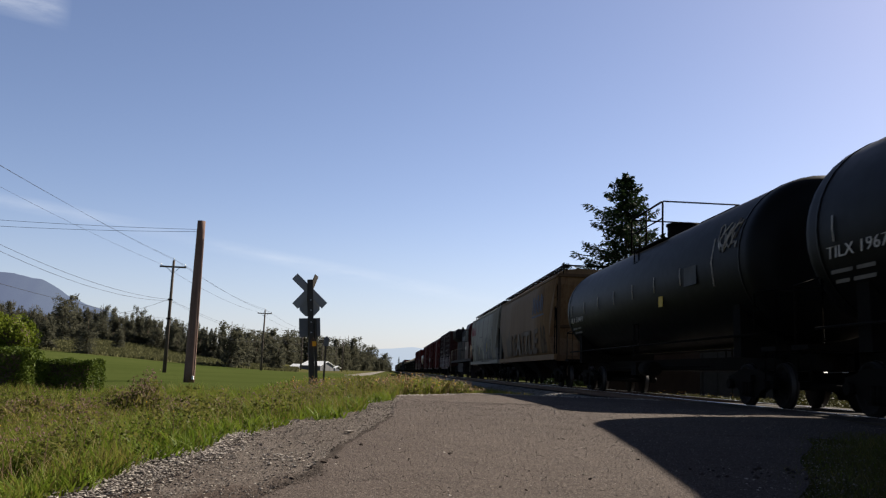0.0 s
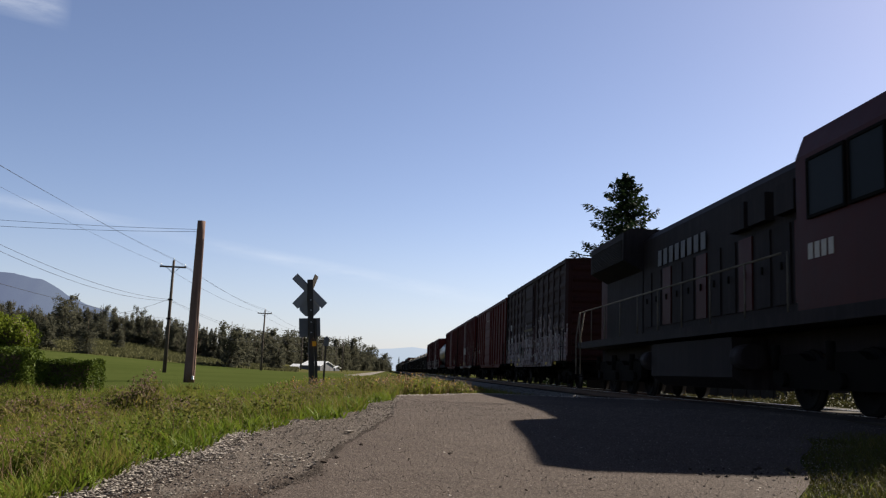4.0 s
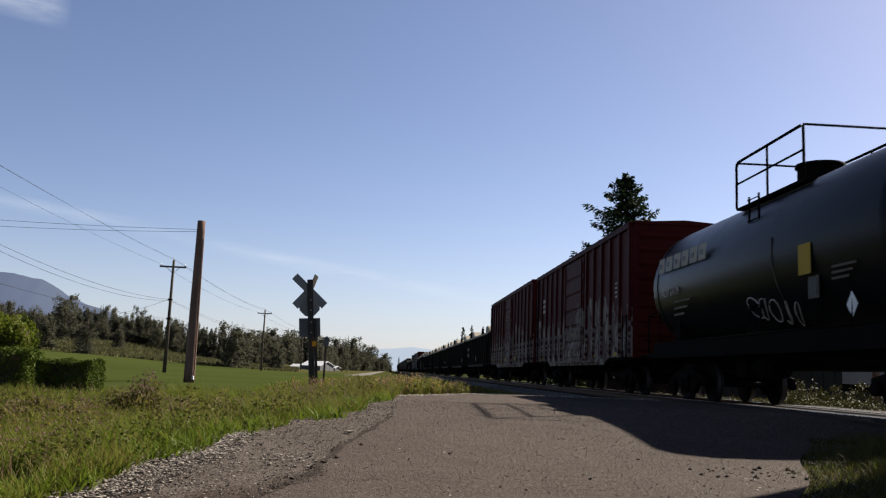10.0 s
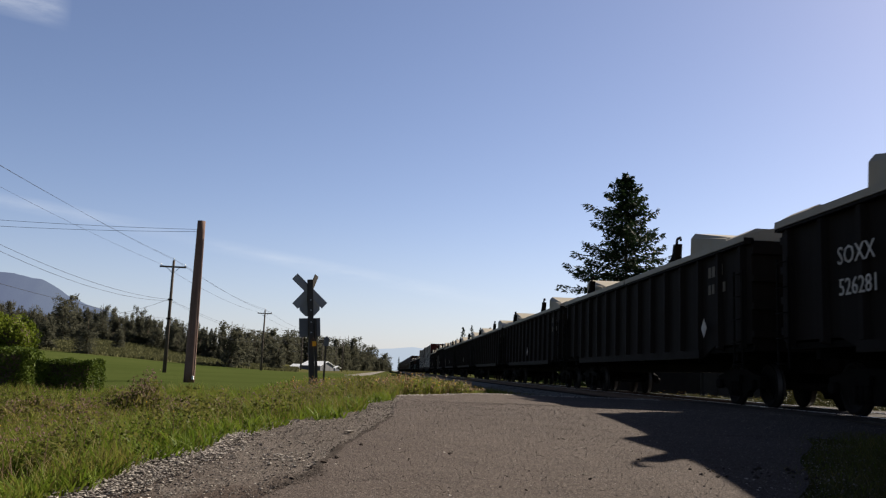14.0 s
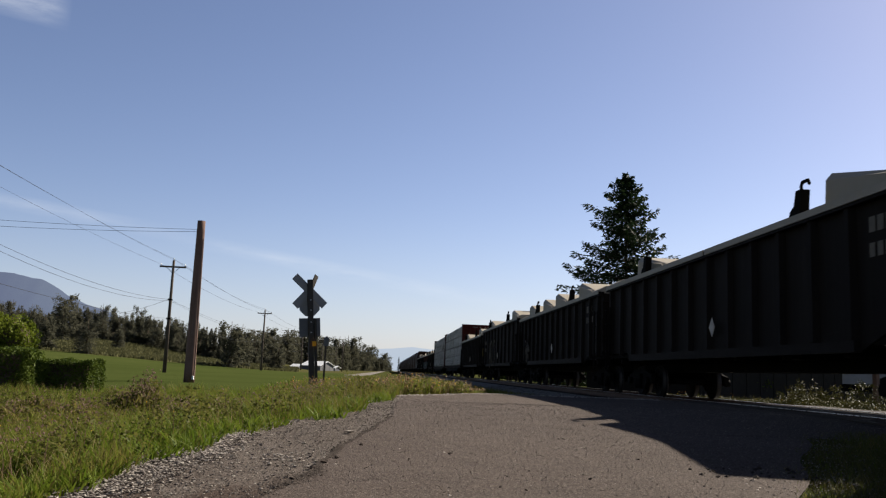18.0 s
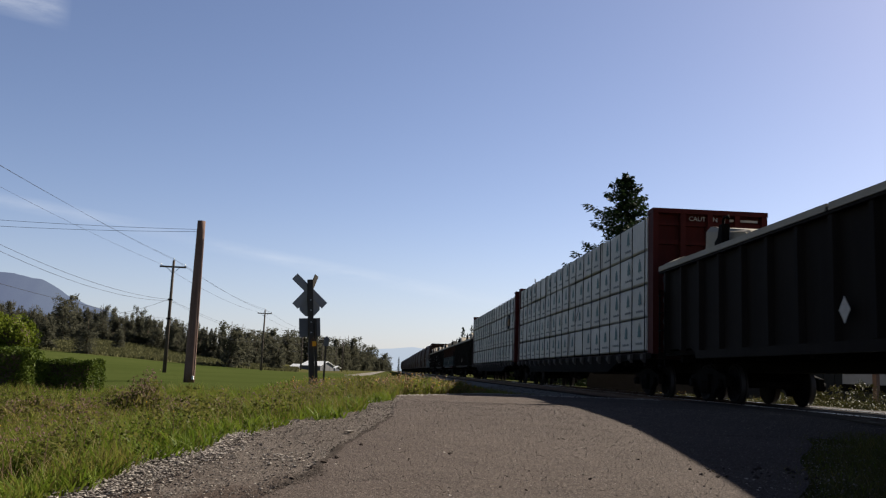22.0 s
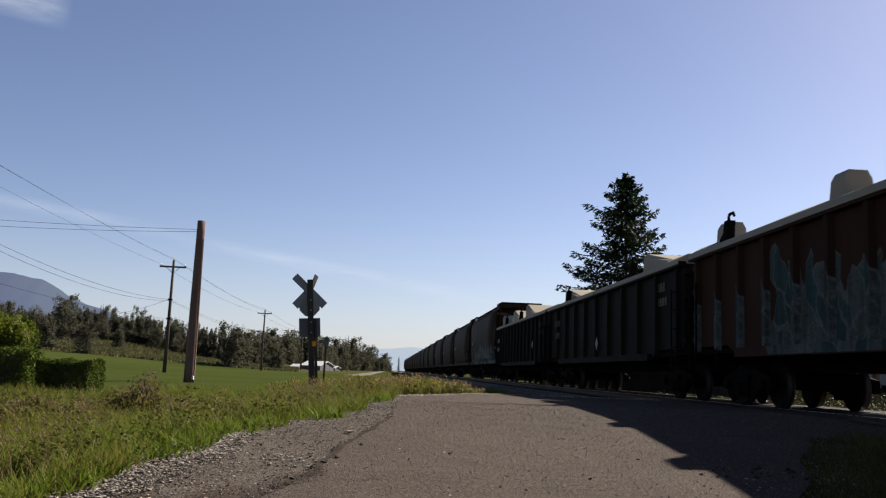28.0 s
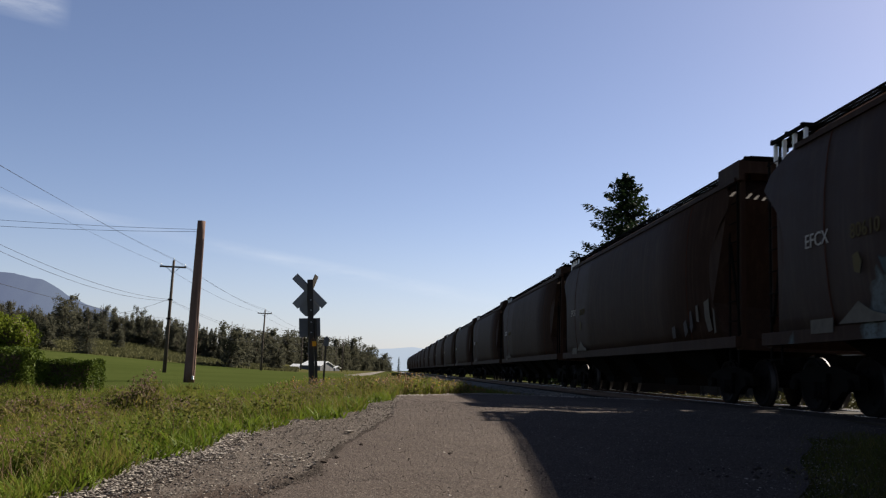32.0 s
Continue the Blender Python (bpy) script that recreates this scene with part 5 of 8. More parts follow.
# ---- tank car ----
def tank_car(s, label, length, radius, paint, axis_z, seats=5, trim=0.0):
    car = thing("tank_car", pose(TRACK_X, s, 0), label, "tank car", "cars of the train")
    h = length / 2
    out = []
    for i in range(9):
        a = math.pi / 2 * i / 8
        out.append((-h + .50 * (1 - math.sin(a)), max(.02, radius * math.cos(a) ** .34 if i < 8 else .02)))
    ring = list(reversed(out)) + [(-x, r) for x, r in out]
    ring = sorted(ring, key=lambda c: c[0])
    if trim:
        ring = [(y + trim * smooth(0, -h, y), r) for y, r in ring]
    bm = B()
    loft(bm, [[(r * math.cos(a), y, axis_z + r * math.sin(a)) for a in (6.2832 * k / 40 for k in range(40))] for y, r in ring], smooth=True)
    shell = part("tank", bm, paint, car)
    for i in range(seats + 1):
        y = lerp(-h + .75, h - .75, i / seats)
        bm = B()
        if 0 < i < seats or trim and i == 0:
            continue
        loft(bm, [[((radius + .012) * math.cos(a), yy, axis_z + (radius + .012) * math.sin(a)) for a in (6.2832 * k / 40 for k in range(40))] for yy in (y - .03, y + .03)], smooth=True)
        part("weld_band", bm, paint, shell)
    bm = B()
    box(bm, -.35, .35, -h - .35, h + .35, .72, 1.02)
    part("centre_sill", bm, "iron", car)
    for sg in (-1, 1):
        yb = sg * (h - 1.55)
        bm = B()
        pts = [(-1.3, .95), (1.3, .95)] + [(radius * .98 * math.cos(a), axis_z + radius * .98 * math.sin(a)) for a in (lerp(-.55, -2.59, k / 8) for k in range(9))]
        prof_y(bm, pts, yb - .18, yb + .18)
        part("saddle", bm, "iron", car)
        bm = B()
        box(bm, -1.45, 1.45, min(sg * (h - .1), sg * (h + .5)), max(sg * (h - .1), sg * (h + .5)), 1.02, 1.10)
        part("end_platform", bm, "iron", car)
        for x in (-1.4, 1.4):
            bar(car, "handrail", [(x, sg * (h + .45), 1.1), (x, sg * (h + .45), 2.1), (x, sg * (h - .5), 2.15), (x, sg * (h - .5), 1.1)], .02)
            bar(car, "step", [(x, sg * (h + .35), 1.05), (x, sg * (h + .35), .5), (x, sg * (h - .05), .5), (x, sg * (h - .05), 1.05)], .018)
        bar(car, "end_rail", [(-1.4, sg * (h + .46), 2.08), (1.4, sg * (h + .46), 2.08)], .02)
    for x in (-1.42, 1.42):
        bar(car, "side_rail", [(x, -h + .3, 1.35), (x, h - .3, 1.35)], .024, "iron")
        if trim:
            bm = B()
            box(bm, x - .06, x + .06, -h + .2, h - .2, .98, 1.32)
            part("side_sill", bm, "iron", car)
    if trim:
        # unseen block added at the near end to stop sun passing between cars
        bm = B()
        prof_y(bm, [(-1.45, 1.1), (1.45, 1.1), (1.45, 2.1), (1.1, 2.5), (-1.1, 2.5), (-1.45, 2.1)], -h - .42, -h + .9)
        part("head_shield", bm, "iron", car)
    # walkway, railing and dome on top
    zt = axis_z + radius
    bm = B()
    tube(bm, [(0, 0, zt - .12), (0, 0, zt + .34)], .42, 20)
    dome = part("manway", bm, "iron", car)
    bm = B()
    tube(bm, [(0, 0, zt + .34), (0, 0, zt + .40)], .46, 20)
    part("manway_lid", bm, "iron", dome)
    for x in (-1, 1):
        bm = B()
        box(bm, min(x * .55, x * 1.05), max(x * .55, x * 1.05), -1.5, 1.5, zt - .28, zt - .23)
        for y in (-1.3, 0, 1.3):
            box(bm, min(x * .5, x * .6), max(x * .5, x * .6), y - .03, y + .03, zt - .6, zt - .25)
        part("platform", bm, "iron", car)
        for y in (-1.5, 0, 1.5):
            bar(car, "rail_post", [(x * 1.05, y, zt - .25), (x * 1.05, y, zt + .72)], .024)
        bar(car, "guard_rail", [(x * 1.05, -1.5, zt - .2), (x * 1.05, -1.5, zt + .66), (x * 1.05, -1.40, zt + .74), (x * 1.05, 1.40, zt + .74), (x * 1.05, 1.5, zt + .66), (x * 1.05, 1.5, zt - .2)], .028)
        bar(car, "guard_rail", [(x * 1.05, -1.5, zt + .28), (x * 1.05, 1.5, zt + .28)], .02)
        ladder(car, x * 1.32, 0, 1.0, zt - .25, .45, "iron", x)
    for y in (-1.5, 1.5):
        bar(car, "cross_rail", [(-1.05, y, zt + .74), (1.05, y, zt + .74)], .022)
    for y in (-.75, .8):
        bm = B()
        tube(bm, [(0, y, zt - .05), (0, y, zt + .22)], .09, 10)
        part("valve", bm, "iron", car)
    brake_gear(car, 0.6)
    bogies(car, h - 1.55)
    couplers(car, h + .75)
    CARS.append((car, s))
    return car


def tank_x(radius, axis_z, z):
    """The near face of a tank at height z."""
    return -math.sqrt(max(0, radius ** 2 - (z - axis_z) ** 2)) - .012


# ---- covered hopper ----
def hopper(s, label, paint, end_paint, length=16.6, roof_z=4.62, bulge=.17, flat=False, bays=4, side_ribs=0, hatch_round=True, seams=0):
    car = thing("covered_hopper", pose(TRACK_X, s, 0), label, "covered hopper", "cars of the train")
    h = length / 2
    hw, z0 = 1.42, 1.28
    zt = roof_z - .10
    hb = h - .95

    def section(y, k):
        """The rounded side of the body; k shrinks it towards the sloping ends."""
        pts = []
        for i in range(13):
            f = i / 12
            z = lerp(z0, zt - .35, f)
            w = hw + bulge * math.sin(math.pi * f) ** .7
            pts.append((w, z))
        pts += [(1.15, zt - .06), (.6, zt), (-.6, zt), (-1.15, zt - .06)]
        pts += [(-x, z) for x, z in reversed(pts[:13])]
        sg = math.copysign(1, y)
        if flat:
            def cut(z):
                if y > 0:
                    return .05 + 1.8 * max(0.0, (3.3 - z) / 1.85) ** .9
                return max(.05, 1.1 - 1.05 * ((z - 2.3) / 1.9) ** 2) if z > 2.3 else 1.1 - .4 * ((2.3 - z) / .8) ** 2
            return [(x, y - k * sg * cut(z), z) for x, z in pts]
        return [(x, y - k * sg * max(.05 + (0 if flat else 2.1 if y > 0 else 1.3) * max(0.0, z - 4.0), 1.1 - (1.03 if z > 2.75 else .5) * ((z - 2.75) / (1.22 if z > 2.75 else 1.33)) ** 2), z) for x, z in pts]

    bm = B()
    loft(bm, [section(y, k) for y, k in ((-h + .05, 1), (-hb / 2, 0), (0, 0), (hb / 2, 0), (h - .05, 1))], smooth=False)
    for f in bm.faces:
        f.smooth = len(f.verts) == 4
    body = part("body", bm, paint, car)
    for i in range(seams):
        y = lerp(-hb + 1.6, hb - 1.6, i / max(1, seams - 1))
        bar(body, "panel_seam", [(-(hw + bulge * math.sin(math.pi * f) ** .7) - .002, y, lerp(z0, zt - .35, f)) for f in (0, .08, .2, .35, .5, .65, .8, .92, 1)], .010, end_paint if paint != "hopper_white" else "grey_spray")
    if side_ribs:
        for i in range(side_ribs + 1):
            y = lerp(-hb + .1, hb - .1, i / side_ribs)
            bm = B()
            for sd in (-1, 1):
                prev = None
                pts = []
                for q in range(9):
                    f = q / 8
                    pts.append((sd * (hw + bulge * math.sin(math.pi * f) ** .7), lerp(z0, zt - .35, f)))
                for (xa, za), (xb, zb) in zip(pts, pts[1:]):
                    loft(bm, [[(xa, y - .05, za), (xa + sd * .045, y - .03, za), (xa + sd * .045, y + .03, za), (xa, y + .05, za)], [(xb, y - .05, zb), (xb + sd * .045, y - .03, zb), (xb + sd * .045, y + .03, zb), (xb, y + .05, zb)]])
            part("side_rib", bm, paint, body)
    # side sill
    for sd in (-1, 1):
        bm = B()
        xa, xb = sorted((sd * 1.36, sd * 1.50))
        box(bm, xa, xb, -h, h, z0 - .16, z0 + .06)
        part("side_sill", bm, paint, car)
        bm = B()
        xa, xb = sorted((sd * 1.30, sd * 1.46))
        he = h - .1 if flat else h - 1.3
        box(bm, xa, xb, -h + .1, he, zt - .36, zt - .27)
        part("eave_rail", bm, paint, car)
    for sg in (-1, 1):
        shut = flat or sg < 0
        # sloping end sheet behind posts
        bm = B()
        loft(bm, [[(-1.35, sg * (hb - .1), zt - .4), (1.35, sg * (hb - .1), zt - .4), (1.35, sg * (hb - .04), zt - .4), (-1.35, sg * (hb - .04), zt - .4)],
                  [(-1.35, sg * (hb - .02), 2.5), (1.35, sg * (hb - .02), 2.5), (1.35, sg * (hb + .04), 2.5), (-1.35, sg * (hb + .04), 2.5)],
                  [(-1.25, sg * (hb - 1.3), z0 - .1), (1.25, sg * (hb - 1.3), z0 - .1), (1.25, sg * (hb - 1.24), z0 - .1), (-1.25, sg * (hb - 1.24), z0 - .1)]])
        part("end_sheet", bm, end_paint, car)
        bm = B()
        for x in (-1.30, -.45, .45, 1.30):
            box(bm, x - .05, x + .05, min(sg * (h - .16), sg * (h - .05)), max(sg * (h - .16), sg * (h - .05)), z0 - .1, zt - .32 if abs(x) > 1 else 2.6)
        box(bm, -1.4, 1.4, min(sg * (h - .2), sg * h), max(sg * (h - .2), sg * h), z0 - .2, z0 + .02)
        part("end_post", bm, end_paint if flat else "hopper_brown", car)
        bm = B()
        y0, y1 = sorted((sg * (hb - .1 if shut else h - .06), sg * (h + .05 if shut else h + .02)))
        if shut and not flat:
            # an open frame carrying the end platform
            for x in (-1.42, 1.30):
                box(bm, x, x + .12, y0, y1, zt - .34, zt + .055)
            for y in (y0, lerp(y0, y1, .52), y1 - .12):
                box(bm, -1.30, 1.30, y, y + .10, zt - .20, zt + .05)
        else:
            box(bm, -1.42 if shut else -1.24, 1.42 if shut else 1.24, y0, y1, zt - .34 if shut else zt - .62, zt - .22 if flat else zt - .52)
        part("roof_end", bm, end_paint if flat else "hopper_brown", car)
        if not flat:
            bm = B()
            y0, y1 = sorted((sg * (h - 1.25), sg * (h + .02)))
            for q in range(15):
                x = lerp(-1.26, 1.26, q / 14)
                box(bm, x - .022, x + .022, y0, y1, zt + .06, zt + .12)
            for y in (y0, lerp(y0, y1, .5) - .04, y1 - .08):
                box(bm, -1.28, 1.28, y, y + .08, zt + .065, zt + .15)
            part("end_platform", bm, "iron", car)
            pm = B()
            box(pm, -.03, .03, -.03, .03, zt - (.5 if shut else .62), zt + .07)
            post = bpy.data.meshes.new("platform_post")
            pm.to_mesh(post)
            pm.free()
            for x in () if shut else (-1.2, 1.2):
                for f in (.03, .36, .68, .96):
                    part("platform_post", post, "iron", car, at=pose(x, lerp(y0, y1, f), 0))
        for x in (-1.38, 1.38):
            ladder(car, x, sg * (h - .35), z0 - .5, zt - .3, .42, "iron", math.copysign(1, x))
            bar(car, "end_brace", [(x * .97, sg * (hb + .05), zt - .5), (x * .97, sg * (h - .1), z0 + .1)], .03, "iron")
    # roof walk, hatches
    bm = B()
    for x in (-1.02, 1.02):
        for i in range(4):
            xx = x + (i - 1.5) * .09
            box(bm, xx - .02, xx + .02, -h - .1, h + .1, zt + (.12 if flat else .05), zt + (.15 if flat else .08))
        for i in range(16):
            y = lerp(-h + .1, h - .1, i / 15)
            box(bm, x - .2, x + .2, y - .02, y + .02, zt + (.09 if flat else .02), zt + (.12 if flat else .05))
            box(bm, x - .03, x + .03, y - .02, y + .02, zt - .08, zt + .10)
    for sg in (-1, 1):
        box(bm, -1.2, 1.2, min(sg * (h - .15), sg * (h + .1)), max(sg * (h - .15), sg * (h + .1)), zt + .11, zt + .14)
        for x in (-1.15, 1.15):
            box(bm, x - .02, x + .02, sg * (h - .1) - .02, sg * (h - .1) + .02, zt - .3, zt + .12)
    part("roof_walk", bm, "iron", car)
    for i in range(5 if hatch_round else 4):
        bm = B()
        n = 5 if hatch_round else 4
        y = lerp(-hb + 1.2, hb - 1.2, i / (n - 1))
        if hatch_round:
            tube(bm, [(0, y, zt - .02), (0, y, zt + .12), (0, y, zt + .17)], .45, 16, .40)
        else:
            box(bm, -.32, .32, y - 1.4, y + 1.4, zt - .02, zt + .10)
        part("hatch", bm, end_paint, car)
    # discharge bays
    for i in range(bays):
        y = lerp(-hb + 2.6, hb - 2.6, i / (bays - 1))
        bm = B()
        w = (hb * 2 - 3.0) / bays / 2
        loft(bm, [[(-1.3, y - w, z0), (1.3, y - w, z0), (1.3, y + w, z0), (-1.3, y + w, z0)], [(-.55, y - .55, .52), (.55, y - .55, .52), (.55, y + .55, .52), (-.55, y + .55, .52)], [(-.55, y - .5, .34), (.55, y - .5, .34), (.55, y + .5, .34), (-.55, y + .5, .34)]])
        part("discharge_bay", bm, "iron", car)
    bm = B()
    box(bm, -.25, .25, -h, h, .72, .98)
    part("centre_sill", bm, "iron", car)
    bogies(car, h - 1.35, .457)
    couplers(car, h + .5)
    CARS.append((car, s))
    return car


# ---- gondola with cream covers ----
def gondola(s, label, paint="gon", length=16.75, rim=3.10, kind="wedge", ribs=15):
    car = thing("gondola", pose(TRACK_X, s, 0), label, "gondola", "cars of the train")
    h, hw, z0 = length / 2, 1.50, 1.05
    for sd in (-1, 1):
        bm = B()
        xa, xb = sorted((sd * (hw - .04), sd * hw))
        prof_x(bm, [(-h, z0 + .12), (-h + 1.9, z0 + .12), (-h + 2.5, z0 - .1), (h - 2.5, z0 - .1), (h - 1.9, z0 + .12), (h, z0 + .12), (h, rim), (-h, rim)], xa, xb)
        part("side_wall", bm, paint, car)
        bm = B()
        xa, xb = sorted((sd * hw, sd * (hw + .10)))
        loft(bm, [[(sd * hw, -.10, z0 + .02), (sd * (hw + .10), -.06, z0 + .06), (sd * (hw + .10), .06, z0 + .06), (sd * hw, .10, z0 + .02)], [(sd * hw, -.10, rim - .05), (sd * (hw + .10), -.06, rim - .05), (sd * (hw + .10), .06, rim - .05), (sd * hw, .10, rim - .05)]])
        me = bpy.data.meshes.new("rib")
        bm.to_mesh(me)
        bm.free()
        me.materials.append(M[paint])
        for i in range(ribs):
            part("rib", me, paint, car, at=pose(0, lerp(-h + .35, h - .35, i / (ribs - 1)), 0))
        bm = B()
        xa, xb = sorted((sd * (hw - .05), sd * (hw + .13)))
        box(bm, xa, xb, -h, h, rim - .07, rim + .05)
        part("top_rim", bm, paint, car)
        bm = B()
        xa, xb = sorted((sd * hw, sd * (hw + .11)))
        box(bm, xa, xb, -h + 2.5, h - 2.5, z0 - .12, z0 + .05)
        part("side_sill", bm, paint, car)
        for y in (-h + .3, h - .3):
            ladder(car, sd * (hw + .14), y, z0 - .35, z0 + 1.5, .4, "iron", sd)
    for sg in (-1, 1):
        bm = B()
        y0, y1 = sorted((sg * (h - .05), sg * h))
        box(bm, -hw + .04, hw - .04, y0, y1, z0, rim)
        end = part("end_wall", bm, paint, car)
        for q in range(4):
            z = lerp(z0 + .3, rim - .2, q / 3)
            bm = B()
            box(bm, -hw, hw, min(sg * h, sg * (h + .09)), max(sg * h, sg * (h + .09)), z - .06, z + .06)
            part("end_beam", bm, paint, end)
    bm = B()
    box(bm, -hw + .04, hw - .04, -h + .06, h - .06, z0 - .02, z0 + .08)
    box(bm, -.3, .3, -h + .1, h - .1, .68, z0)
    for i in range(8):
        y = lerp(-h + 1, h - 1, i / 7)
        box(bm, -1.4, 1.4, y - .06, y + .06, z0 - .18, z0)
    part("floor_frame", bm, "iron", car)
    # covers: shallow domed shells in two lengths, raised boxes on them
    for a, b in ((-h + .02, -.05), (.05, h - .02)):
        bm = B()
        rings = []
        for f in (0, .02, .08, .12, .3, .5, .7, .88, .92, .98, 1):
            y = lerp(a, b, f)
            up = (.10 + .10 * math.sin(math.pi * f) ** .6) * (1.9 if kind == "post" else 1)
            up += .10 * (smooth(.90, .95, f) * (b > 0) + smooth(.10, .05, f) * (b < 0))
            rings.append([(-hw - .15, y, rim - .02), (-hw - .14, y, rim + .10), (-1.1, y, rim + .12 + up * .6), (0, y, rim + .12 + up), (1.1, y, rim + .12 + up * .6), (hw + .14, y, rim + .10), (hw + .15, y, rim - .02)])
        loft(bm, rings, smooth=False)
        cover = part("cover", bm, "fibre", car, "cream fibreglass cover")
        if kind == "post":
            spots = [(-.35, .66, .50)] if a < 0 else [(2.30, .66, .46), (7.20, .66, .46)]
        elif kind == "many":
            spots = [(-6.6, 2.3, .48), (-2.1, 2.3, .48)] if a < 0 else [(.8, 2.3, .48), (4.65, 2.2, .48)]
        elif kind == "close":
            spots = [(-3.7, 2.3, .60)] if a < 0 else [(.8, 2.2, .60), (3.1, 2.1, .46), (5.8, 1.7, .58)]
        else:
            spots = [(lerp(a, b, .14), 2.5, .46)] if a < 0 else [(3.35, 2.5, .46)]
        for y, w, up in spots:
            bm = B()
            t = .12 if w < 1 else .05
            prof_rings = []
            xs = ((-1.20, 0), (-1.13, 1), (-.82, 1), (-.75, 0)) if kind == "post" else ((-hw + .12, 0), (-hw + .22, 1), (hw - .22, 1), (hw - .12, 0))
            for x, k in xs:
                u = up + .12 if k else up
                prof_rings.append([(x, y, rim + .08), (x, y + w, rim + .08), (x, y + w - t, rim + .12 + u), (x, y + (w * .16 if w > 1 else t), rim + .12 + u * (.32 if w > 1 else 1.0))])
            loft(bm, prof_rings)
            part("cover_box", bm, "fibre", cover)
        ya, yb = (a, a + 1.25) if a < 0 else (b - 1.1, b)
        bm = B()
        loft(bm, [[(x, ya + e, rim + .06), (x, yb - e, rim + .06), (x, yb - .10 - e, rim + .06 + u), (x, ya + .05 + e, rim + .06 + u)] for x, e, u in ((-hw - .06, 0, .08), (-hw + .12, 0, .18), (hw - .12, 0, .18), (hw + .06, 0, .08))])
        part("cover_end", bm, "fibre", cover)
        yh = (spots[0][0] + spots[0][1] + .55 if a < 0 or kind == "many" else 4.5) if kind != "post" else -4.4 if a < 0 else 6.35
        bm = B()
        prof_x(bm, [(yh - .20, rim), (yh + .22, rim), (yh + .17, rim + .18), (yh + .02, rim + .26), (yh - .06, rim + .50), (yh - .24, rim + .50), (yh - .20, rim + .24)], -hw - .12, -hw + .04)
        tube(bm, [(-hw - .05, yh - .12, rim + .45), (-hw - .05, yh - .12, rim + .58), (-hw - .05, yh - .16, rim + .63), (-hw - .05, yh - .36, rim + .63), (-hw - .05, yh - .40, rim + .56)], .03, 6)
        part("latch_hook", bm, "iron", cover, "dark steel cover hook")
    bogies(car, h - 1.75)
    couplers(car, h + .42)
    CARS.append((car, s))
    return car


# ---- centre-beam flat car and its load ----
def flat_car(s, label, paint="flat_brown"):
    car = thing("centerbeam_flat_car", pose(TRACK_X, s, 0), label, "flat car", "cars of the train")
    h = 11.55
    bm = B()
    box(bm, -1.5, 1.5, -h, h, .98, 1.14)
    part("deck", bm, paint, car)
    for sd in (-1, 1):
        bm = B()
        xa, xb = sorted((sd * 1.40, sd * 1.52))
        prof_x(bm, [(-h, .98), (-h + 3.2, .92), (-h + 4.5, .62), (h - 4.5, .62), (h - 3.2, .92), (h, .98), (h, 1.12), (-h, 1.12)], xa, xb)
        part("side_sill", bm, "iron", car)
        for i in range(19):
            y = lerp(-h + .6, h - .6, i / 18)
            bm = B()
            prof_y(bm, [(sd * 1.52, 1.12), (sd * 1.60, 1.10), (sd * 1.60, .98), (sd * 1.52, .88)], y - .13, y + .13)
            part("tie_down_pocket", bm, "post", car)
    for sg in (-1, 1):
        bm = B()
        y0, y1 = sorted((sg * (h - .38), sg * (h - .12)))
        box(bm, -1.5, 1.5, y0, y1, 1.1, 4.78)
        bulk = part("bulkhead", bm, "bulk_red", car, "ribbed steel bulkhead")
        for x in (-1.44, -.72, 0, .72, 1.44):
            bm = B()
            y0, y1 = sorted((sg * (h - .13), sg * (h + .10)))
            box(bm, x - .07, x + .07, y0, y1, 1.1, 4.78)
            part("stiffener", bm, "bulk_red", bulk)
        for z in (1.6, 2.2, 2.8, 3.4, 4.0, 4.5):
            bm = B()
            y0, y1 = sorted((sg * (h - .13), sg * (h - .03)))
            box(bm, -1.45, 1.45, y0, y1, z - .06, z + .06)
            part("stiffener", bm, "bulk_red", bulk)
        bm = B()
        box(bm, -1.52, 1.52, min(sg * (h - .4), sg * (h + .12)), max(sg * (h - .4), sg * (h + .12)), 4.74, 4.86)
        part("cap", bm, "bulk_red", bulk)
    # warning words on the leading bulkhead
    for text, x, z, size in (("CAUTION", -.15, 4.58, .17),):
        part("lettering", lettering(text, size, "letter"), "letter", car, at=pose(x, -h + .02, z, 0, 0, 90))
    for x, w in ((.55, .5), (1.0, .3)):
        bm = B()
        box(bm, x, x + w, -h + .01, -h + .02, 4.60, 4.66)
        part("stencil_bar", bm, "letter", car)
    bm = B()
    box(bm, -.12, .12, -h + .3, h - .3, 4.45, 4.72)
    for i in range(12):
        y = lerp(-h + 1, h - 1, i / 11)
        box(bm, -.07, .07, y - .09, y + .09, 1.1, 4.5)
    part("centre_beam", bm, paint, car)
    bm = B()
    box(bm, -.3, .3, -h - .2, h + .2, .66, .98)
    for i in range(12):
        y = lerp(-h + 1, h - 1, i / 11)
        box(bm, -1.4, 1.4, y - .07, y + .07, .80, .98)
    part("centre_sill", bm, "iron", car)
    brake_gear(car, 0, .6)
    bogies(car, h - 1.9)
    couplers(car, h + .6)
    CARS.append((car, s))
    return car


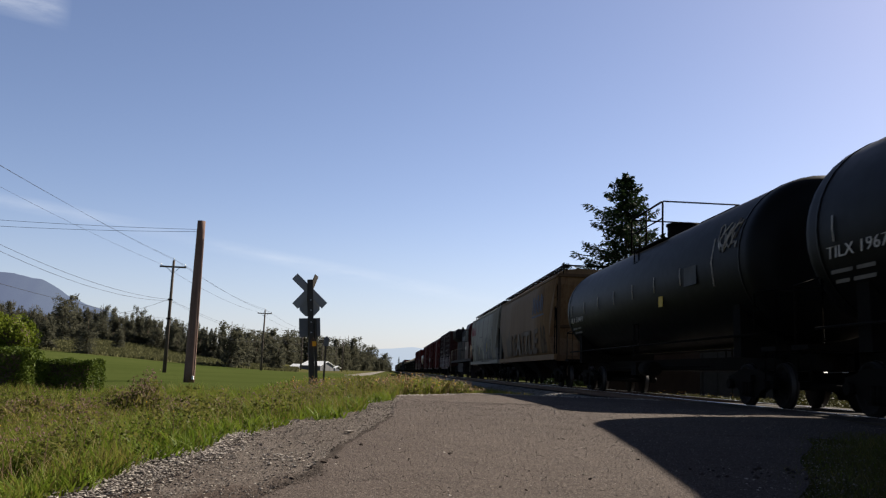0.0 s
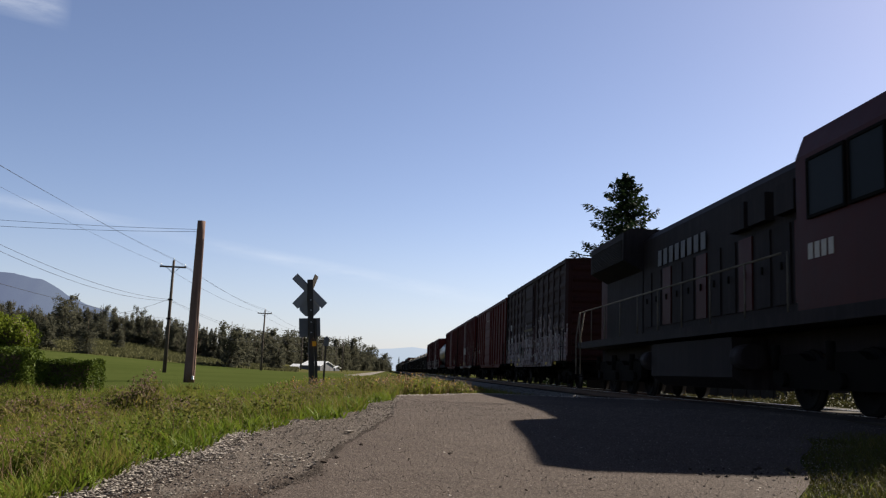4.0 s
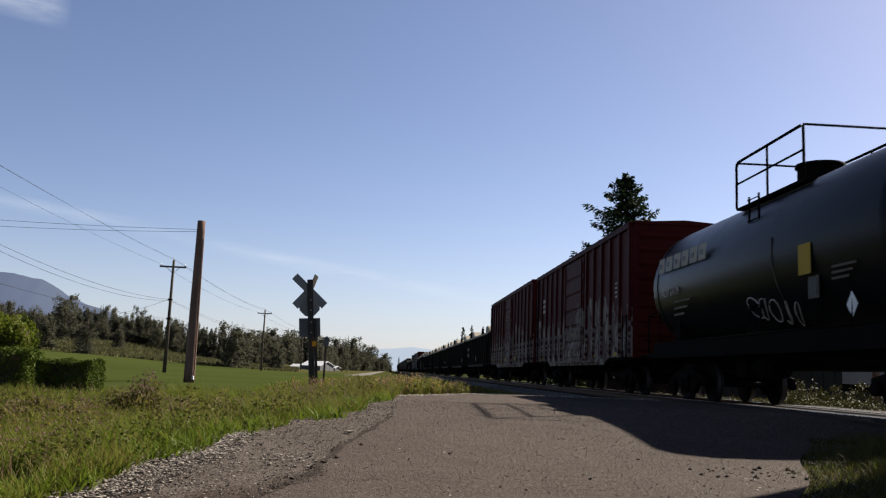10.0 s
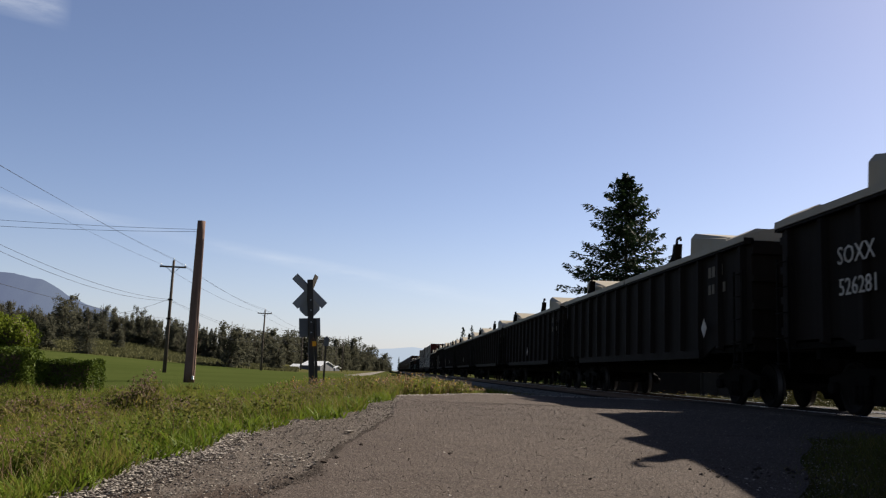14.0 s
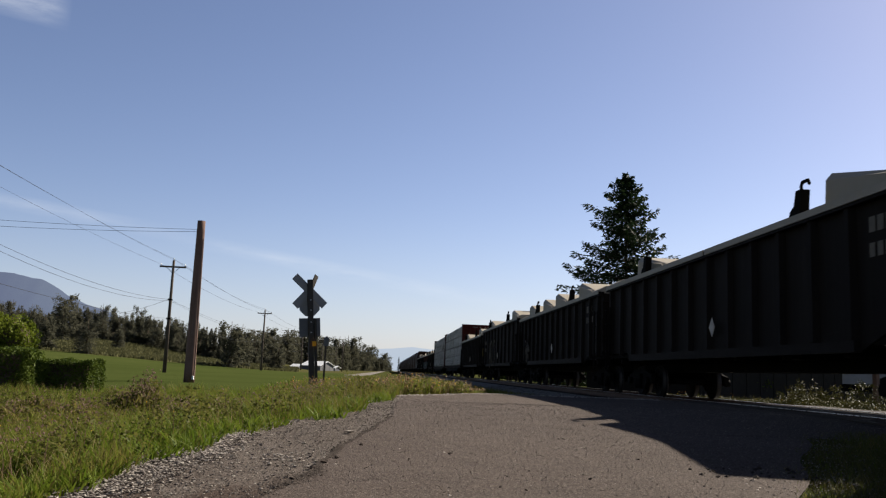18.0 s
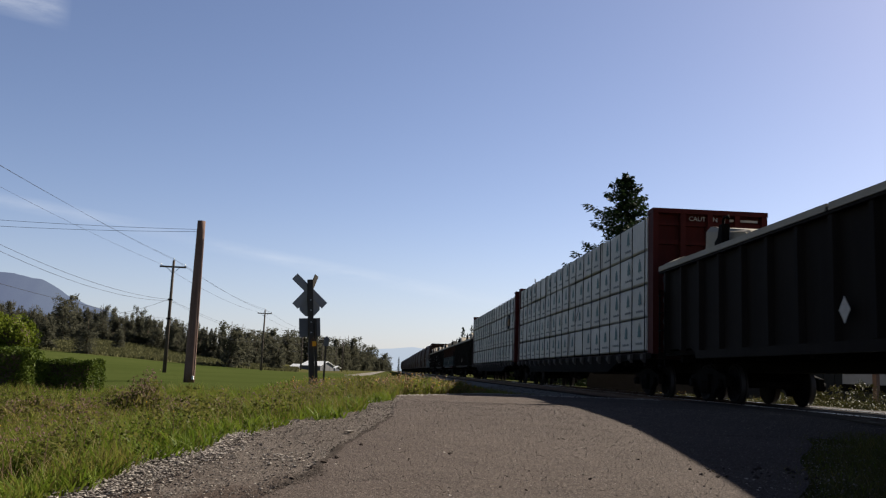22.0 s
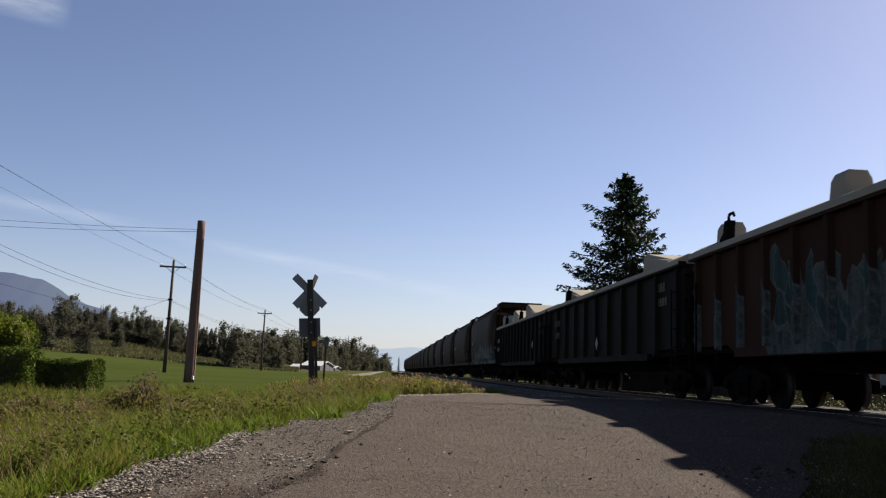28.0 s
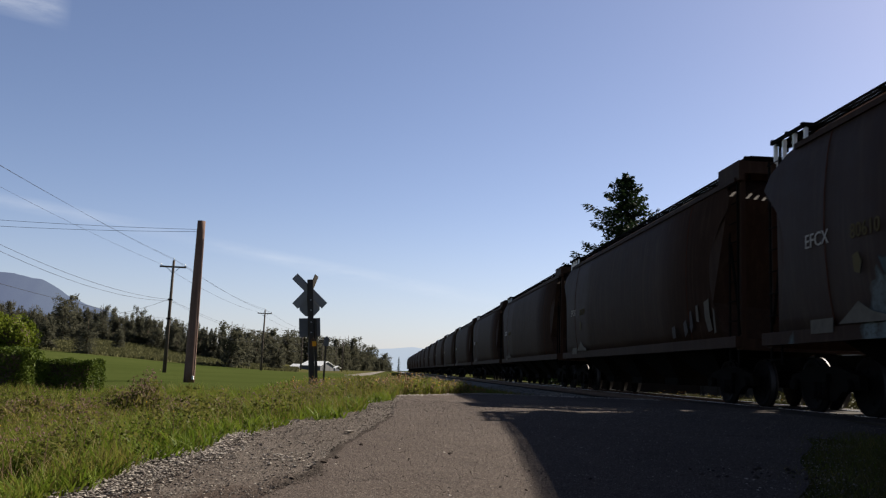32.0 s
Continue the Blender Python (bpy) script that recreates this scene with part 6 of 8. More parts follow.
def wrap_print(load, y, z, x, seed):
    """A printed fir and a bar for the maker's name on the wrap."""
    rnd = random.Random(seed)
    bm = B()
    hgt = .42 * rnd.uniform(.85, 1.1)
    tiers = ((.03, .02), (.03, .07), (.17, .05), (.10, .17), (.145, .16), (.085, .27), (.115, .26), (.0, hgt + .02))
    prof_x(bm, [(y - w2, z + h2) for w2, h2 in tiers] + [(y + w2, z + h2) for w2, h2 in reversed(tiers[:-1])], x - .003, x)
    part("printed_fir", bm, "print_green", load)
    bm = B()
    wd = rnd.uniform(.30, .36)
    notched = [(y + wd, z - .15)]
    for q in range(8):
        yq, top = y + wd - q * wd / 4, z - .085 - (.02 if q % 3 == 1 else 0)
        notched += [(yq, top), (yq - wd * .17, top), (yq - wd * .17, z - .142), (yq - wd * .249, z - .142)]
    prof_x(bm, notched[:-2] + [(notched[-3][0], z - .15)], x - .003, x)
    part("printed_bar", bm, "print_grey", load)


def lumber_load(s, label, seed, y0=-11.05, y1=11.1, torn=None, tall=.89):
    load = thing("lumber_load", pose(TRACK_X, s, 0), label, "lumber", "lumber loads")
    rnd = random.Random(seed)
    packs, tiers = 18, 4
    base = 1.17
    w = (y1 - y0) / packs
    for sd in (-1, 1):
        i = 0
        for t in range(tiers):
            i = 0
            while i < packs:
                n = min(rnd.choice((3, 4, 4, 5)), packs - i)
                a, b = y0 + i * w + .012, y0 + (i + n) * w - .012
                out = 1.50 + rnd.uniform(-.03, .025)
                za, zb = base + t * tall + .03, base + (t + 1) * tall - rnd.uniform(.010, .04)
                bm = B()
                rings = []
                k = n * 3
                for q in range(k + 1):
                    y = lerp(a, b, q / k)
                    j = .010 * noise.noise((y * 1.3, t, seed + sd))
                    o = out + j
                    c = .035 if 0 < q < k else .02
                    rings.append([(sd * .16, y, za), (sd * (o - c), y, za), (sd * o, y, za + c), (sd * (o + j), y, (za + zb) / 2), (sd * o, y, zb - c), (sd * (o - c), y, zb + j * .6), (sd * .16, y, zb)])
                loft(bm, rings)
                pack = part("wrapped_pack", bm, "wrap", load)
                if sd < 0:
                    for q in range(n):
                        if rnd.random() < .06:
                            continue
                        wrap_print(pack, y0 + (i + q + .5) * w + rnd.uniform(-.09, .09), za + .30 + rnd.uniform(-.03, .03), -out - .014, seed * 100 + t * 20 + i + q)
                i += n
    for i in range(packs + 1):
        y = y0 + i * w + rnd.uniform(-.03, .03)
        bm = B()
        tube(bm, [(-.1, y, base + tiers * tall - .02), (-1.47, y, base + tiers * tall - .012), (-1.545, y, base + tiers * tall - .06), (-1.545, y + rnd.uniform(-.03, .03), base + 1.9), (-1.545, y, base + .02), (-1.55, y, base - .15)], .016, 5)
        part("strap", bm, "strap", load)
    rag = random.Random(seed + 50)
    if torn:
        t, c = torn
        yc, zc = y0 + (c + .5) * w, base + (t + .55) * tall
        # the shade inside the hole is a black patch laid on the whole wrap
        bm = B()
        loft(bm, [[(x, yc + .24 + k * (.52 + .03 * rag.uniform(-1, 1)) * math.cos(a), zc + k * (.42 + .05 * rag.uniform(-1, 1)) * math.sin(a)) for a in (6.283 * q / 16 for q in range(16))] for x, k in ((-1.50, 1), (-1.566, 1))])
        part("torn_wrap", bm, "strap", load, "ragged hole in the wrap, its inner shade a black patch")
        for q in range(3):
            bm = B()
            box(bm, -1.570, -1.53, yc - .36 + .09 * rag.random(), yc + .16 + .10 * math.sin(q * 2), zc - .26 + q * .13, zc - .14 + q * .13)
            part("bare_board", bm, "lumber", load)
    else:
        # rips, laid on as black strips, and a loose flap of wrap
        for yc, zc, n in ((-3.2, 3.0, 9), (-2.9, 2.75, 5), (5.6, 3.9, 4)):
            bm = B()
            pts = []
            for q in range(n):
                u = q / (n - 1)
                pts.append((yc + .5 * u + rag.uniform(-.06, .06), zc - .45 * u + rag.uniform(-.05, .05)))
            loft(bm, [[(-1.545, y - .03, z), (-1.545, y + .03, z - .02), (-1.54, y + .04, z + .04), (-1.54, y - .02, z + .06)] for y, z in pts])
            part("rip", bm, "strap", load, "dark rip in the wrap")
        bm = B()
        yc, zc = 6.3, base + tiers * tall
        prof_x(bm, [(yc - .22, zc - .10), (yc + .05, zc - .28), (yc + .16, zc + .16), (yc - .05, zc + .10)], -1.58, -1.57)
        part("loose_flap", bm, "wrap", load, "loose white flap of wrap")
    CARS.append((load, s))
    return load


# ---- diesel engine ----
def engine(s):
    car = thing("diesel_locomotive", pose(TRACK_X, s, 0), "grimy faded red diesel locomotive in the middle of the train", "locomotive", "cars of the train")
    h = 11.0
    z0 = 1.65
    bm = B()
    box(bm, -1.5, 1.5, -h, h, z0 - .22, z0)
    box(bm, -.6, .6, -h, h, 1.0, z0 - .2)
    part("frame_deck", bm, "loco_grime", car)
    # long hood
    bm = B()
    prof_y(bm, [(-.92, z0), (.92, z0), (.92, 4.38), (.70, 4.62), (-.70, 4.62), (-.92, 4.38)], -6.1, 5.0)
    hood = part("hood", bm, "loco_grime", car)
    for i in range(12):
        y = lerp(-5.0, 4.4, i / 11)
        bm = B()
        box(bm, -.955, -.92, y - .33, y + .33, z0 + .25, z0 + 1.75)
        d = part("hood_door", bm, "loco_grime" if i % 3 else "loco_red", hood)
        bm = B()
        box(bm, -.985, -.955, y - .02, y + .02, z0 + .9, z0 + 1.05)
        part("handle", bm, "iron", d)
    for y in (-4.6, -3.4, -2.4):
        bm = B()
        box(bm, -1.12, 1.12, y - .4, y + .4, 3.55, 4.1)
        part("blower_box", bm, "loco_grime", hood)
    # wide radiator at the rear
    bm = B()
    prof_y(bm, [(-.95, z0), (.95, z0), (.95, 3.55), (1.52, 3.85), (1.52, 4.66), (1.3, 4.78), (-1.3, 4.78), (-1.52, 4.66), (-1.52, 3.85), (-.95, 3.55)], 4.9, 9.0)
    rad = part("radiator", bm, "loco_grime", car, "sooty overhanging radiator housing")
    for i in range(12):
        bm = B()
        z = lerp(3.9, 4.45, i / 11)
        box(bm, -1.55, -1.52, 5.1, 8.8, z - .012, z + .012)
        part("louvre", bm, "loco_grime", rad)
    bm = B()
    prof_y(bm, [(-.92, z0), (.92, z0), (.92, 3.9), (.7, 4.2), (-.7, 4.2), (-.92, 3.9)], 9.0, 9.9)
    part("rear_hood", bm, "loco_red", car)
    # cab and nose at the leading end
    bm = B()
    prof_y(bm, [(-1.5, z0), (1.5, z0), (1.5, 4.2), (1.35, 4.6), (.7, 4.86), (-.7, 4.86), (-1.35, 4.6), (-1.5, 4.2)], -8.9, -5.9)
    cab = part("cab", bm, "loco_red", car)
    for y0, y1 in ((-8.6, -7.7), (-7.5, -6.4)):
        bm = B()
        box(bm, -1.53, -1.495, y0, y1, 3.15, 4.05)
        part("window_pane", bm, "glass", cab)
        bm = B()
        for a, b, c, d in ((y0 - .05, y0, 3.1, 4.1), (y1, y1 + .05, 3.1, 4.1), (y0, y1, 3.1, 3.15), (y0, y1, 4.05, 4.1)):
            box(bm, -1.55, -1.495, a, b, c, d)
        part("window_rim", bm, "iron", cab)
    for x0, x1 in ((-1.25, -.15), (.15, 1.25)):
        bm = B()
        box(bm, x0, x1, -8.935, -8.89, 3.3, 4.05)
        part("window_pane", bm, "glass", cab)
    bm = B()
    loft(bm, [[(-1.35, -8.9, z0), (1.35, -8.9, z0), (1.35, -8.9, 3.1), (.9, -8.9, 3.22), (-.9, -8.9, 3.22), (-1.35, -8.9, 3.1)], [(-.95, -10.3, z0), (.95, -10.3, z0), (.95, -10.3, 2.8), (.6, -10.3, 2.92), (-.6, -10.3, 2.92), (-.95, -10.3, 2.8)]])
    nose = part("nose", bm, "loco_red", car)
    marks(nose, "nose_mark", -1.16, -9.2, 2.45, [(.12, .16)] * 4)
    for x in (-.18, .18):
        bm = B()
        tube(bm, [(x, -10.28, 2.4), (x, -10.38, 2.4)], .10, 12)
        part("headlight", bm, "glass", nose)
    bm = B()
    for y in (-6.4, -6.1, -5.8):
        tube(bm, [(-.2, y - .25, 4.84), (-.2, y + .2, 4.84)], .035, 8, .07)
    box(bm, -.3, .2, -6.5, -5.8, 4.7, 4.80)
    part("horn", bm, "iron", cab)
    # plough, ladders, railings
    bm = B()
    loft(bm, [[(-1.4, -h + .1, z0 - .2), (1.4, -h + .1, z0 - .2), (1.4, -h + .15, z0 - .2), (-1.4, -h + .15, z0 - .2)], [(-1.4, -h - .35, .2), (1.4, -h - .35, .2), (1.4, -h - .3, .2), (-1.4, -h - .3, .2)]])
    part("plough", bm, "loco_grime", car)
    for sd in (-1, 1):
        for i in range(13):
            y = lerp(-h + .1, h - .1, i / 12)
            bar(car, "handrail_post", [(sd * 1.46, y, z0), (sd * 1.46, y, z0 + 1.05)], .02, "letter_dim")
        bar(car, "handrail", [(sd * 1.46, -5.2, z0 + 1.05), (sd * 1.46, h - .1, z0 + 1.05)], .022, "letter_dim")
        for sg in (-1, 1):
            bar(car, "step_rail", [(sd * 1.46, sg * (h - .1), z0 + 1.05), (sd * 1.5, sg * (h + .25), z0 + .2), (sd * 1.5, sg * (h + .25), .55)], .025, "letter_dim")
            bar(car, "step_rail", [(sd * 1.46, sg * (h - .85), z0 + 1.05), (sd * 1.5, sg * (h - .45), z0 + .2), (sd * 1.5, sg * (h - .45), .55)], .025, "letter_dim")
            for q in range(4):
                bm = B()
                xa, xb = sorted((sd * 1.2, sd * 1.5))
                y0, y1 = sorted((sg * (h - .45), sg * (h + .22)))
                box(bm, xa, xb, y0, y1, .45 + q * .33, .48 + q * .33)
                part("step", bm, "iron", car)
    bm = B()
    prof_y(bm, [(-1.35, .55), (-1.0, .32), (1.0, .32), (1.35, .55), (1.35, 1.35), (-1.35, 1.35)], -2.7, 2.7)
    part("fuel_tank", bm, "loco_grime", car)
    for y in (-3.1, 3.1):
        bm = B()
        tube(bm, [(-1.2, y - .3, .95), (-1.2, y + .3, .95)], .25, 12)
        part("air_tank", bm, "loco_grime", car)
    for sg in (-1, 1):
        bm = B()
        for sd in (-1, 1):
            xa, xb = sorted((sd * 1.0, sd * 1.18))
            prof_x(bm, [(-2.5, .5), (-2.5, .95), (-1.5, .98), (-1.2, .85), (-.7, .85), (-.4, .98), (.4, .98), (.7, .85), (1.2, .85), (1.5, .98), (2.5, .95), (2.5, .5), (2.2, .38), (-2.2, .38)], xa, xb)
            for y in (-1.98, 0, 1.98):
                tube(bm, [(sd * 1.15, y, .53), (sd * 1.28, y, .53)], .13, 10)
                tube(bm, [(sd * 1.2, y + .35, .7), (sd * 1.2, y + .35, 1.15)], .08, 8)
        me = bpy.data.meshes.new("engine_bogie")
        bm.to_mesh(me)
        bm.free()
        me.materials.append(M["iron"])
        t = part("bogie", me, "iron", car, "three-axle cast bogie", at=pose(0, sg * 6.7, 0))
        for y in (-1.98, 0, 1.98):
            w = part("wheelset", WHEEL[.53], "wheel", t, at=pose(0, y, .53))
            ROLLERS.append((w, .53, y))
    for k in range(8):
        marks(hood, "hood_mark", -.96, 3.4 - k * .47, 3.5, [(.30, .42)], "sign_dark")
    marks(cab, "number_mark", -1.505, -6.3, 2.45, [(.16, .26)] * 4, "letter", .06)
    couplers(car, h + .35)
    CARS.append((car, s))
    return car


# ---- the train, from its leading cars back; the figures are places along it ----
TANK_R, TANK_Z = 1.59, 2.85
for place, text in ((-240.1, 0), (-221.2, 1)):
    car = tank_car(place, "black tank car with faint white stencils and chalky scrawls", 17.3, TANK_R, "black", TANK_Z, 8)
    words(car, "TILX 19672" if text == 0 else "TILX 318471", .28, tank_x(TANK_R, TANK_Z, 2.45), 6.75, 2.36, wide=1.4)
    marks(car, "stencil_bar", tank_x(TANK_R, TANK_Z, 2.17), 7.75, 2.14, [(.62, .06), (.5, .06)], "letter_dim", .12)
    marks(car, "stencil_bar", tank_x(TANK_R, TANK_Z, 2.03), 7.75, 2.00, [(.4, .06), (.6, .06)], "letter_dim", .12)
    placard(car, tank_x(TANK_R, TANK_Z, 2.4), -2.9, 2.4, .34, .34, "yellow")
    placard(car, tank_x(TANK_R, TANK_Z, 2.75), -5.2, 2.75, .8, .42, "letter_dark")
    bm = B()
    rnd = random.Random(5 + text)
    y = -6.5
    for k in range(5):
        pts = []
        for q in range(12):
            a = q / 11 * 6.5 * rnd.uniform(.7, 1)
            z = 3.35 + .26 * math.sin(a + k) + .10 * rnd.uniform(-1, 1)
            pts.append((tank_x(TANK_R, TANK_Z, z) - .004, y - .2 * k - .17 * math.cos(a * 1.3) - .3, z))
        tube(bm, pts, .013, 4)
    part("scrawl", bm, "letter", car, "white sprayed scrawl")
    for q in range(8):
        yy = lerp(-6.5, 7.4, q / 7)
        z0, z1 = (2.6, 3.0) if q else (2.4, 3.4)
        bar(car, "rust_streak", [(tank_x(TANK_R, TANK_Z, z) - .004, yy, z) for z in (z0, (z0 + z1) / 2, z1)], .013, "letter")

car = hopper(-201.2, "faded tan covered hopper with sprayed lettering along its side", "tan", "tan_end_shade", 17.5, 4.95, .10, True, 3, 0, False, seams=0)
for k, (w, h) in enumerate(((.20, .75), (.22, .70), (.18, .62), (.24, .74), (.20, .5), (.26, .72), (.16, .66))):
    marks(car, "maker_mark", -1.53, -3.3 - k * .42, 3.25 + .05 * (k % 2), [(w, h)], "letter_blue", .1, .3)
marks(car, "maker_mark", -1.53, -3.2, 3.08, [(3.1, .07)], "letter_blue")
for k, (c, w, yy) in enumerate(zip("SEATTLE", (1.25, 1.2, 1.5, 1.45, 1.5, 1.4, 1.6), (3.45, 2.05, .7, -.70, -1.85, -3.05, -4.45))):
    lean = (3, -2, 2, -3, 1, 3, -2)[k]
    for mat, bold, out in (("tan_outline", .05, .0), ("tan_pale" if k in (2, 4) else "tan_spray", .02, .006)):
        part("sprayed_letter" if out else "letter_outline", lettering(c, 1.5, mat, wide=w, bold=bold), mat, car, at=pose(-1.545 - out, yy, 1.47, lean, 0, 0))
car = hopper(-182.8, "chalky white covered hopper with red lettering and dark scrawls", "hopper_white", "hopper_white", 17.3, 4.92, .12, True, 3, 0, False, seams=5)
for k in range(6):
    marks(car, "maker_mark", -1.56, 7.7 - k * .55, 3.32, [(.38 if k != 4 else .12, .62 if k in (0, 1, 2, 5) else .45)], "letter_red", .1, .25)
spray(car, -1.566, ((-2.98, 2.5), (-3.12, 2.5), (-3.32, 1.92), (-3.2, 1.9)), "yellow", "yellow sprayed stroke")
spray(car, -1.566, ((1.75, 2.25), (1.55, 2.3), (1.62, 1.75), (1.72, 1.75)), "yellow", "yellow sprayed stroke")
for q in range(12):
    placard(car, -1.512, .2 - .42 * q, 1.30, .24, .07, "letter_dark")
stencils(car, -1.55, 6.4, 2.9, 3, 12, "letter_dark")
stencils(car, -1.55, -5.4, 3.4, 4, 13, "letter_dark")
words(car, "117467", .36, -1.555, 6.63, 2.08, "letter_dark")
marks(car, "stencil_bar", -1.555, 1.8, 3.0, [(1.9, .05)], "letter_dark")
engine(-162.6)

red = "oxide red boxcar with outside posts"
car = boxcar(-141.6, "weathered grey-brown boxcar covered with pale sprayed lettering", "box_grey", ribs=13, rows=True, end_paint="box_brown", doors=((.4, 2.6),), roof_z=4.92)
reflectors(car, NEAR - .01, .92, (-6.0, -4.0, -1.2, 1.4, 4.2, 6.4))
stencils(car, NEAR - .01, 7.7, 1.9, 3, 1)
words(car, "214", .42, NEAR - .045, 7.4, 2.05, wide=.9)
words(car, "224", .42, NEAR - .045, 6.18, 2.10, wide=.9)
marks(car, "railway_mark", NEAR - .045, 6.75, 2.78, [(.2, .30), (.2, .30)], "letter", .08)
placard(car, NEAR - .01, 6.6, 1.25, .5, .18, "yellow")
placard(car, NEAR - .01, 3.6, 1.2, .4, .16, "yellow")
placard(car, NEAR - .085, 2.95, 1.72, .6, .5, "strap")
placard(car, NEAR - .085, 3.95, 1.66, .22, .2, "strap")
placard(car, NEAR - .085, 1.9, 1.52, .34, .52, "strap")
placard(car, NEAR - .095, 1.9, 1.55, .14, .34, "letter_dim")
placard(car, NEAR - .09, .4, 2.55, 2.5, .10, "yellow_faded")
car = boxcar(-124.6, red + " and a wide panelled door", "box_red", ribs=13, doors=((.7, 3.3),), roof_z=4.82)
stencils(car, NEAR - .01, 5.9, 1.9, 4, 2)
reflectors(car, NEAR - .01, 1.12, (-6.8, -3.2, 4.6, 7.3), .3)
marks(car, "stencil_bar", NEAR - .06, 1.4, 4.05, [(.35, .07), (.45, .07), (.4, .07)], "letter", .05)
marks(car, "stencil_bar", NEAR - .06, 1.2, 3.92, [(.6, .07), (.5, .07)], "letter", .05)
words(car, "801", .34, NEAR - .01, 6.28, 1.9, wide=.9)
words(car, "215", .34, NEAR - .01, 7.32, 1.9, wide=.9)
marks(car, "railway_mark", NEAR - .005, 7.6, 2.38, [(.18, .28), (.18, .28)], "letter", .08)
placard(car, NEAR - .075, 7.95, 1.75, .09, .95, "yellow")
placard(car, NEAR - .04, 4.4, 1.7, .16, .40, "letter_dim")
car = boxcar(-106.55, "red boxcar with a scrawled door, its lower half sprayed white", "box_red_tag", ribs=15, door_paint="white_tag", doors=((.2, 2.5),), roof_z=4.87)
bm = B()
for k in range(5):
    tube(bm, [(NEAR - .10, y, z) for y, z in ((.25 - .34 * k - .20 * math.cos(.6 * q + 1.7 * k), 2.24 + .05 * (k % 2) + .26 * math.sin(.6 * q * (1 + .2 * (k % 3)) + k)) for q in range(12))], .017, 4)
part("scrawl", bm, "letter", car, "pale sprayed outline lettering")
reflectors(car, NEAR - .01, 1.12, (-6.8, -3.2, 4.6, 7.3), .3)
placard(car, NEAR - .080, -7.95, 1.75, .09, .95, "yellow")
placard(car, NEAR - .095, .2, 1.25, .34, .16, "yellow")
car = boxcar(-89.35, "dull red boxcar with one sprayed patch and white numerals", "box_red_patch", ribs=14, doors=((-.2, 2.9),), roof_z=4.88)
stencils(car, NEAR - .01, 6.9, 1.75, 3, 4)
stencils(car, NEAR - .01, 5.8, 1.75, 3, 5)
stencils(car, NEAR - .01, -6.3, 3.2, 4, 6)
words(car, "214", .34, NEAR - .01, 6.3, 1.98, wide=.9)
words(car, "735", .34, NEAR - .01, 5.2, 1.98, wide=.9)
marks(car, "railway_mark", NEAR - .005, 6.3, 2.45, [(.18, .28), (.18, .28)], "letter", .08)
placard(car, NEAR - .01, 7.3, 1.3, .3, .22, "yellow")
placard(car, NEAR - .01, 5.5, 1.35, .42, .14, "yellow")
placard(car, NEAR - .08, -6.3, 1.45, .55, .34, "yellow_faded")
placard(car, NEAR - .08, -5.0, 1.65, .34, .42, "grey_spray")
placard(car, NEAR - .086, -5.0, 1.65, .24, .30, "box_brown")

GR, GZ = 1.55, 2.73
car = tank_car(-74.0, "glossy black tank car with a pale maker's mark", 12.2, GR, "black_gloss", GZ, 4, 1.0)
for k, w in enumerate((.42, .44, .46, .44, .46, .44)):
    marks(car, "maker_mark", tank_x(GR, GZ, 3.05) - .03, 5.2 - k * .56, 3.04, [(w, .34)], "letter", .05, .25)
    marks(car, "maker_mark", tank_x(GR, GZ, 3.05) - .037, 5.10 - k * .56, 3.15, [(w * .42, .11)], "black_gloss", .05, .25)
words(car, "PROX 64179", .27, tank_x(GR, GZ, 2.75), 4.35, 2.42, wide=.9)
for q in range(3):
    marks(car, "stencil_bar", tank_x(GR, GZ, 2.4), 4.1, 2.24 - .15 * q, [(1.1 - .2 * q, .05)], "letter_dim")
placard(car, tank_x(GR, GZ, 2.7), -2.5, 2.46, .42, .50, "yellow")
for q in range(3):
    marks(car, "stencil_bar", tank_x(GR, GZ, 2.4), -3.3, 2.22 - .09 * q, [(.7 - .1 * q, .04)], "letter_dim")
placard(car, tank_x(GR, GZ, 2.2), -2.6, 2.0, .36, .36, "letter_dim")
placard(car, tank_x(GR, GZ, 2.2) - .008, -2.6, 2.0, .28, .28, "black_gloss")
bar(car, "placard_holder", [(-1.36, -3.6, 1.88), (-1.40, -3.6, 1.38)], .016)
diamond(car, -1.38, -3.6, 1.66, .16)
bar(car, "rust_streak", [(tank_x(GR, GZ, z) - .004, -1.25, z) for z in (1.9, 2.2, 2.6, 3.0)], .012, "letter_dim")
bm = B()
for k in range(5):
    tube(bm, [(tank_x(GR, GZ, z) - .006, y, z) for y, z in ((.05 - .36 * k - .25 * math.cos(.62 * q + k), 1.86 - .05 * k + .19 * math.sin(.62 * q * (1 + .25 * (k % 2)) + 1.3 * k)) for q in range(11))], .016, 4)
part("scrawl", bm, "letter", car, "white sprayed scrawl")
car = boxcar(-58.6, "maroon boxcar, lower half covered with pale sprayed shapes", "box_maroon_tag", length=15.2, ribs=14, doors=((-.3, 3.0),), roof_z=4.84)
reflectors(car, NEAR - .01, 1.10, (-6.0, -3.2, 3.6, 6.4), .4)
stencils(car, NEAR - .01, -5.9, 3.2, 4, 7)
words(car, "CLOSE AND LOCK DOORS", .13, NEAR - .064, -.2, 3.6)
words(car, "BEFORE MOVING CAR", .13, NEAR - .064, -.1, 3.42)
for k, w in enumerate((.62, .5, .56)):
    marks(car, "stencil_bar", NEAR - .01, 6.3, 3.55 - k * .22, [(w, .13)], "letter")
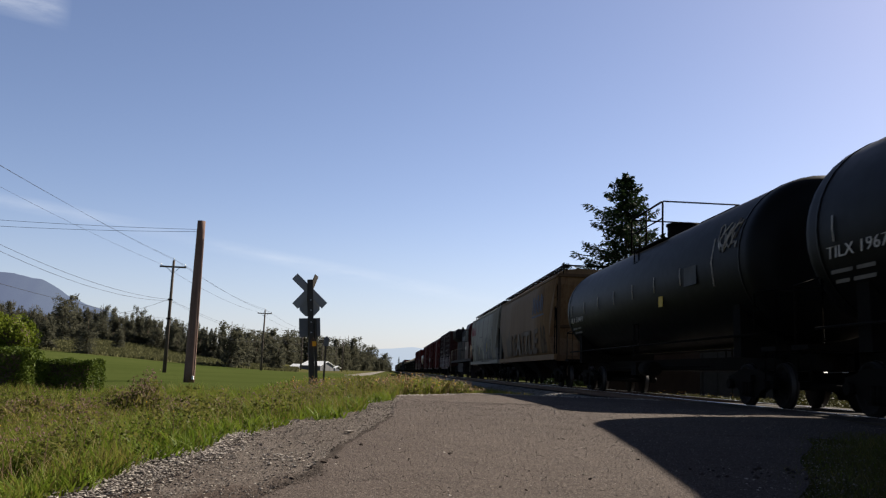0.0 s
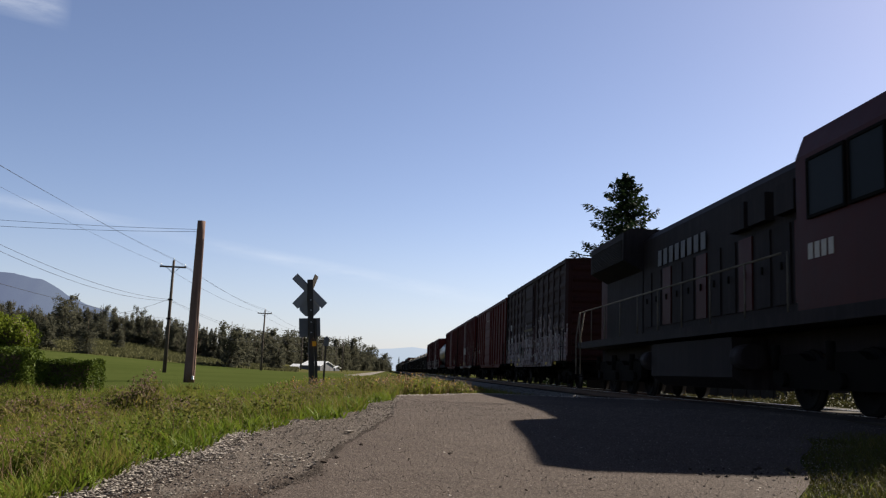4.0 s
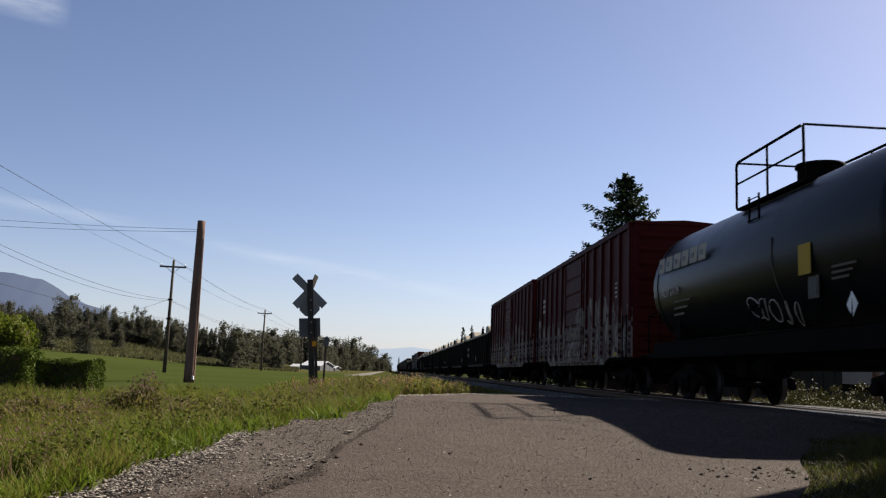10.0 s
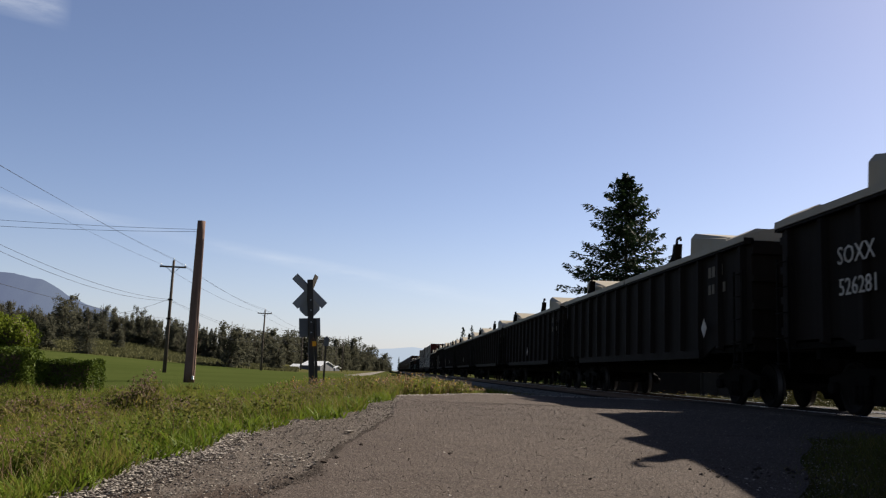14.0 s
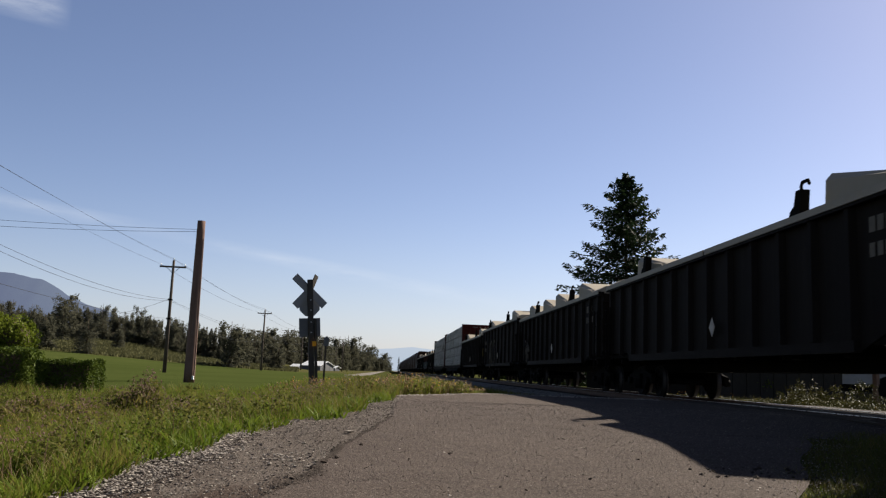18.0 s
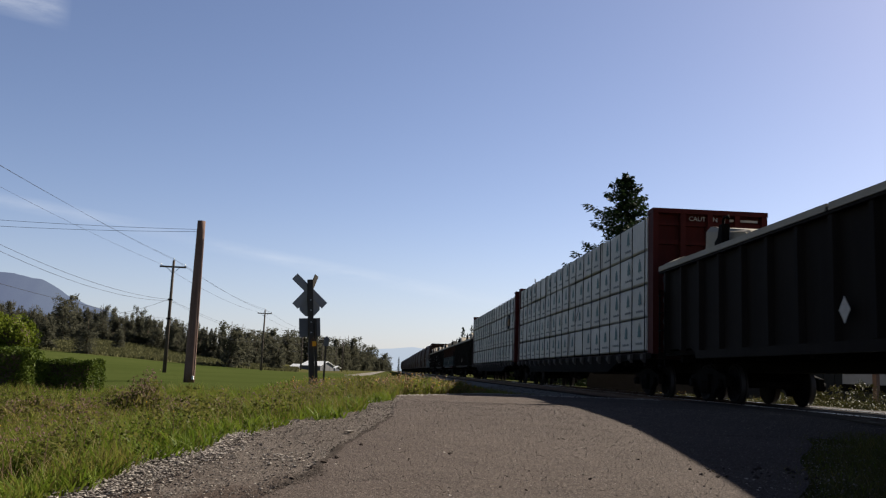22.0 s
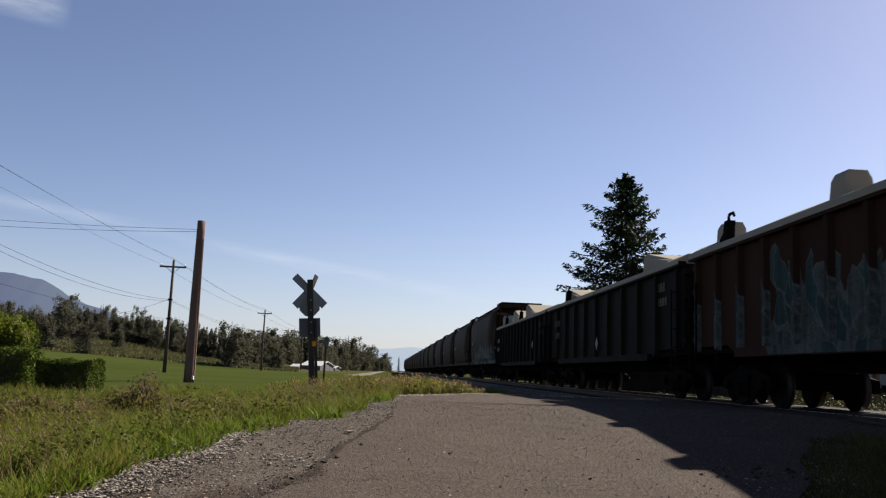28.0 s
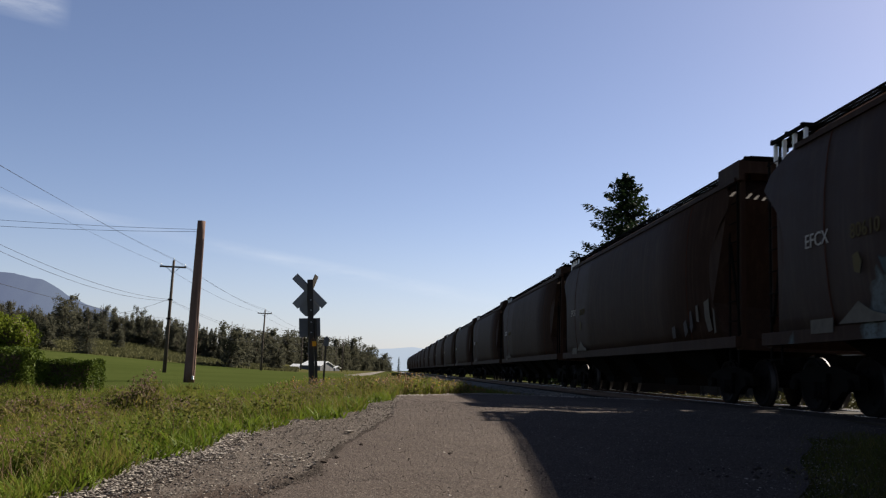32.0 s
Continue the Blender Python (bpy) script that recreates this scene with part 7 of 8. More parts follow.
marks(car, "railway_mark", NEAR - .005, 7.3, 2.55, [(.18, .28), (.18, .28)], "letter", .08)
words(car, "211", .30, NEAR - .01, 6.98, 2.08, wide=.9)
words(car, "957", .30, NEAR - .01, 5.9, 2.1, wide=.9)
car = boxcar(-41.45, "maroon boxcar with white sprayed band along its lower half", "box_maroon_tag", ribs=14, doors=((-.1, 2.6),), roof_z=4.92)
for k, w in enumerate((.62, .5, .56)):
    marks(car, "stencil_bar", NEAR - .01, 6.3, 3.75 - k * .22, [(w, .13)], "letter")
marks(car, "railway_mark", NEAR - .005, 7.3, 2.55, [(.18, .28), (.18, .28)], "letter", .08)
words(car, "21", .34, NEAR - .01, 7.4, 2.05, wide=.9)
words(car, "45", .34, NEAR - .01, 6.35, 2.10, wide=.9)
words(car, "43", .34, NEAR - .01, 5.3, 2.12, wide=.9)
placard(car, NEAR - .01, 6.6, 1.3, .4, .16, "yellow")
placard(car, NEAR - .01, 3.0, 1.25, .4, .16, "yellow")
placard(car, NEAR - .09, -3.0, 1.28, .5, .2, "yellow")
placard(car, NEAR - .10, .5, 1.27, .4, .16, "yellow")
words(car, "CLOSE AND LOCK DOORS", .13, NEAR - .064, .4, 3.40)
words(car, "BEFORE MOVING CAR", .13, NEAR - .064, .5, 3.22)

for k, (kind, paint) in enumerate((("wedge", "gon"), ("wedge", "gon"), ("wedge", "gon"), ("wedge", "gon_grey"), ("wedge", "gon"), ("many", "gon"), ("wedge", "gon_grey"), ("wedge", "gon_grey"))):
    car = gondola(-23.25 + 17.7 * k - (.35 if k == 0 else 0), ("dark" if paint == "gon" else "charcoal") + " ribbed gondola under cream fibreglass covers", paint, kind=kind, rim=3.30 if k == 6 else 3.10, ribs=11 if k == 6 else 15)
    if k != 3:
        diamond(car, -1.615, -6.2 if k == 1 else -.4, 1.55, .16, "letter")
    if k == 0:
        words(car, "526281", .36, -1.615, 5.75, 1.76)
        words(car, "SOXX", .38, -1.615, 5.8, 2.22)
    elif k == 6:
        words(car, "AOKX", .34, -1.615, 6.1, 2.36, "letter_dim")
        words(car, "43003", .34, -1.615, 6.1, 1.90, "letter_dim")
        placard(car, -1.615, 7.75, 1.9, .10, .5, "yellow")
        for c, zc, ry, rz, a0, a1 in ((3.45, 1.62, .42, .80, 1.2, 6.6), (2.75, 1.70, .40, .85, -.4, 4.2), (2.1, 1.2, .45, .25, 3.0, 7.0), (1.4, 1.75, .5, .8, .4, 5.6), (3.6, 1.9, .15, .5, 3.5, 7.5)):
            bar(car, "scrawl", [(-1.62, c + ry * math.cos(q), zc + rz * math.sin(q)) for q in (lerp(a0, a1, i / 17) for i in range(18))], .018, "letter_dim")
    else:
        marks(car, "reporting_mark", -1.515, -6.2, 2.6, [(.16, .22)] * 4, "letter_dim", .05)
        marks(car, "stencil_bar", -1.515, -6.2, 2.25, [(.14, .2)] * 5, "letter_dim", .06)
    if k == 5:
        rnd = random.Random(6)
        for q in range(6):
            c, zc, r = 6.35 - q * .17, 1.62 + .3 * rnd.uniform(-1, 1), rnd.uniform(.14, .34)
            a0, a1 = rnd.uniform(0, 3), rnd.uniform(4, 7)
            bar(car, "scrawl", [(-1.62, c + r * .6 * math.cos(a), zc + r * math.sin(a * 1.3)) for a in (lerp(a0, a1, i / 9) for i in range(10))], .016, "letter_dim")


flat_car(121.55, "dark brown centre-beam flat car with high end bulkheads")
lumber_load(121.55, "white wrapped lumber packs with green fir prints, four tiers", 3)
flat_car(146.05, "dark brown centre-beam flat car with high end bulkheads")
lumber_load(146.05, "white wrapped lumber packs, one torn open at the top", 7, torn=(2, 1), tall=.872)

for place, paint, kind in ((166.7, "gon", "wedge"), (184.2, "gon_rust", "post"), (201.6, "gon_grey", "wedge"), (218.75, "gon", "close")):
    car = gondola(place, {"gon": "dark", "gon_rust": "rust-brown sprayed", "gon_grey": "charcoal"}[paint] + " ribbed gondola under cream fibreglass covers", paint, kind=kind, rim=3.12, ribs=11 if place == 201.6 else 15)
    diamond(car, -1.615, -5.0 if place == 218.75 else -.4, 1.85 if place == 218.75 else 1.52, .16, "letter")
    if place == 201.6:
        words(car, "AOKX", .34, -1.615, 6.1, 2.36, "letter_dim")
        words(car, "43091", .34, -1.615, 6.1, 1.90, "letter_dim")
    marks(car, "reporting_mark", -1.515, -6.2, 2.6, [(.16, .22)] * 4, "letter_dim", .05)
    marks(car, "stencil_bar", -1.515, -6.2, 2.25, [(.14, .2)] * 5, "letter_dim", .06)

words(car, "AOKX", .30, -1.615, 7.4, 2.30)
words(car, "43043", .32, -1.615, 7.4, 1.80)

for k in range(17):
    tag = k == 0
    car = hopper(236.5 + 18.1 * k, "dusty brown covered hopper" + (" with teal and white sprayed lettering" if tag else " with orange-brown ends"), "hopper_tag" if tag else "hopper_brown", "hopper_end", 16.9, 4.87, .18, seams=2)
    words(car, "EFCX", .32, -1.605, 6.15, 2.60)
    words(car, "80610", .32, -1.605, 4.75, 2.56, "yellow_faded")
    placard(car, -1.52, 6.2, 1.36, .7, .22, "letter_dim")
    spray(car, -1.56, ((5.6, 1.36), (5.3, 1.52), (5.05, 1.66), (4.7, 1.5), (4.2, 1.40), (4.2, 1.34)), "letter_dim", "white sprayed patch")
    spray(car, -1.60, ((5.1, 2.32), (4.95, 2.36), (4.86, 2.2), (4.92, 2.04), (5.06, 2.08)), "yellow_faded", "faded round sticker")
    if k == 1:
        for sh in (((-6.5, 2.05), (-6.62, 2.08), (-6.72, 1.70), (-6.58, 1.72)), ((-7.0, 2.10), (-7.28, 2.16), (-7.34, 1.80), (-7.52, 1.50), (-7.30, 1.46), (-7.08, 1.76)), ((-7.5, 1.95), (-7.6, 1.9), (-7.72, 1.44), (-7.62, 1.42))):
            spray(car, -1.60, sh, "grey_spray", "pale sprayed letter")
        for sh in (((-5.7, 1.72), (-5.86, 1.80), (-6.02, 1.52), (-5.84, 1.40)), ((-6.1, 1.95), (-6.2, 1.98), (-6.34, 1.62), (-6.24, 1.48), (-6.14, 1.6)), ((-4.9, 1.66), (-5.1, 1.7), (-5.2, 1.42), (-5.0, 1.40))):
            spray(car, -1.595, sh, "grey_spray_dark", "dull sprayed letter")


# ---- things beside the road ----
def crossing_sign():
    post = thing("crossbuck_sign", pose(-2.15, 26.0, -0.45, 0, -4.2, 18), "crossbuck on a dark post, seen from its plain back", "road sign")
    bm = B()
    box(bm, -.075, .075, -.05, .05, 0, 3.45)
    part("post", bm, "post", post)
    bm = B()
    box(bm, .10, .17, -.04, .04, 0, 2.3)
    part("second_post", bm, "post", post)
    # one blade runs straight through, the other's upper arm is bent away from the road
    bm = B()
    box(bm, -.62, .62, .055, .075, -.115, .115)
    part("blade", bm, "sign_back", post, "dull metal blade", at=pose(0, 0, 3.12, 0, 45, 0))
    bm = B()
    box(bm, -.62, -.02, .078, .098, -.115, .115)
    part("blade", bm, "sign_back", post, "dull metal blade", at=pose(0, 0, 3.12, 0, -45, 0))
    # dark post material on this arm puts in the shade of its turned face
    bm = B()
    box(bm, .02, .50, -.01, .01, -.115, .115)
    part("bent_blade", bm, "post", post, "bent end of a blade, its shade put in as dark colour", at=pose(.02, .09, 3.12, 0, -66, 0) @ pose(0, 0, 0, 50, 0, 0))
    bm = B()
    loft(bm, [[(.30 / math.cos(math.pi / 8) * math.cos(math.pi / 8 + k * math.pi / 4), y, 2.68 + .30 / math.cos(math.pi / 8) * math.sin(math.pi / 8 + k * math.pi / 4)) for k in range(8)] for y in (.105, .12)])
    part("octagon_plate", bm, "sign_back", post, "plain back of an octagonal sign")
    bm = B()
    box(bm, -.33, .30, .06, .075, 1.78, 2.32)
    part("square_plate", bm, "sign_dark", post, "dark weathered back of a square sign")
    for z in (1.9, 2.2, 2.55, 2.85):
        bm = B()
        tube(bm, [(0, -.065, z), (0, -.045, z)], .02, 8)
        part("bolt", bm, "steel", post)
    bm = B()
    box(bm, .02, .12, -.12, -.10, 1.50, 1.64)
    part("tag", bm, "orange", post, "small orange tag")
    small = thing("marker_post", pose(-1.95, 27.4, -.35, 0, 1, 5), "thin steel marker post with a small grey plate", "marker")
    bm = B()
    box(bm, -.03, .03, -.02, .02, 0, 1.75)
    part("post", bm, "pole_grey", small)
    bm = B()
    box(bm, -.08, .08, -.04, -.02, 1.45, 1.72)
    part("plate", bm, "sign_dark", small)


crossing_sign()


def big_pole():
    ob = thing("pole_stub", pose(-9.20, 42.0, -.50, 0, .2, 0), "thick weathered brown wooden pole with a cut-off top", "pole")
    bm = B()
    rings = []
    for i in range(15):
        f = i / 14
        r = lerp(.255, .185, f)
        rings.append([(r * (1 + .03 * noise.noise((math.cos(a) * 2, math.sin(a) * 2, f * 6))) * math.cos(a), r * math.sin(a), f * 7.66) for a in (6.2832 * k / 20 for k in range(20))])
    loft(bm, rings, smooth=True)
    part("shaft", bm, "pole", ob)
    bm = B()
    box(bm, .17, .25, -.25, -.12, .18, .34)
    part("plate", bm, "white", ob)
    bm = B()
    tube(bm, [(.24, -.10, .3), (.19, -.09, 6.8)], .012, 5)
    part("ground_wire", bm, "wire", ob)


big_pole()


def utility_pole(x, y, tall, turn=0):
    ob = thing("utility_pole", pose(x, y, -.5, 0, .4, turn), "weathered wooden utility pole with one crossarm", "utility pole", "utility poles along the lane")
    bm = B()
    tube(bm, [(0, 0, 0), (0, 0, tall * .5), (0, 0, tall)], .17, 10, .10)
    part("shaft", bm, "pole_grey", ob)
    bm = B()
    box(bm, -1.1, 1.1, -.16, -.06, tall - .62, tall - .48)
    arm = part("crossarm", bm, "pole_grey", ob)
    for q in (-1.0, 1.0):
        bm = B()
        tube(bm, [(q, -.11, tall - .48), (q, -.11, tall - .40), (q, -.11, tall - .30)], .05, 8, .035)
        part("insulator", bm, "steel", arm)
    bm = B()
    tube(bm, [(0, 0, tall), (0, 0, tall + .14), (0, 0, tall + .22)], .05, 8, .035)
    part("top_insulator", bm, "steel", ob)
    for q in (-.55, .55):
        bm = B()
        tube(bm, [(q, -.10, tall - .60), (0, -.10, tall - 1.1)], .018, 5)
        part("brace", bm, "iron", ob)
    for z in (tall * .65, tall * .48):
        bm = B()
        box(bm, -.20, .14, -.14, .14, z - .07, z + .07)
        part("bracket", bm, "iron", ob)
    return ob


POLES = [(-18.9, 12.0), (-18.5, 75.0), (-19.3, 137.0), (-19.4, 200.0), (-19.4, 262.0), (-19.0, 326.0)]
for x, y in POLES:
    utility_pole(x, y, 9.45 if y > 20 else 10.9)
for x, y in ((-22.5, 250.0), (-12.0, 235.0)):
    utility_pole(x, y, 8.2)


def wire(a, b, sag, r=.016):
    a, b = Vector(a), Vector(b)
    pts = [a.lerp(b, i / 24) - Vector((0, 0, sag * 4 * (i / 24) * (1 - i / 24))) for i in range(25)]
    bm = B()
    tube(bm, pts, r, 4)
    ob = part("overhead_wire", bm, "wire")
    tagged(ob, "thin dark overhead wire sagging between poles", "wire", "overhead wires")


for (xa, ya), (xb, yb) in zip(POLES, POLES[1:]):
    for dx, z in ((-1.0, 8.62), (0, 9.12), (1.0, 8.62)):
        wire((xa + dx, ya - .1, z + (1.45 if ya < 20 else 0)), (xb + dx, yb - .1, z), .55, .007 if ya < 20 else .011)
    wire((xa, ya, 9.37 if ya < 20 else 5.65), (xb, yb, 5.65), 1.87 if ya < 20 else .6, .010)
    wire((xa, ya, 9.6 if ya < 20 else 5.55), (xb, yb, 5.55), 2.25 if ya < 20 else .7, .010)
    wire((xa, ya, 5.66 if ya < 20 else 4.04), (xb, yb, 4.04), 1.0 if ya < 20 else .6, .010)
wire((-9.2, 42.0, 6.75), (-36.0, 38.0, 7.4), .45, .008)
wire((-9.2, 42.0, 6.65), (-36.0, 37.0, 7.0), .6, .008)
wire((-18.5, 75.0, 5.69), (-80, 230.0, 13.2), 1.6, .014)


def farm():
    for x, y, w, d, h, label in ((-17.6, 225, 4.2, 7, 1.5, "long low white farm shed with a pale sheet roof"), (-23.2, 232, 2.2, 3, 1.0, "small white farm outbuilding"), (-14.5, 240, 1.6, 3, 1.0, "small pale outbuilding beside the lane")):
        ob = thing("farm_shed", pose(x, y, -.3, 0, 0, 62), label, "shed", "farm buildings")
        w, d, h = w * .75, d * .8, h * .8
        for sd in (-1, 1):
            bm = B()
            box(bm, min(sd * w, sd * (w - .2)), max(sd * w, sd * (w - .2)), -d / 2, d / 2, 0, h)
            part("wall", bm, "sign_dark", ob)
            bm = B()
            y0, y1 = sorted((sd * d / 2, sd * (d / 2 - .2)))
            prof_y(bm, [(-w + .2, 0), (w - .2, 0), (w - .2, h), (0, h + w * .28), (-w + .2, h)], y0, y1)
            part("wall", bm, "sign_dark", ob)
            bm = B()
            prof_y(bm, [(0, h + w * .3 + .1), (sd * (w + .4), h - .1), (sd * (w + .4), h + .02), (0, h + w * .3 + .22)], -d / 2 - .3, d / 2 + .3)
            part("roof", bm, "roof_metal", ob)
        for q in (-.5, 0, .5):
            bm = B()
            box(bm, q * w - .5, q * w + .5, -d / 2 - .04, -d / 2, .2, h - .3)
            part("door", bm, "sign_dark", ob)


farm()


def beyond_line():
    """A dark sheet-metal yard building, a white trailer and posts past the railway."""
    ob = thing("yard_shed", pose(34, 60, -.45, 0, 0, 32), "long low dark sheet-metal shed beyond the railway", "shed", "farm buildings")
    for sd in (-1, 1):
        bm = B()
        y0, y1 = sorted((sd * 4, sd * 3.8))
        box(bm, -24, 24, y0, y1, 0, 3.0)
        part("wall", bm, "roof_dark", ob)
        bm = B()
        box(bm, min(sd * 24, sd * 23.8), max(sd * 24, sd * 23.8), -3.8, 3.8, 0, 3.0)
        part("wall", bm, "roof_dark", ob)
        bm = B()
        prof_x(bm, [(0, 4.0), (sd * 4.4, 2.9), (sd * 4.4, 3.02), (0, 4.12)], -24.3, 24.3)
        part("roof", bm, "roof_dark", ob)
    for i in range(40):
        bm = B()
        box(bm, -23.8 + i * 1.2, -23.7 + i * 1.2, -4.04, -4.0, .1, 2.9)
        part("sheet_rib", bm, "roof_dark", ob)
    tr = thing("box_trailer", pose(24.2, 41.0, -.45, 0, 0, 42), "pale grey box trailer parked beyond the railway", "trailer")
    for z0, z1, y0, y1 in ((1.05, 1.9, -2.0, 2.0), (1.95, 2.5, -2.0, -.4), (1.95, 2.5, -.3, 2.0)):
        bm = B()
        box(bm, -1.1, 1.1, y0, y1, z0, z1)
        part("panel", bm, "sign_back", tr)
    bm = B()
    box(bm, -1.0, 1.0, -2.1, 2.1, .7, 1.04)
    part("chassis", bm, "iron", tr)
    for x in (-.95, .95):
        for y in (-.5, .5):
            bm = B()
            lathe_x(bm, [(x - .1, .1), (x - .1, .33), (x - .07, .36), (x + .07, .36), (x + .1, .33), (x + .1, .1)], 18)
            bmesh.ops.translate(bm, verts=bm.verts[:], vec=(0, y, .36))
            part("wheel", bm, "strap", tr)
    for x, y, h in ((14.55, 25.6, 1.6), (17.9, 31.5, 1.7)):
        ob = thing("fence_post", pose(x, y, -.5, 0, 0, 20), "weathered wooden fence post beyond the railway", "post", "fence posts")
        bm = B()
        box(bm, -.07, .07, -.07, .07, 0, h)
        part("shaft", bm, "pole", ob)
        bm = B()
        loft(bm, [[(-.08, -.08, h), (.08, -.08, h), (.08, .08, h), (-.08, .08, h)], [(-.02, -.02, h + .06), (.02, -.02, h + .06), (.02, .02, h + .06), (-.02, .02, h + .06)]])
        part("cap", bm, "pole", ob)
    rnd = random.Random(14)
    first = leafy_mass("shrub", pose(19, 48, -.5), [((-2.2, 2.2, -1.6, 1.6, -.1, 2.0), .7), ((-1.4, 1.0, -1, 1, 1.0, 2.6), .3)], 3500, .11, "hedge", "dense dark shrub in the row beyond the railway", "shrub", 51)
    tagged(first, group="shrubs beyond the railway")
    for i in range(26):
        y = 52 + i * 5.5 + rnd.uniform(-2, 2)
        copy_thing(first, pose(18.5 + rnd.uniform(-1.5, 2.5) + .02 * y, y, -.5, 0, 0, rnd.uniform(0, 360)))


beyond_line()


# ---- grass and weeds ----
def blades(name, spots, material, label, seed, category="grass"):
    """spots: (x, y, z, height, width, lean) of every blade; each is a bent tapering strip."""
    rng = np.random.default_rng(seed)
    n = len(spots)
    s = np.array(spots)
    a = rng.uniform(0, 2 * np.pi, n)
    la = rng.uniform(0, 2 * np.pi, n)
    wx, wy = np.cos(a) * s[:, 4] / 2, np.sin(a) * s[:, 4] / 2
    lx, ly = np.cos(la) * s[:, 5] * s[:, 3], np.sin(la) * s[:, 5] * s[:, 3]
    v = np.zeros((n, 5, 3))
    for k, (f, side, bend) in enumerate(((0, -1, 0), (0, 1, 0), (.55, .75, .32), (.55, -.75, .32), (1, 0, 1))):
        v[:, k, 0] = s[:, 0] + wx * side + lx * bend
        v[:, k, 1] = s[:, 1] + wy * side + ly * bend
        v[:, k, 2] = s[:, 2] + s[:, 3] * f * (1 - .25 * s[:, 5] * f)
    me = bpy.data.meshes.new(name)
    me.vertices.add(n * 5)
    me.vertices.foreach_set("co", v.ravel())
    base = np.arange(n)[:, None] * 5
    loops = np.concatenate([base + np.array([[0, 1, 2, 3]]), base + np.array([[3, 2, 4]])], axis=1).ravel()
    me.loops.add(n * 7)
    me.loops.foreach_set("vertex_index", loops.astype(np.int32))
    me.polygons.add(n * 2)
    starts = (np.arange(n)[:, None] * 7 + np.array([[0, 4]])).ravel()
    me.polygons.foreach_set("loop_start", starts.astype(np.int32))
    me.update(calc_edges=True)
    me.validate()
    me.materials.append(M[material])
    ob = new(name, me)
    return tagged(ob, label, category, kind="stuff")


def grow():
    rnd = random.Random(77)
    weed = []
    tall, fresh, dry, seed_v, seed_f, pet_v, pet_f = [], [], [], [], [], [], []
    wl_v, wl_f, straw, white_v, white_f, far_v, far_f, tawny_v, tawny_f = [], [], [], [], [], [], [], [], []

    def speck(vs, fs, x, y, z, r):
        o = len(vs)
        for k in range(4):
            d = [Vector((1, 1, 1)), Vector((-1, -1, 1)), Vector((-1, 1, -1)), Vector((1, -1, -1))][k]
            vs.append((x + d.x * r * rnd.uniform(.6, 1.2), y + d.y * r * rnd.uniform(.6, 1.2), z + d.z * r * rnd.uniform(.8, 1.6)))
        fs.extend([(o, o + 1, o + 2), (o, o + 3, o + 1), (o, o + 2, o + 3), (o + 1, o + 3, o + 2)])

    def verge(x, y, big=1.0):
        z = gz(x, y) - .02
        p = noise.noise((x * .35, y * .35, 0)) + .5 * noise.noise((x * 1.3, y * 1.3, 4))
        h = (.20 + .26 * p + rnd.uniform(0, .20)) * big
        if noise.noise((x * 1.9, y * 1.9, 8)) > .30:
            return
        edge = x - grass_left(y)
        if y < 17 and rnd.random() < .05:
            for q in range(5):
                fresh.append((x + rnd.uniform(-.05, .05), y + rnd.uniform(-.05, .05), z, rnd.uniform(.10, .24), rnd.uniform(.018, .035), rnd.uniform(.5, .95)))
        if edge > -.7:
            h *= .55
        h *= .75 + .5 * rnd.random()
        h = max(.07, h)
        (fresh if p + rnd.uniform(-.5, .5) < .22 else tall).append((x, y, z, h, rnd.uniform(.004, .011) * (1 + y / 22), rnd.uniform(.15, .8)))

    # the verge left of the road, dense close by
    for _ in range(95000):
        y = 3.6 + 30 * rnd.random() ** 1.7
        x = (grass_left(y) if y < 16 else .2 - .08 * (y - 16)) + .08 - rnd.random() ** 1.25 * (2.2 + y * .52)
        verge(x, y)
    for _ in range(24000):
        y = -9 + 12.7 * rnd.random()
        verge(grass_left(y) + .08 - rnd.random() ** 1.1 * 5.5, y)
    # behind the crest, between road and line
    for _ in range(15000):
        x = rnd.uniform(-1.0, 5.3)
        y = road_far(x) + .25 + 22 * rnd.random() ** 1.5
        if x > 1.7 and (rnd.random() < .8 or y < 24):
            continue
        if x > .5 and rnd.random() < .35:
            continue
        verge(x, y, 1.0 if x < .5 else .6)
        if rnd.random() < .5:
            weed.append((x, y, gz(x, y) - .02, rnd.uniform(.12, .32), rnd.uniform(.008, .02), rnd.uniform(.1, .7)))
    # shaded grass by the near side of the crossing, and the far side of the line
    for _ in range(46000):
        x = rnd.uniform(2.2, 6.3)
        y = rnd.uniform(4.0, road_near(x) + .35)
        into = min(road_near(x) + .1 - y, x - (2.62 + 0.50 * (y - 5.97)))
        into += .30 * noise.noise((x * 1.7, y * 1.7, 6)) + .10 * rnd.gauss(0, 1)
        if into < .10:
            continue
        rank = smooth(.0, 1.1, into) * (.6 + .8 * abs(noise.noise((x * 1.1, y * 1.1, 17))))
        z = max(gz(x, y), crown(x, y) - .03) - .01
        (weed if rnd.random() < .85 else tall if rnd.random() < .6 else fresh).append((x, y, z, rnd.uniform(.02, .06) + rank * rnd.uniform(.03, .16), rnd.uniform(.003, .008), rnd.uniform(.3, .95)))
        if rnd.random() < .002 and into > .8:
            leaf_cloud(wl_v, wl_f, (x, y, z + rnd.uniform(.03, .06 + .12 * rank)), rnd.uniform(.04, .09), 12, .022, rnd, 1.0)
        if rnd.random() < .006 and into > .6:
            straw.append((x, y, z, rnd.uniform(.08, .22), .003, rnd.uniform(.5, .95)))
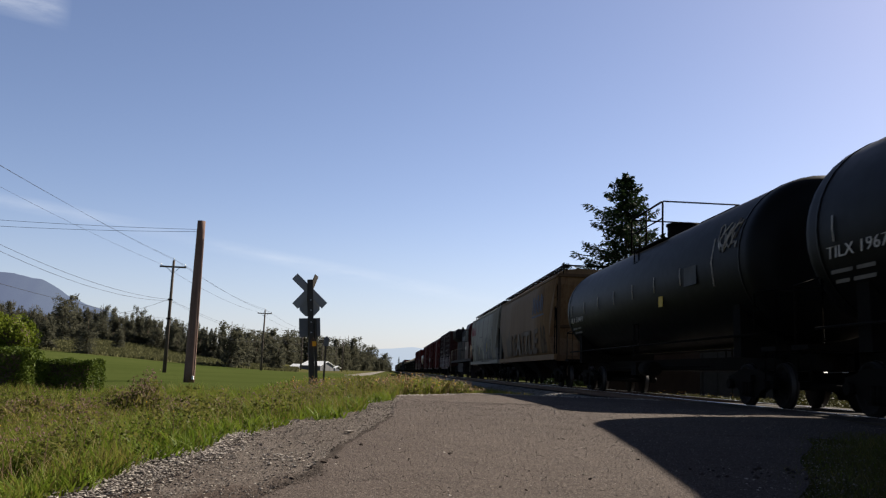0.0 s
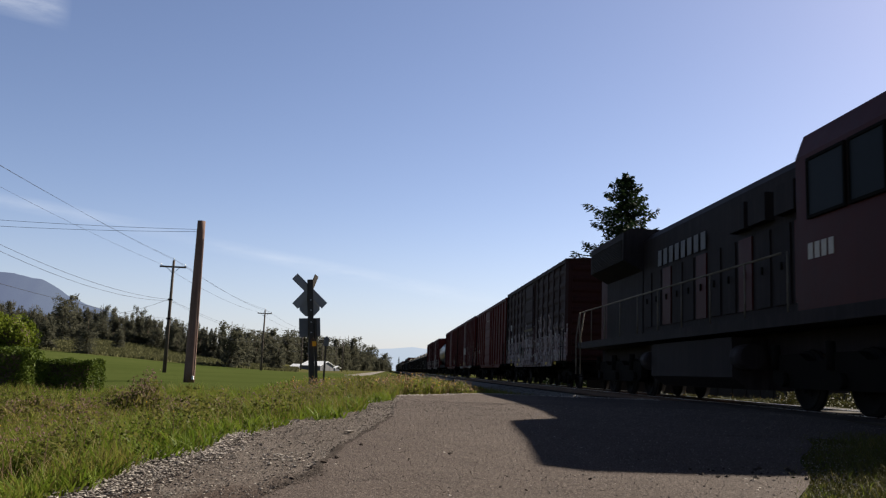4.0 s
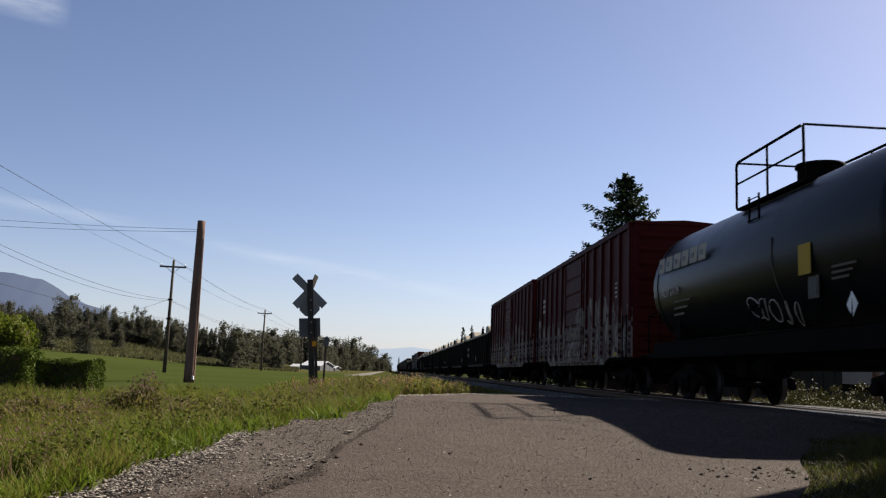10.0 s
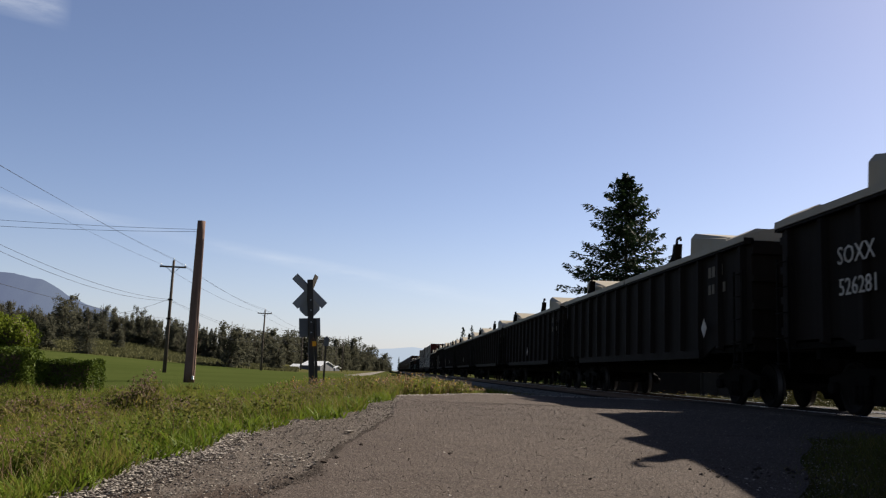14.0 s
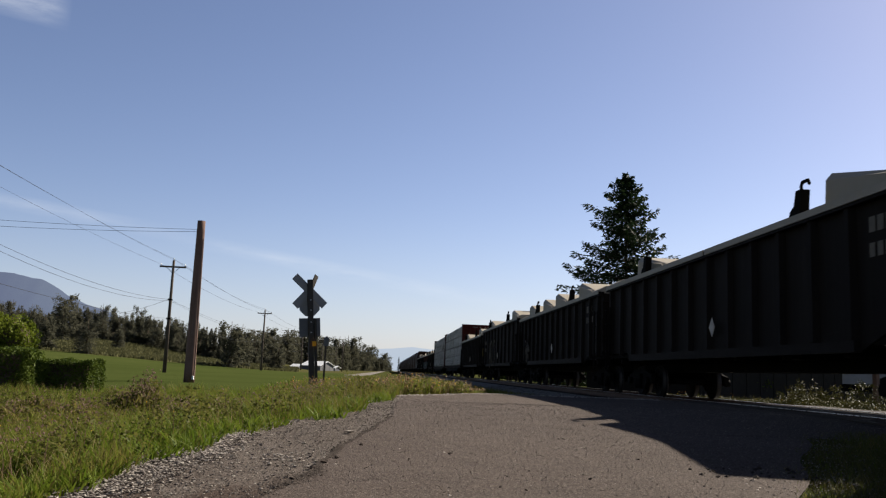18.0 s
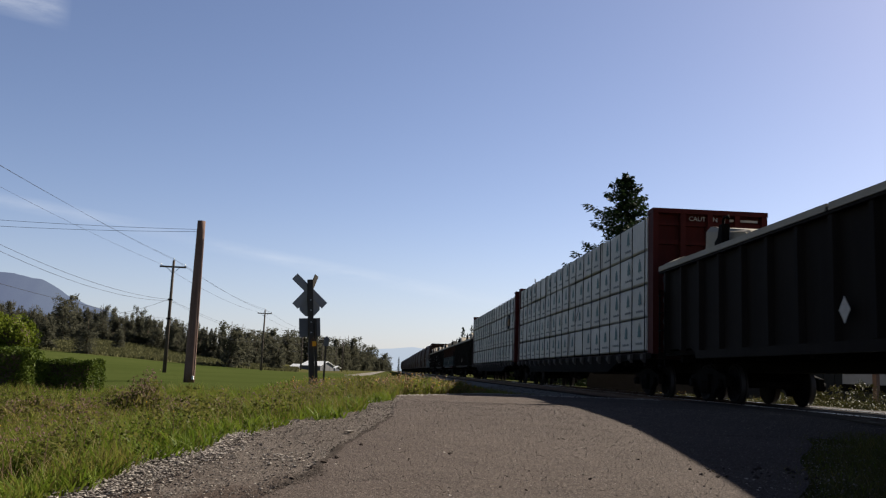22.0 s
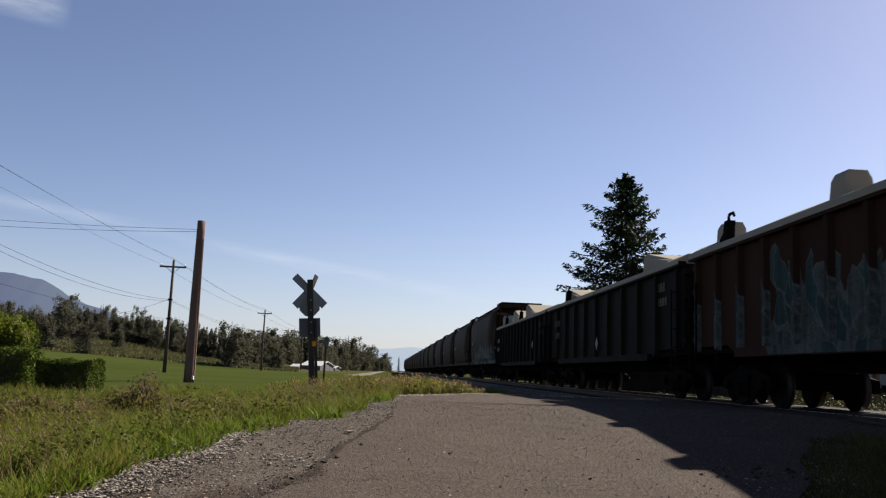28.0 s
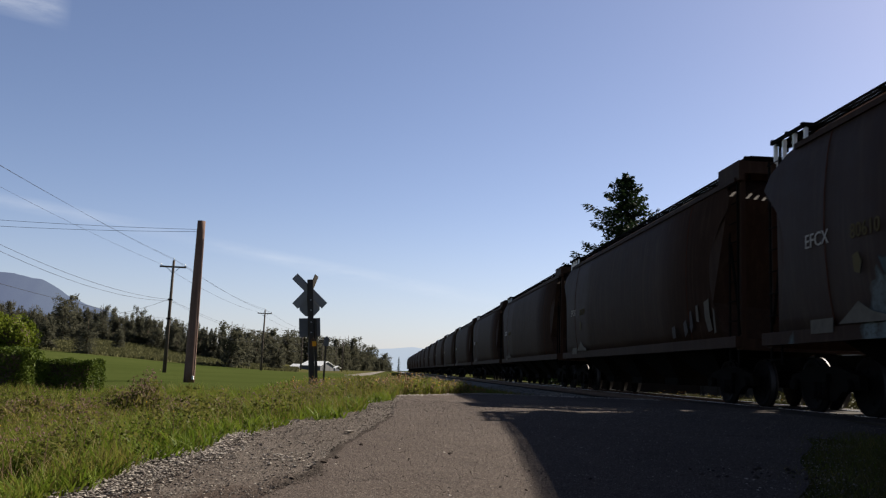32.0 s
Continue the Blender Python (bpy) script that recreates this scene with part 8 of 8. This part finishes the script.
    for _ in range(11000):
        x = 11.0 + 8 * rnd.random() ** 1.6
        y = rnd.uniform(18.0, 60) if rnd.random() < .8 else rnd.uniform(3, 9.4)
        h = rnd.uniform(.12, .42) * (1 + .6 * noise.noise((x * .5, y * .5, 0)))
        (weed if rnd.random() < .93 else tall).append((x, y, -.44, h * .8, rnd.uniform(.012, .03), rnd.uniform(.2, .7)))
    # coarser tufts further off, on to the field and along the line
    for _ in range(26000):
        y = 30 + 75 * rnd.random() ** 1.6
        x = rnd.uniform(-.34 * y - 3, 5.2)
        if x < -5.5 and y > 34 or -9.5 + .01 * y < x < -2.6 and y > 69:
            continue
        h = rnd.uniform(.10, .26) * (.35 if x < -6 else 1.2)
        (tall if x > -5 and rnd.random() < .7 else fresh).append((x, y, gz(x, y) - .02, h, rnd.uniform(.02, .05) * y / 40, rnd.uniform(.2, .8)))
    # rank weeds right behind the line, with small white and yellow flowers
    for _ in range(760):
        y = rnd.uniform(17.6, 40)
        x = 11.0 + 3.2 * rnd.random() ** 1.1
        if noise.noise((x * .5, y * .45, 21)) < -.08:
            continue
        h = (.20 + .95 * math.exp(-((y - 23.8) / 2.4) ** 2) * (.75 + .5 * noise.noise((x * .8, y * .5, 3)))) * rnd.uniform(.6, 1.1) * smooth(10.7, 11.6, x) + .06
        for q in range(5):
            leaf_cloud(far_v, far_f, (x + rnd.gauss(0, .16), y + rnd.gauss(0, .2), -.42 + h * rnd.uniform(.2, 1.0)), rnd.uniform(.08, .17), 24, .032, rnd, .9)
        for q in range(3):
            weed.append((x + rnd.gauss(0, .15), y + rnd.gauss(0, .15), -.44, h * rnd.uniform(.8, 1.25), .016, rnd.uniform(.1, .5)))
        if rnd.random() < .45:
            speck(white_v, white_f, x + rnd.gauss(0, .1), y, -.42 + h * rnd.uniform(.7, 1.1), rnd.uniform(.008, .018))
    for _ in range(70):
        x, y = 10.9 + 2.2 * rnd.random(), rnd.uniform(18.5, 36)
        speck(pet_v, pet_f, x, y, -.35 + rnd.uniform(.1, .4), rnd.uniform(.006, .011))
    # dry stalks with seed heads, thickest in drifts
    for _ in range(1300):
        y = 5.5 + 22 * rnd.random() ** 1.3
        x = grass_left(min(y, 16)) - .3 - rnd.random() * (2.0 + y * .45)
        if noise.noise((x * .4, y * .4, 9)) < -.05:
            continue
        z = gz(x, y)
        h = rnd.uniform(.28, .50)
        dry.append((x, y, z, h, .006 + y * .0002, rnd.uniform(.05, .3)))
        for q in range(5):
            speck(seed_v, seed_f, x + rnd.uniform(-.05, .05), y + rnd.uniform(-.05, .05), z + h * rnd.uniform(.75, 1.0), rnd.uniform(.003, .008))
    # a clump of taller thistles before the poles
    for cx, cy, k, tall_h in ((-4.85, 18.4, 90, 1.15), (-5.3, 18.7, 50, .85), (-5.7, 17.2, 45, .6), (-6.6, 17.4, 40, .55), (-3.9, 17.6, 40, .6), (-5.2, 15.6, 30, .55), (-6.1, 15.0, 30, .5), (-3.4, 18.6, 30, .6)):
        for _ in range(k):
            x, y = cx + rnd.gauss(0, .26), cy + rnd.gauss(0, .3)
            h = tall_h * rnd.uniform(.55, 1.0) * max(.4, 1 - 1.1 * abs(x - cx))
            leaf_cloud(wl_v, wl_f, (x, y, gz(x, y) + h * rnd.uniform(.2, .8)), .17, 9, .045, rnd, 1.2)
            dry.append((x, y, gz(x, y), h, .012, rnd.uniform(.05, .3)))
            for q in range(9):
                speck(seed_v, seed_f, x + rnd.uniform(-.10, .10), y + rnd.uniform(-.1, .1), gz(x, y) + h * rnd.uniform(.45, 1.0), rnd.uniform(.006, .015))
            for q in range(5):
                tall.append((x + rnd.uniform(-.12, .12), y, gz(x, y) + h * rnd.uniform(.1, .6), .22, .04, .9))
    # yellow flowers
    for _ in range(170):
        if rnd.random() < .75:
            x = rnd.uniform(.2, 2.1)
            y = road_far(x) + .3 + 4 * rnd.random()
            h = rnd.uniform(.12, .32)
        else:
            y = rnd.uniform(6, 15)
            x = grass_left(y) - rnd.uniform(.3, 3)
            h = rnd.uniform(.2, .4)
        dry.append((x, y, gz(x, y), h, .006, .15))
        for q in range(3 if y > 15.5 else 1):
            speck(pet_v, pet_f, x + rnd.uniform(-.04, .04), y + rnd.uniform(-.04, .04), gz(x, y) + h + rnd.uniform(-.05, .03), rnd.uniform(.004, .008) * (1 if y > 15.5 else .6))
    # bushy broad-leaved weeds, standing in drifts through the verge, and bleached straw
    for _ in range(620):
        y = 5.6 + 20 * rnd.random() ** 1.4
        x = grass_left(min(y, 16)) - .45 - rnd.random() ** 1.2 * (2.0 + y * .42)
        if noise.noise((x * .5, y * .5, 2)) < -.12:
            continue
        z, h = gz(x, y), rnd.uniform(.12, .42)
        for q in range(3):
            leaf_cloud(wl_v, wl_f, (x + rnd.gauss(0, .10), y + rnd.gauss(0, .10), z + h * rnd.uniform(.4, .95)), rnd.uniform(.07, .16), 34, rnd.uniform(.010, .018) + .0006 * y, rnd, 1.1)
    for _ in range(240):
        x = rnd.uniform(-.6, 1.8)
        y = road_far(x) + .3 + 7 * rnd.random() ** 1.4
        leaf_cloud(wl_v, wl_f, (x, y, gz(x, y) + rnd.uniform(.04, .18)), rnd.uniform(.10, .22), 30, .035, rnd, 1.0)
    for _ in range(5200):
        y = 5.2 + 22 * rnd.random() ** 1.6
        x = grass_left(min(y, 16)) - .1 - rnd.random() ** 1.1 * (2.0 + y * .45)
        if noise.noise((x * .8, y * .8, 12)) < 0:
            continue
        straw.append((x, y, gz(x, y), rnd.uniform(.12, .40), .0014 + y * .0004, rnd.uniform(.2, .95)))
    # the tall tangle over the crest: green at its foot, tawny stems with yellow and rusty heads
    for _ in range(9000):
        x = rnd.uniform(-2.4, 2.3)
        y = road_far(x) + .35 + 9 * rnd.random() ** 1.5
        if x < -.6 and y < 17.2:
            continue
        top = lerp(.20, .40, smooth(-.6, .5, x)) * lerp(1.0, .15, smooth(.9, 2.2, x)) + .12 * noise.noise((x * 1.3, y * .8, 31))
        z = gz(x, y) - .02
        h = max(.15, (top - z) * rnd.uniform(.45, 1.0))
        q = rnd.random()
        (fresh if q < .46 else tall if q < .80 else straw if q < .86 else weed).append((x, y, z, h, rnd.uniform(.007, .016), rnd.uniform(.1, .5)))
        if q > .95:
            dry.append((x, y, z, h, .008, .12))
            for k in range(4):
                speck(tawny_v, tawny_f, x + rnd.uniform(-.06, .06), y + rnd.uniform(-.05, .05), z + h * rnd.uniform(.75, 1.02), rnd.uniform(.008, .016))
        if q > .985:
            for k in range(2):
                speck(pet_v, pet_f, x + rnd.uniform(-.05, .05), y, z + h + rnd.uniform(-.05, .03), rnd.uniform(.005, .010))
    # dry brown heads over the crest
    for _ in range(1500):
        x = rnd.uniform(-.4, 2.0)
        y = road_far(x) + .3 + 6 * rnd.random() ** 1.3
        h = rnd.uniform(.10, .34)
        (straw if rnd.random() < .35 else dry).append((x, y, gz(x, y), h, .007, rnd.uniform(.1, .6)))
        speck(tawny_v, tawny_f, x + rnd.uniform(-.04, .04), y, gz(x, y) + h * rnd.uniform(.7, 1.0), rnd.uniform(.006, .012))
    blades("straw", straw, "straw", "bleached straw stalks standing in the verge", 6)
    tagged(new("broad_leaved_weeds", flat_mesh("broad_leaved_weeds", wl_v, wl_f, "weed_leaf")), "bushy olive broad-leaved weeds in the verge", "weeds", kind="stuff")
    blades("tall_grass", tall, "grass", "tall mixed green and straw-coloured verge grass", 1)
    blades("fresh_grass", fresh, "grass_green", "fresh green grass of the verge", 2)
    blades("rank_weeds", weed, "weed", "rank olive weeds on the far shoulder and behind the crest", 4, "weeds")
    blades("dry_stalks", dry, "seed", "thin dry brown weed stalks in the grass", 3, "weeds")
    tagged(new("seed_heads", flat_mesh("seed_heads", seed_v, seed_f, "seed")), "brown seed heads of weeds and thistles", "weeds", kind="stuff")
    tagged(new("yellow_flowers", flat_mesh("yellow_flowers", pet_v, pet_f, "petal")), "small yellow wild flowers among the weeds", "flowers", kind="stuff")
    tagged(new("rank_weed_leaves", flat_mesh("rank_weed_leaves", far_v, far_f, "weed")), "leafy olive weeds along the far side of the railway", "weeds", kind="stuff")
    tagged(new("tawny_heads", flat_mesh("tawny_heads", tawny_v, tawny_f, "tawny")), "rusty tawny heads of the weeds over the crest", "weeds", kind="stuff")
    tagged(new("white_flowers", flat_mesh("white_flowers", white_v, white_f, "petal_white")), "small white wild flowers behind the railway", "flowers", kind="stuff")


grow()


# ---- what moves ----
SPEED, SLOWING = 14.839, -0.0620


def travelled(t):
    """Metres gone since the 16th second; the train slows a little."""
    return SPEED * (t - 16.0) + 0.5 * SLOWING * (t - 16.0) ** 2


# ---- an insect that darts across at the end ----
def flying_insect():
    ob = thing("insect", pose(-9, 1.5, .9), "small dark insect flying past in the air", "insect")
    bm = B()
    tube(bm, [(0, -.013, 0), (0, -.004, .001), (0, .006, .001), (0, .011, 0)], .0035, 7, .0022)
    part("body", bm, "iron", ob)
    for sx in (-1, 1):
        for y, l in ((.004, .013), (-.001, .010)):
            bm = B()
            loft(bm, [[(sx * x, y - w + x * .25, .003 + x * .5), (sx * x, y + w + x * .25, .003 + x * .5), (sx * x, y + w + x * .25, .0036 + x * .5), (sx * x, y - w + x * .25, .0036 + x * .5)] for x, w in ((.002, .0012), (l * .6, .003), (l, .001))])
            part("wing", bm, "iron", ob)
    return ob


INSECT = flying_insect()


def motions():
    walk(INSECT, [(0, pose(-9, 1.5, .9, 0, 0, -40)), (15, pose(-8.4, 1.9, .8, 0, 0, -40)), (30, pose(-6, 2.0, .9, 0, 0, -60)),
                  (30.6, pose(-1.447, 2.600, 1.000, 8, 0, -70)), (30.7, pose(-1.049, 2.800, 1.188, 8, 0, -70)), (30.8, pose(-0.555, 3.000, 1.401, 8, 0, -70)),
                  (30.9, pose(0.036, 3.200, 1.640, 8, 0, -70)), (31.0, pose(0.732, 3.400, 1.913, 8, 0, -70)), (31.1, pose(1.538, 3.600, 2.222, 8, 0, -70)),
                  (31.4, pose(4.6, 4.2, 4.0, 0, 0, -75)), (32, pose(7.5, 5.0, 6.0, 0, 0, -75))])
    for ob, place in CARS:
        walk(ob, [(t, pose(TRACK_X, place - travelled(t), 0)) for t in range(0, 33, 2)])
    # the wheels roll without slipping; axles of one size and seat in the bogie turn alike
    turned = {}
    for ob, r, y in ROLLERS:
        key = (r, y)
        if key not in turned:
            rows = []
            for i in range(32 * FPS + 1):
                a = math.degrees((travelled(i / FPS) - travelled(0)) / r)
                rows.append((i / FPS, pose(0, y, r, a % 360.0, 0, 0)))
            walk(ob, rows)
            turned[key] = ob
        else:
            data = ob.animation_data_create()
            data.action = turned[key].animation_data.action
            data.action_slot = turned[key].animation_data.action_slot
            ob.rotation_mode = "QUATERNION"


motions()
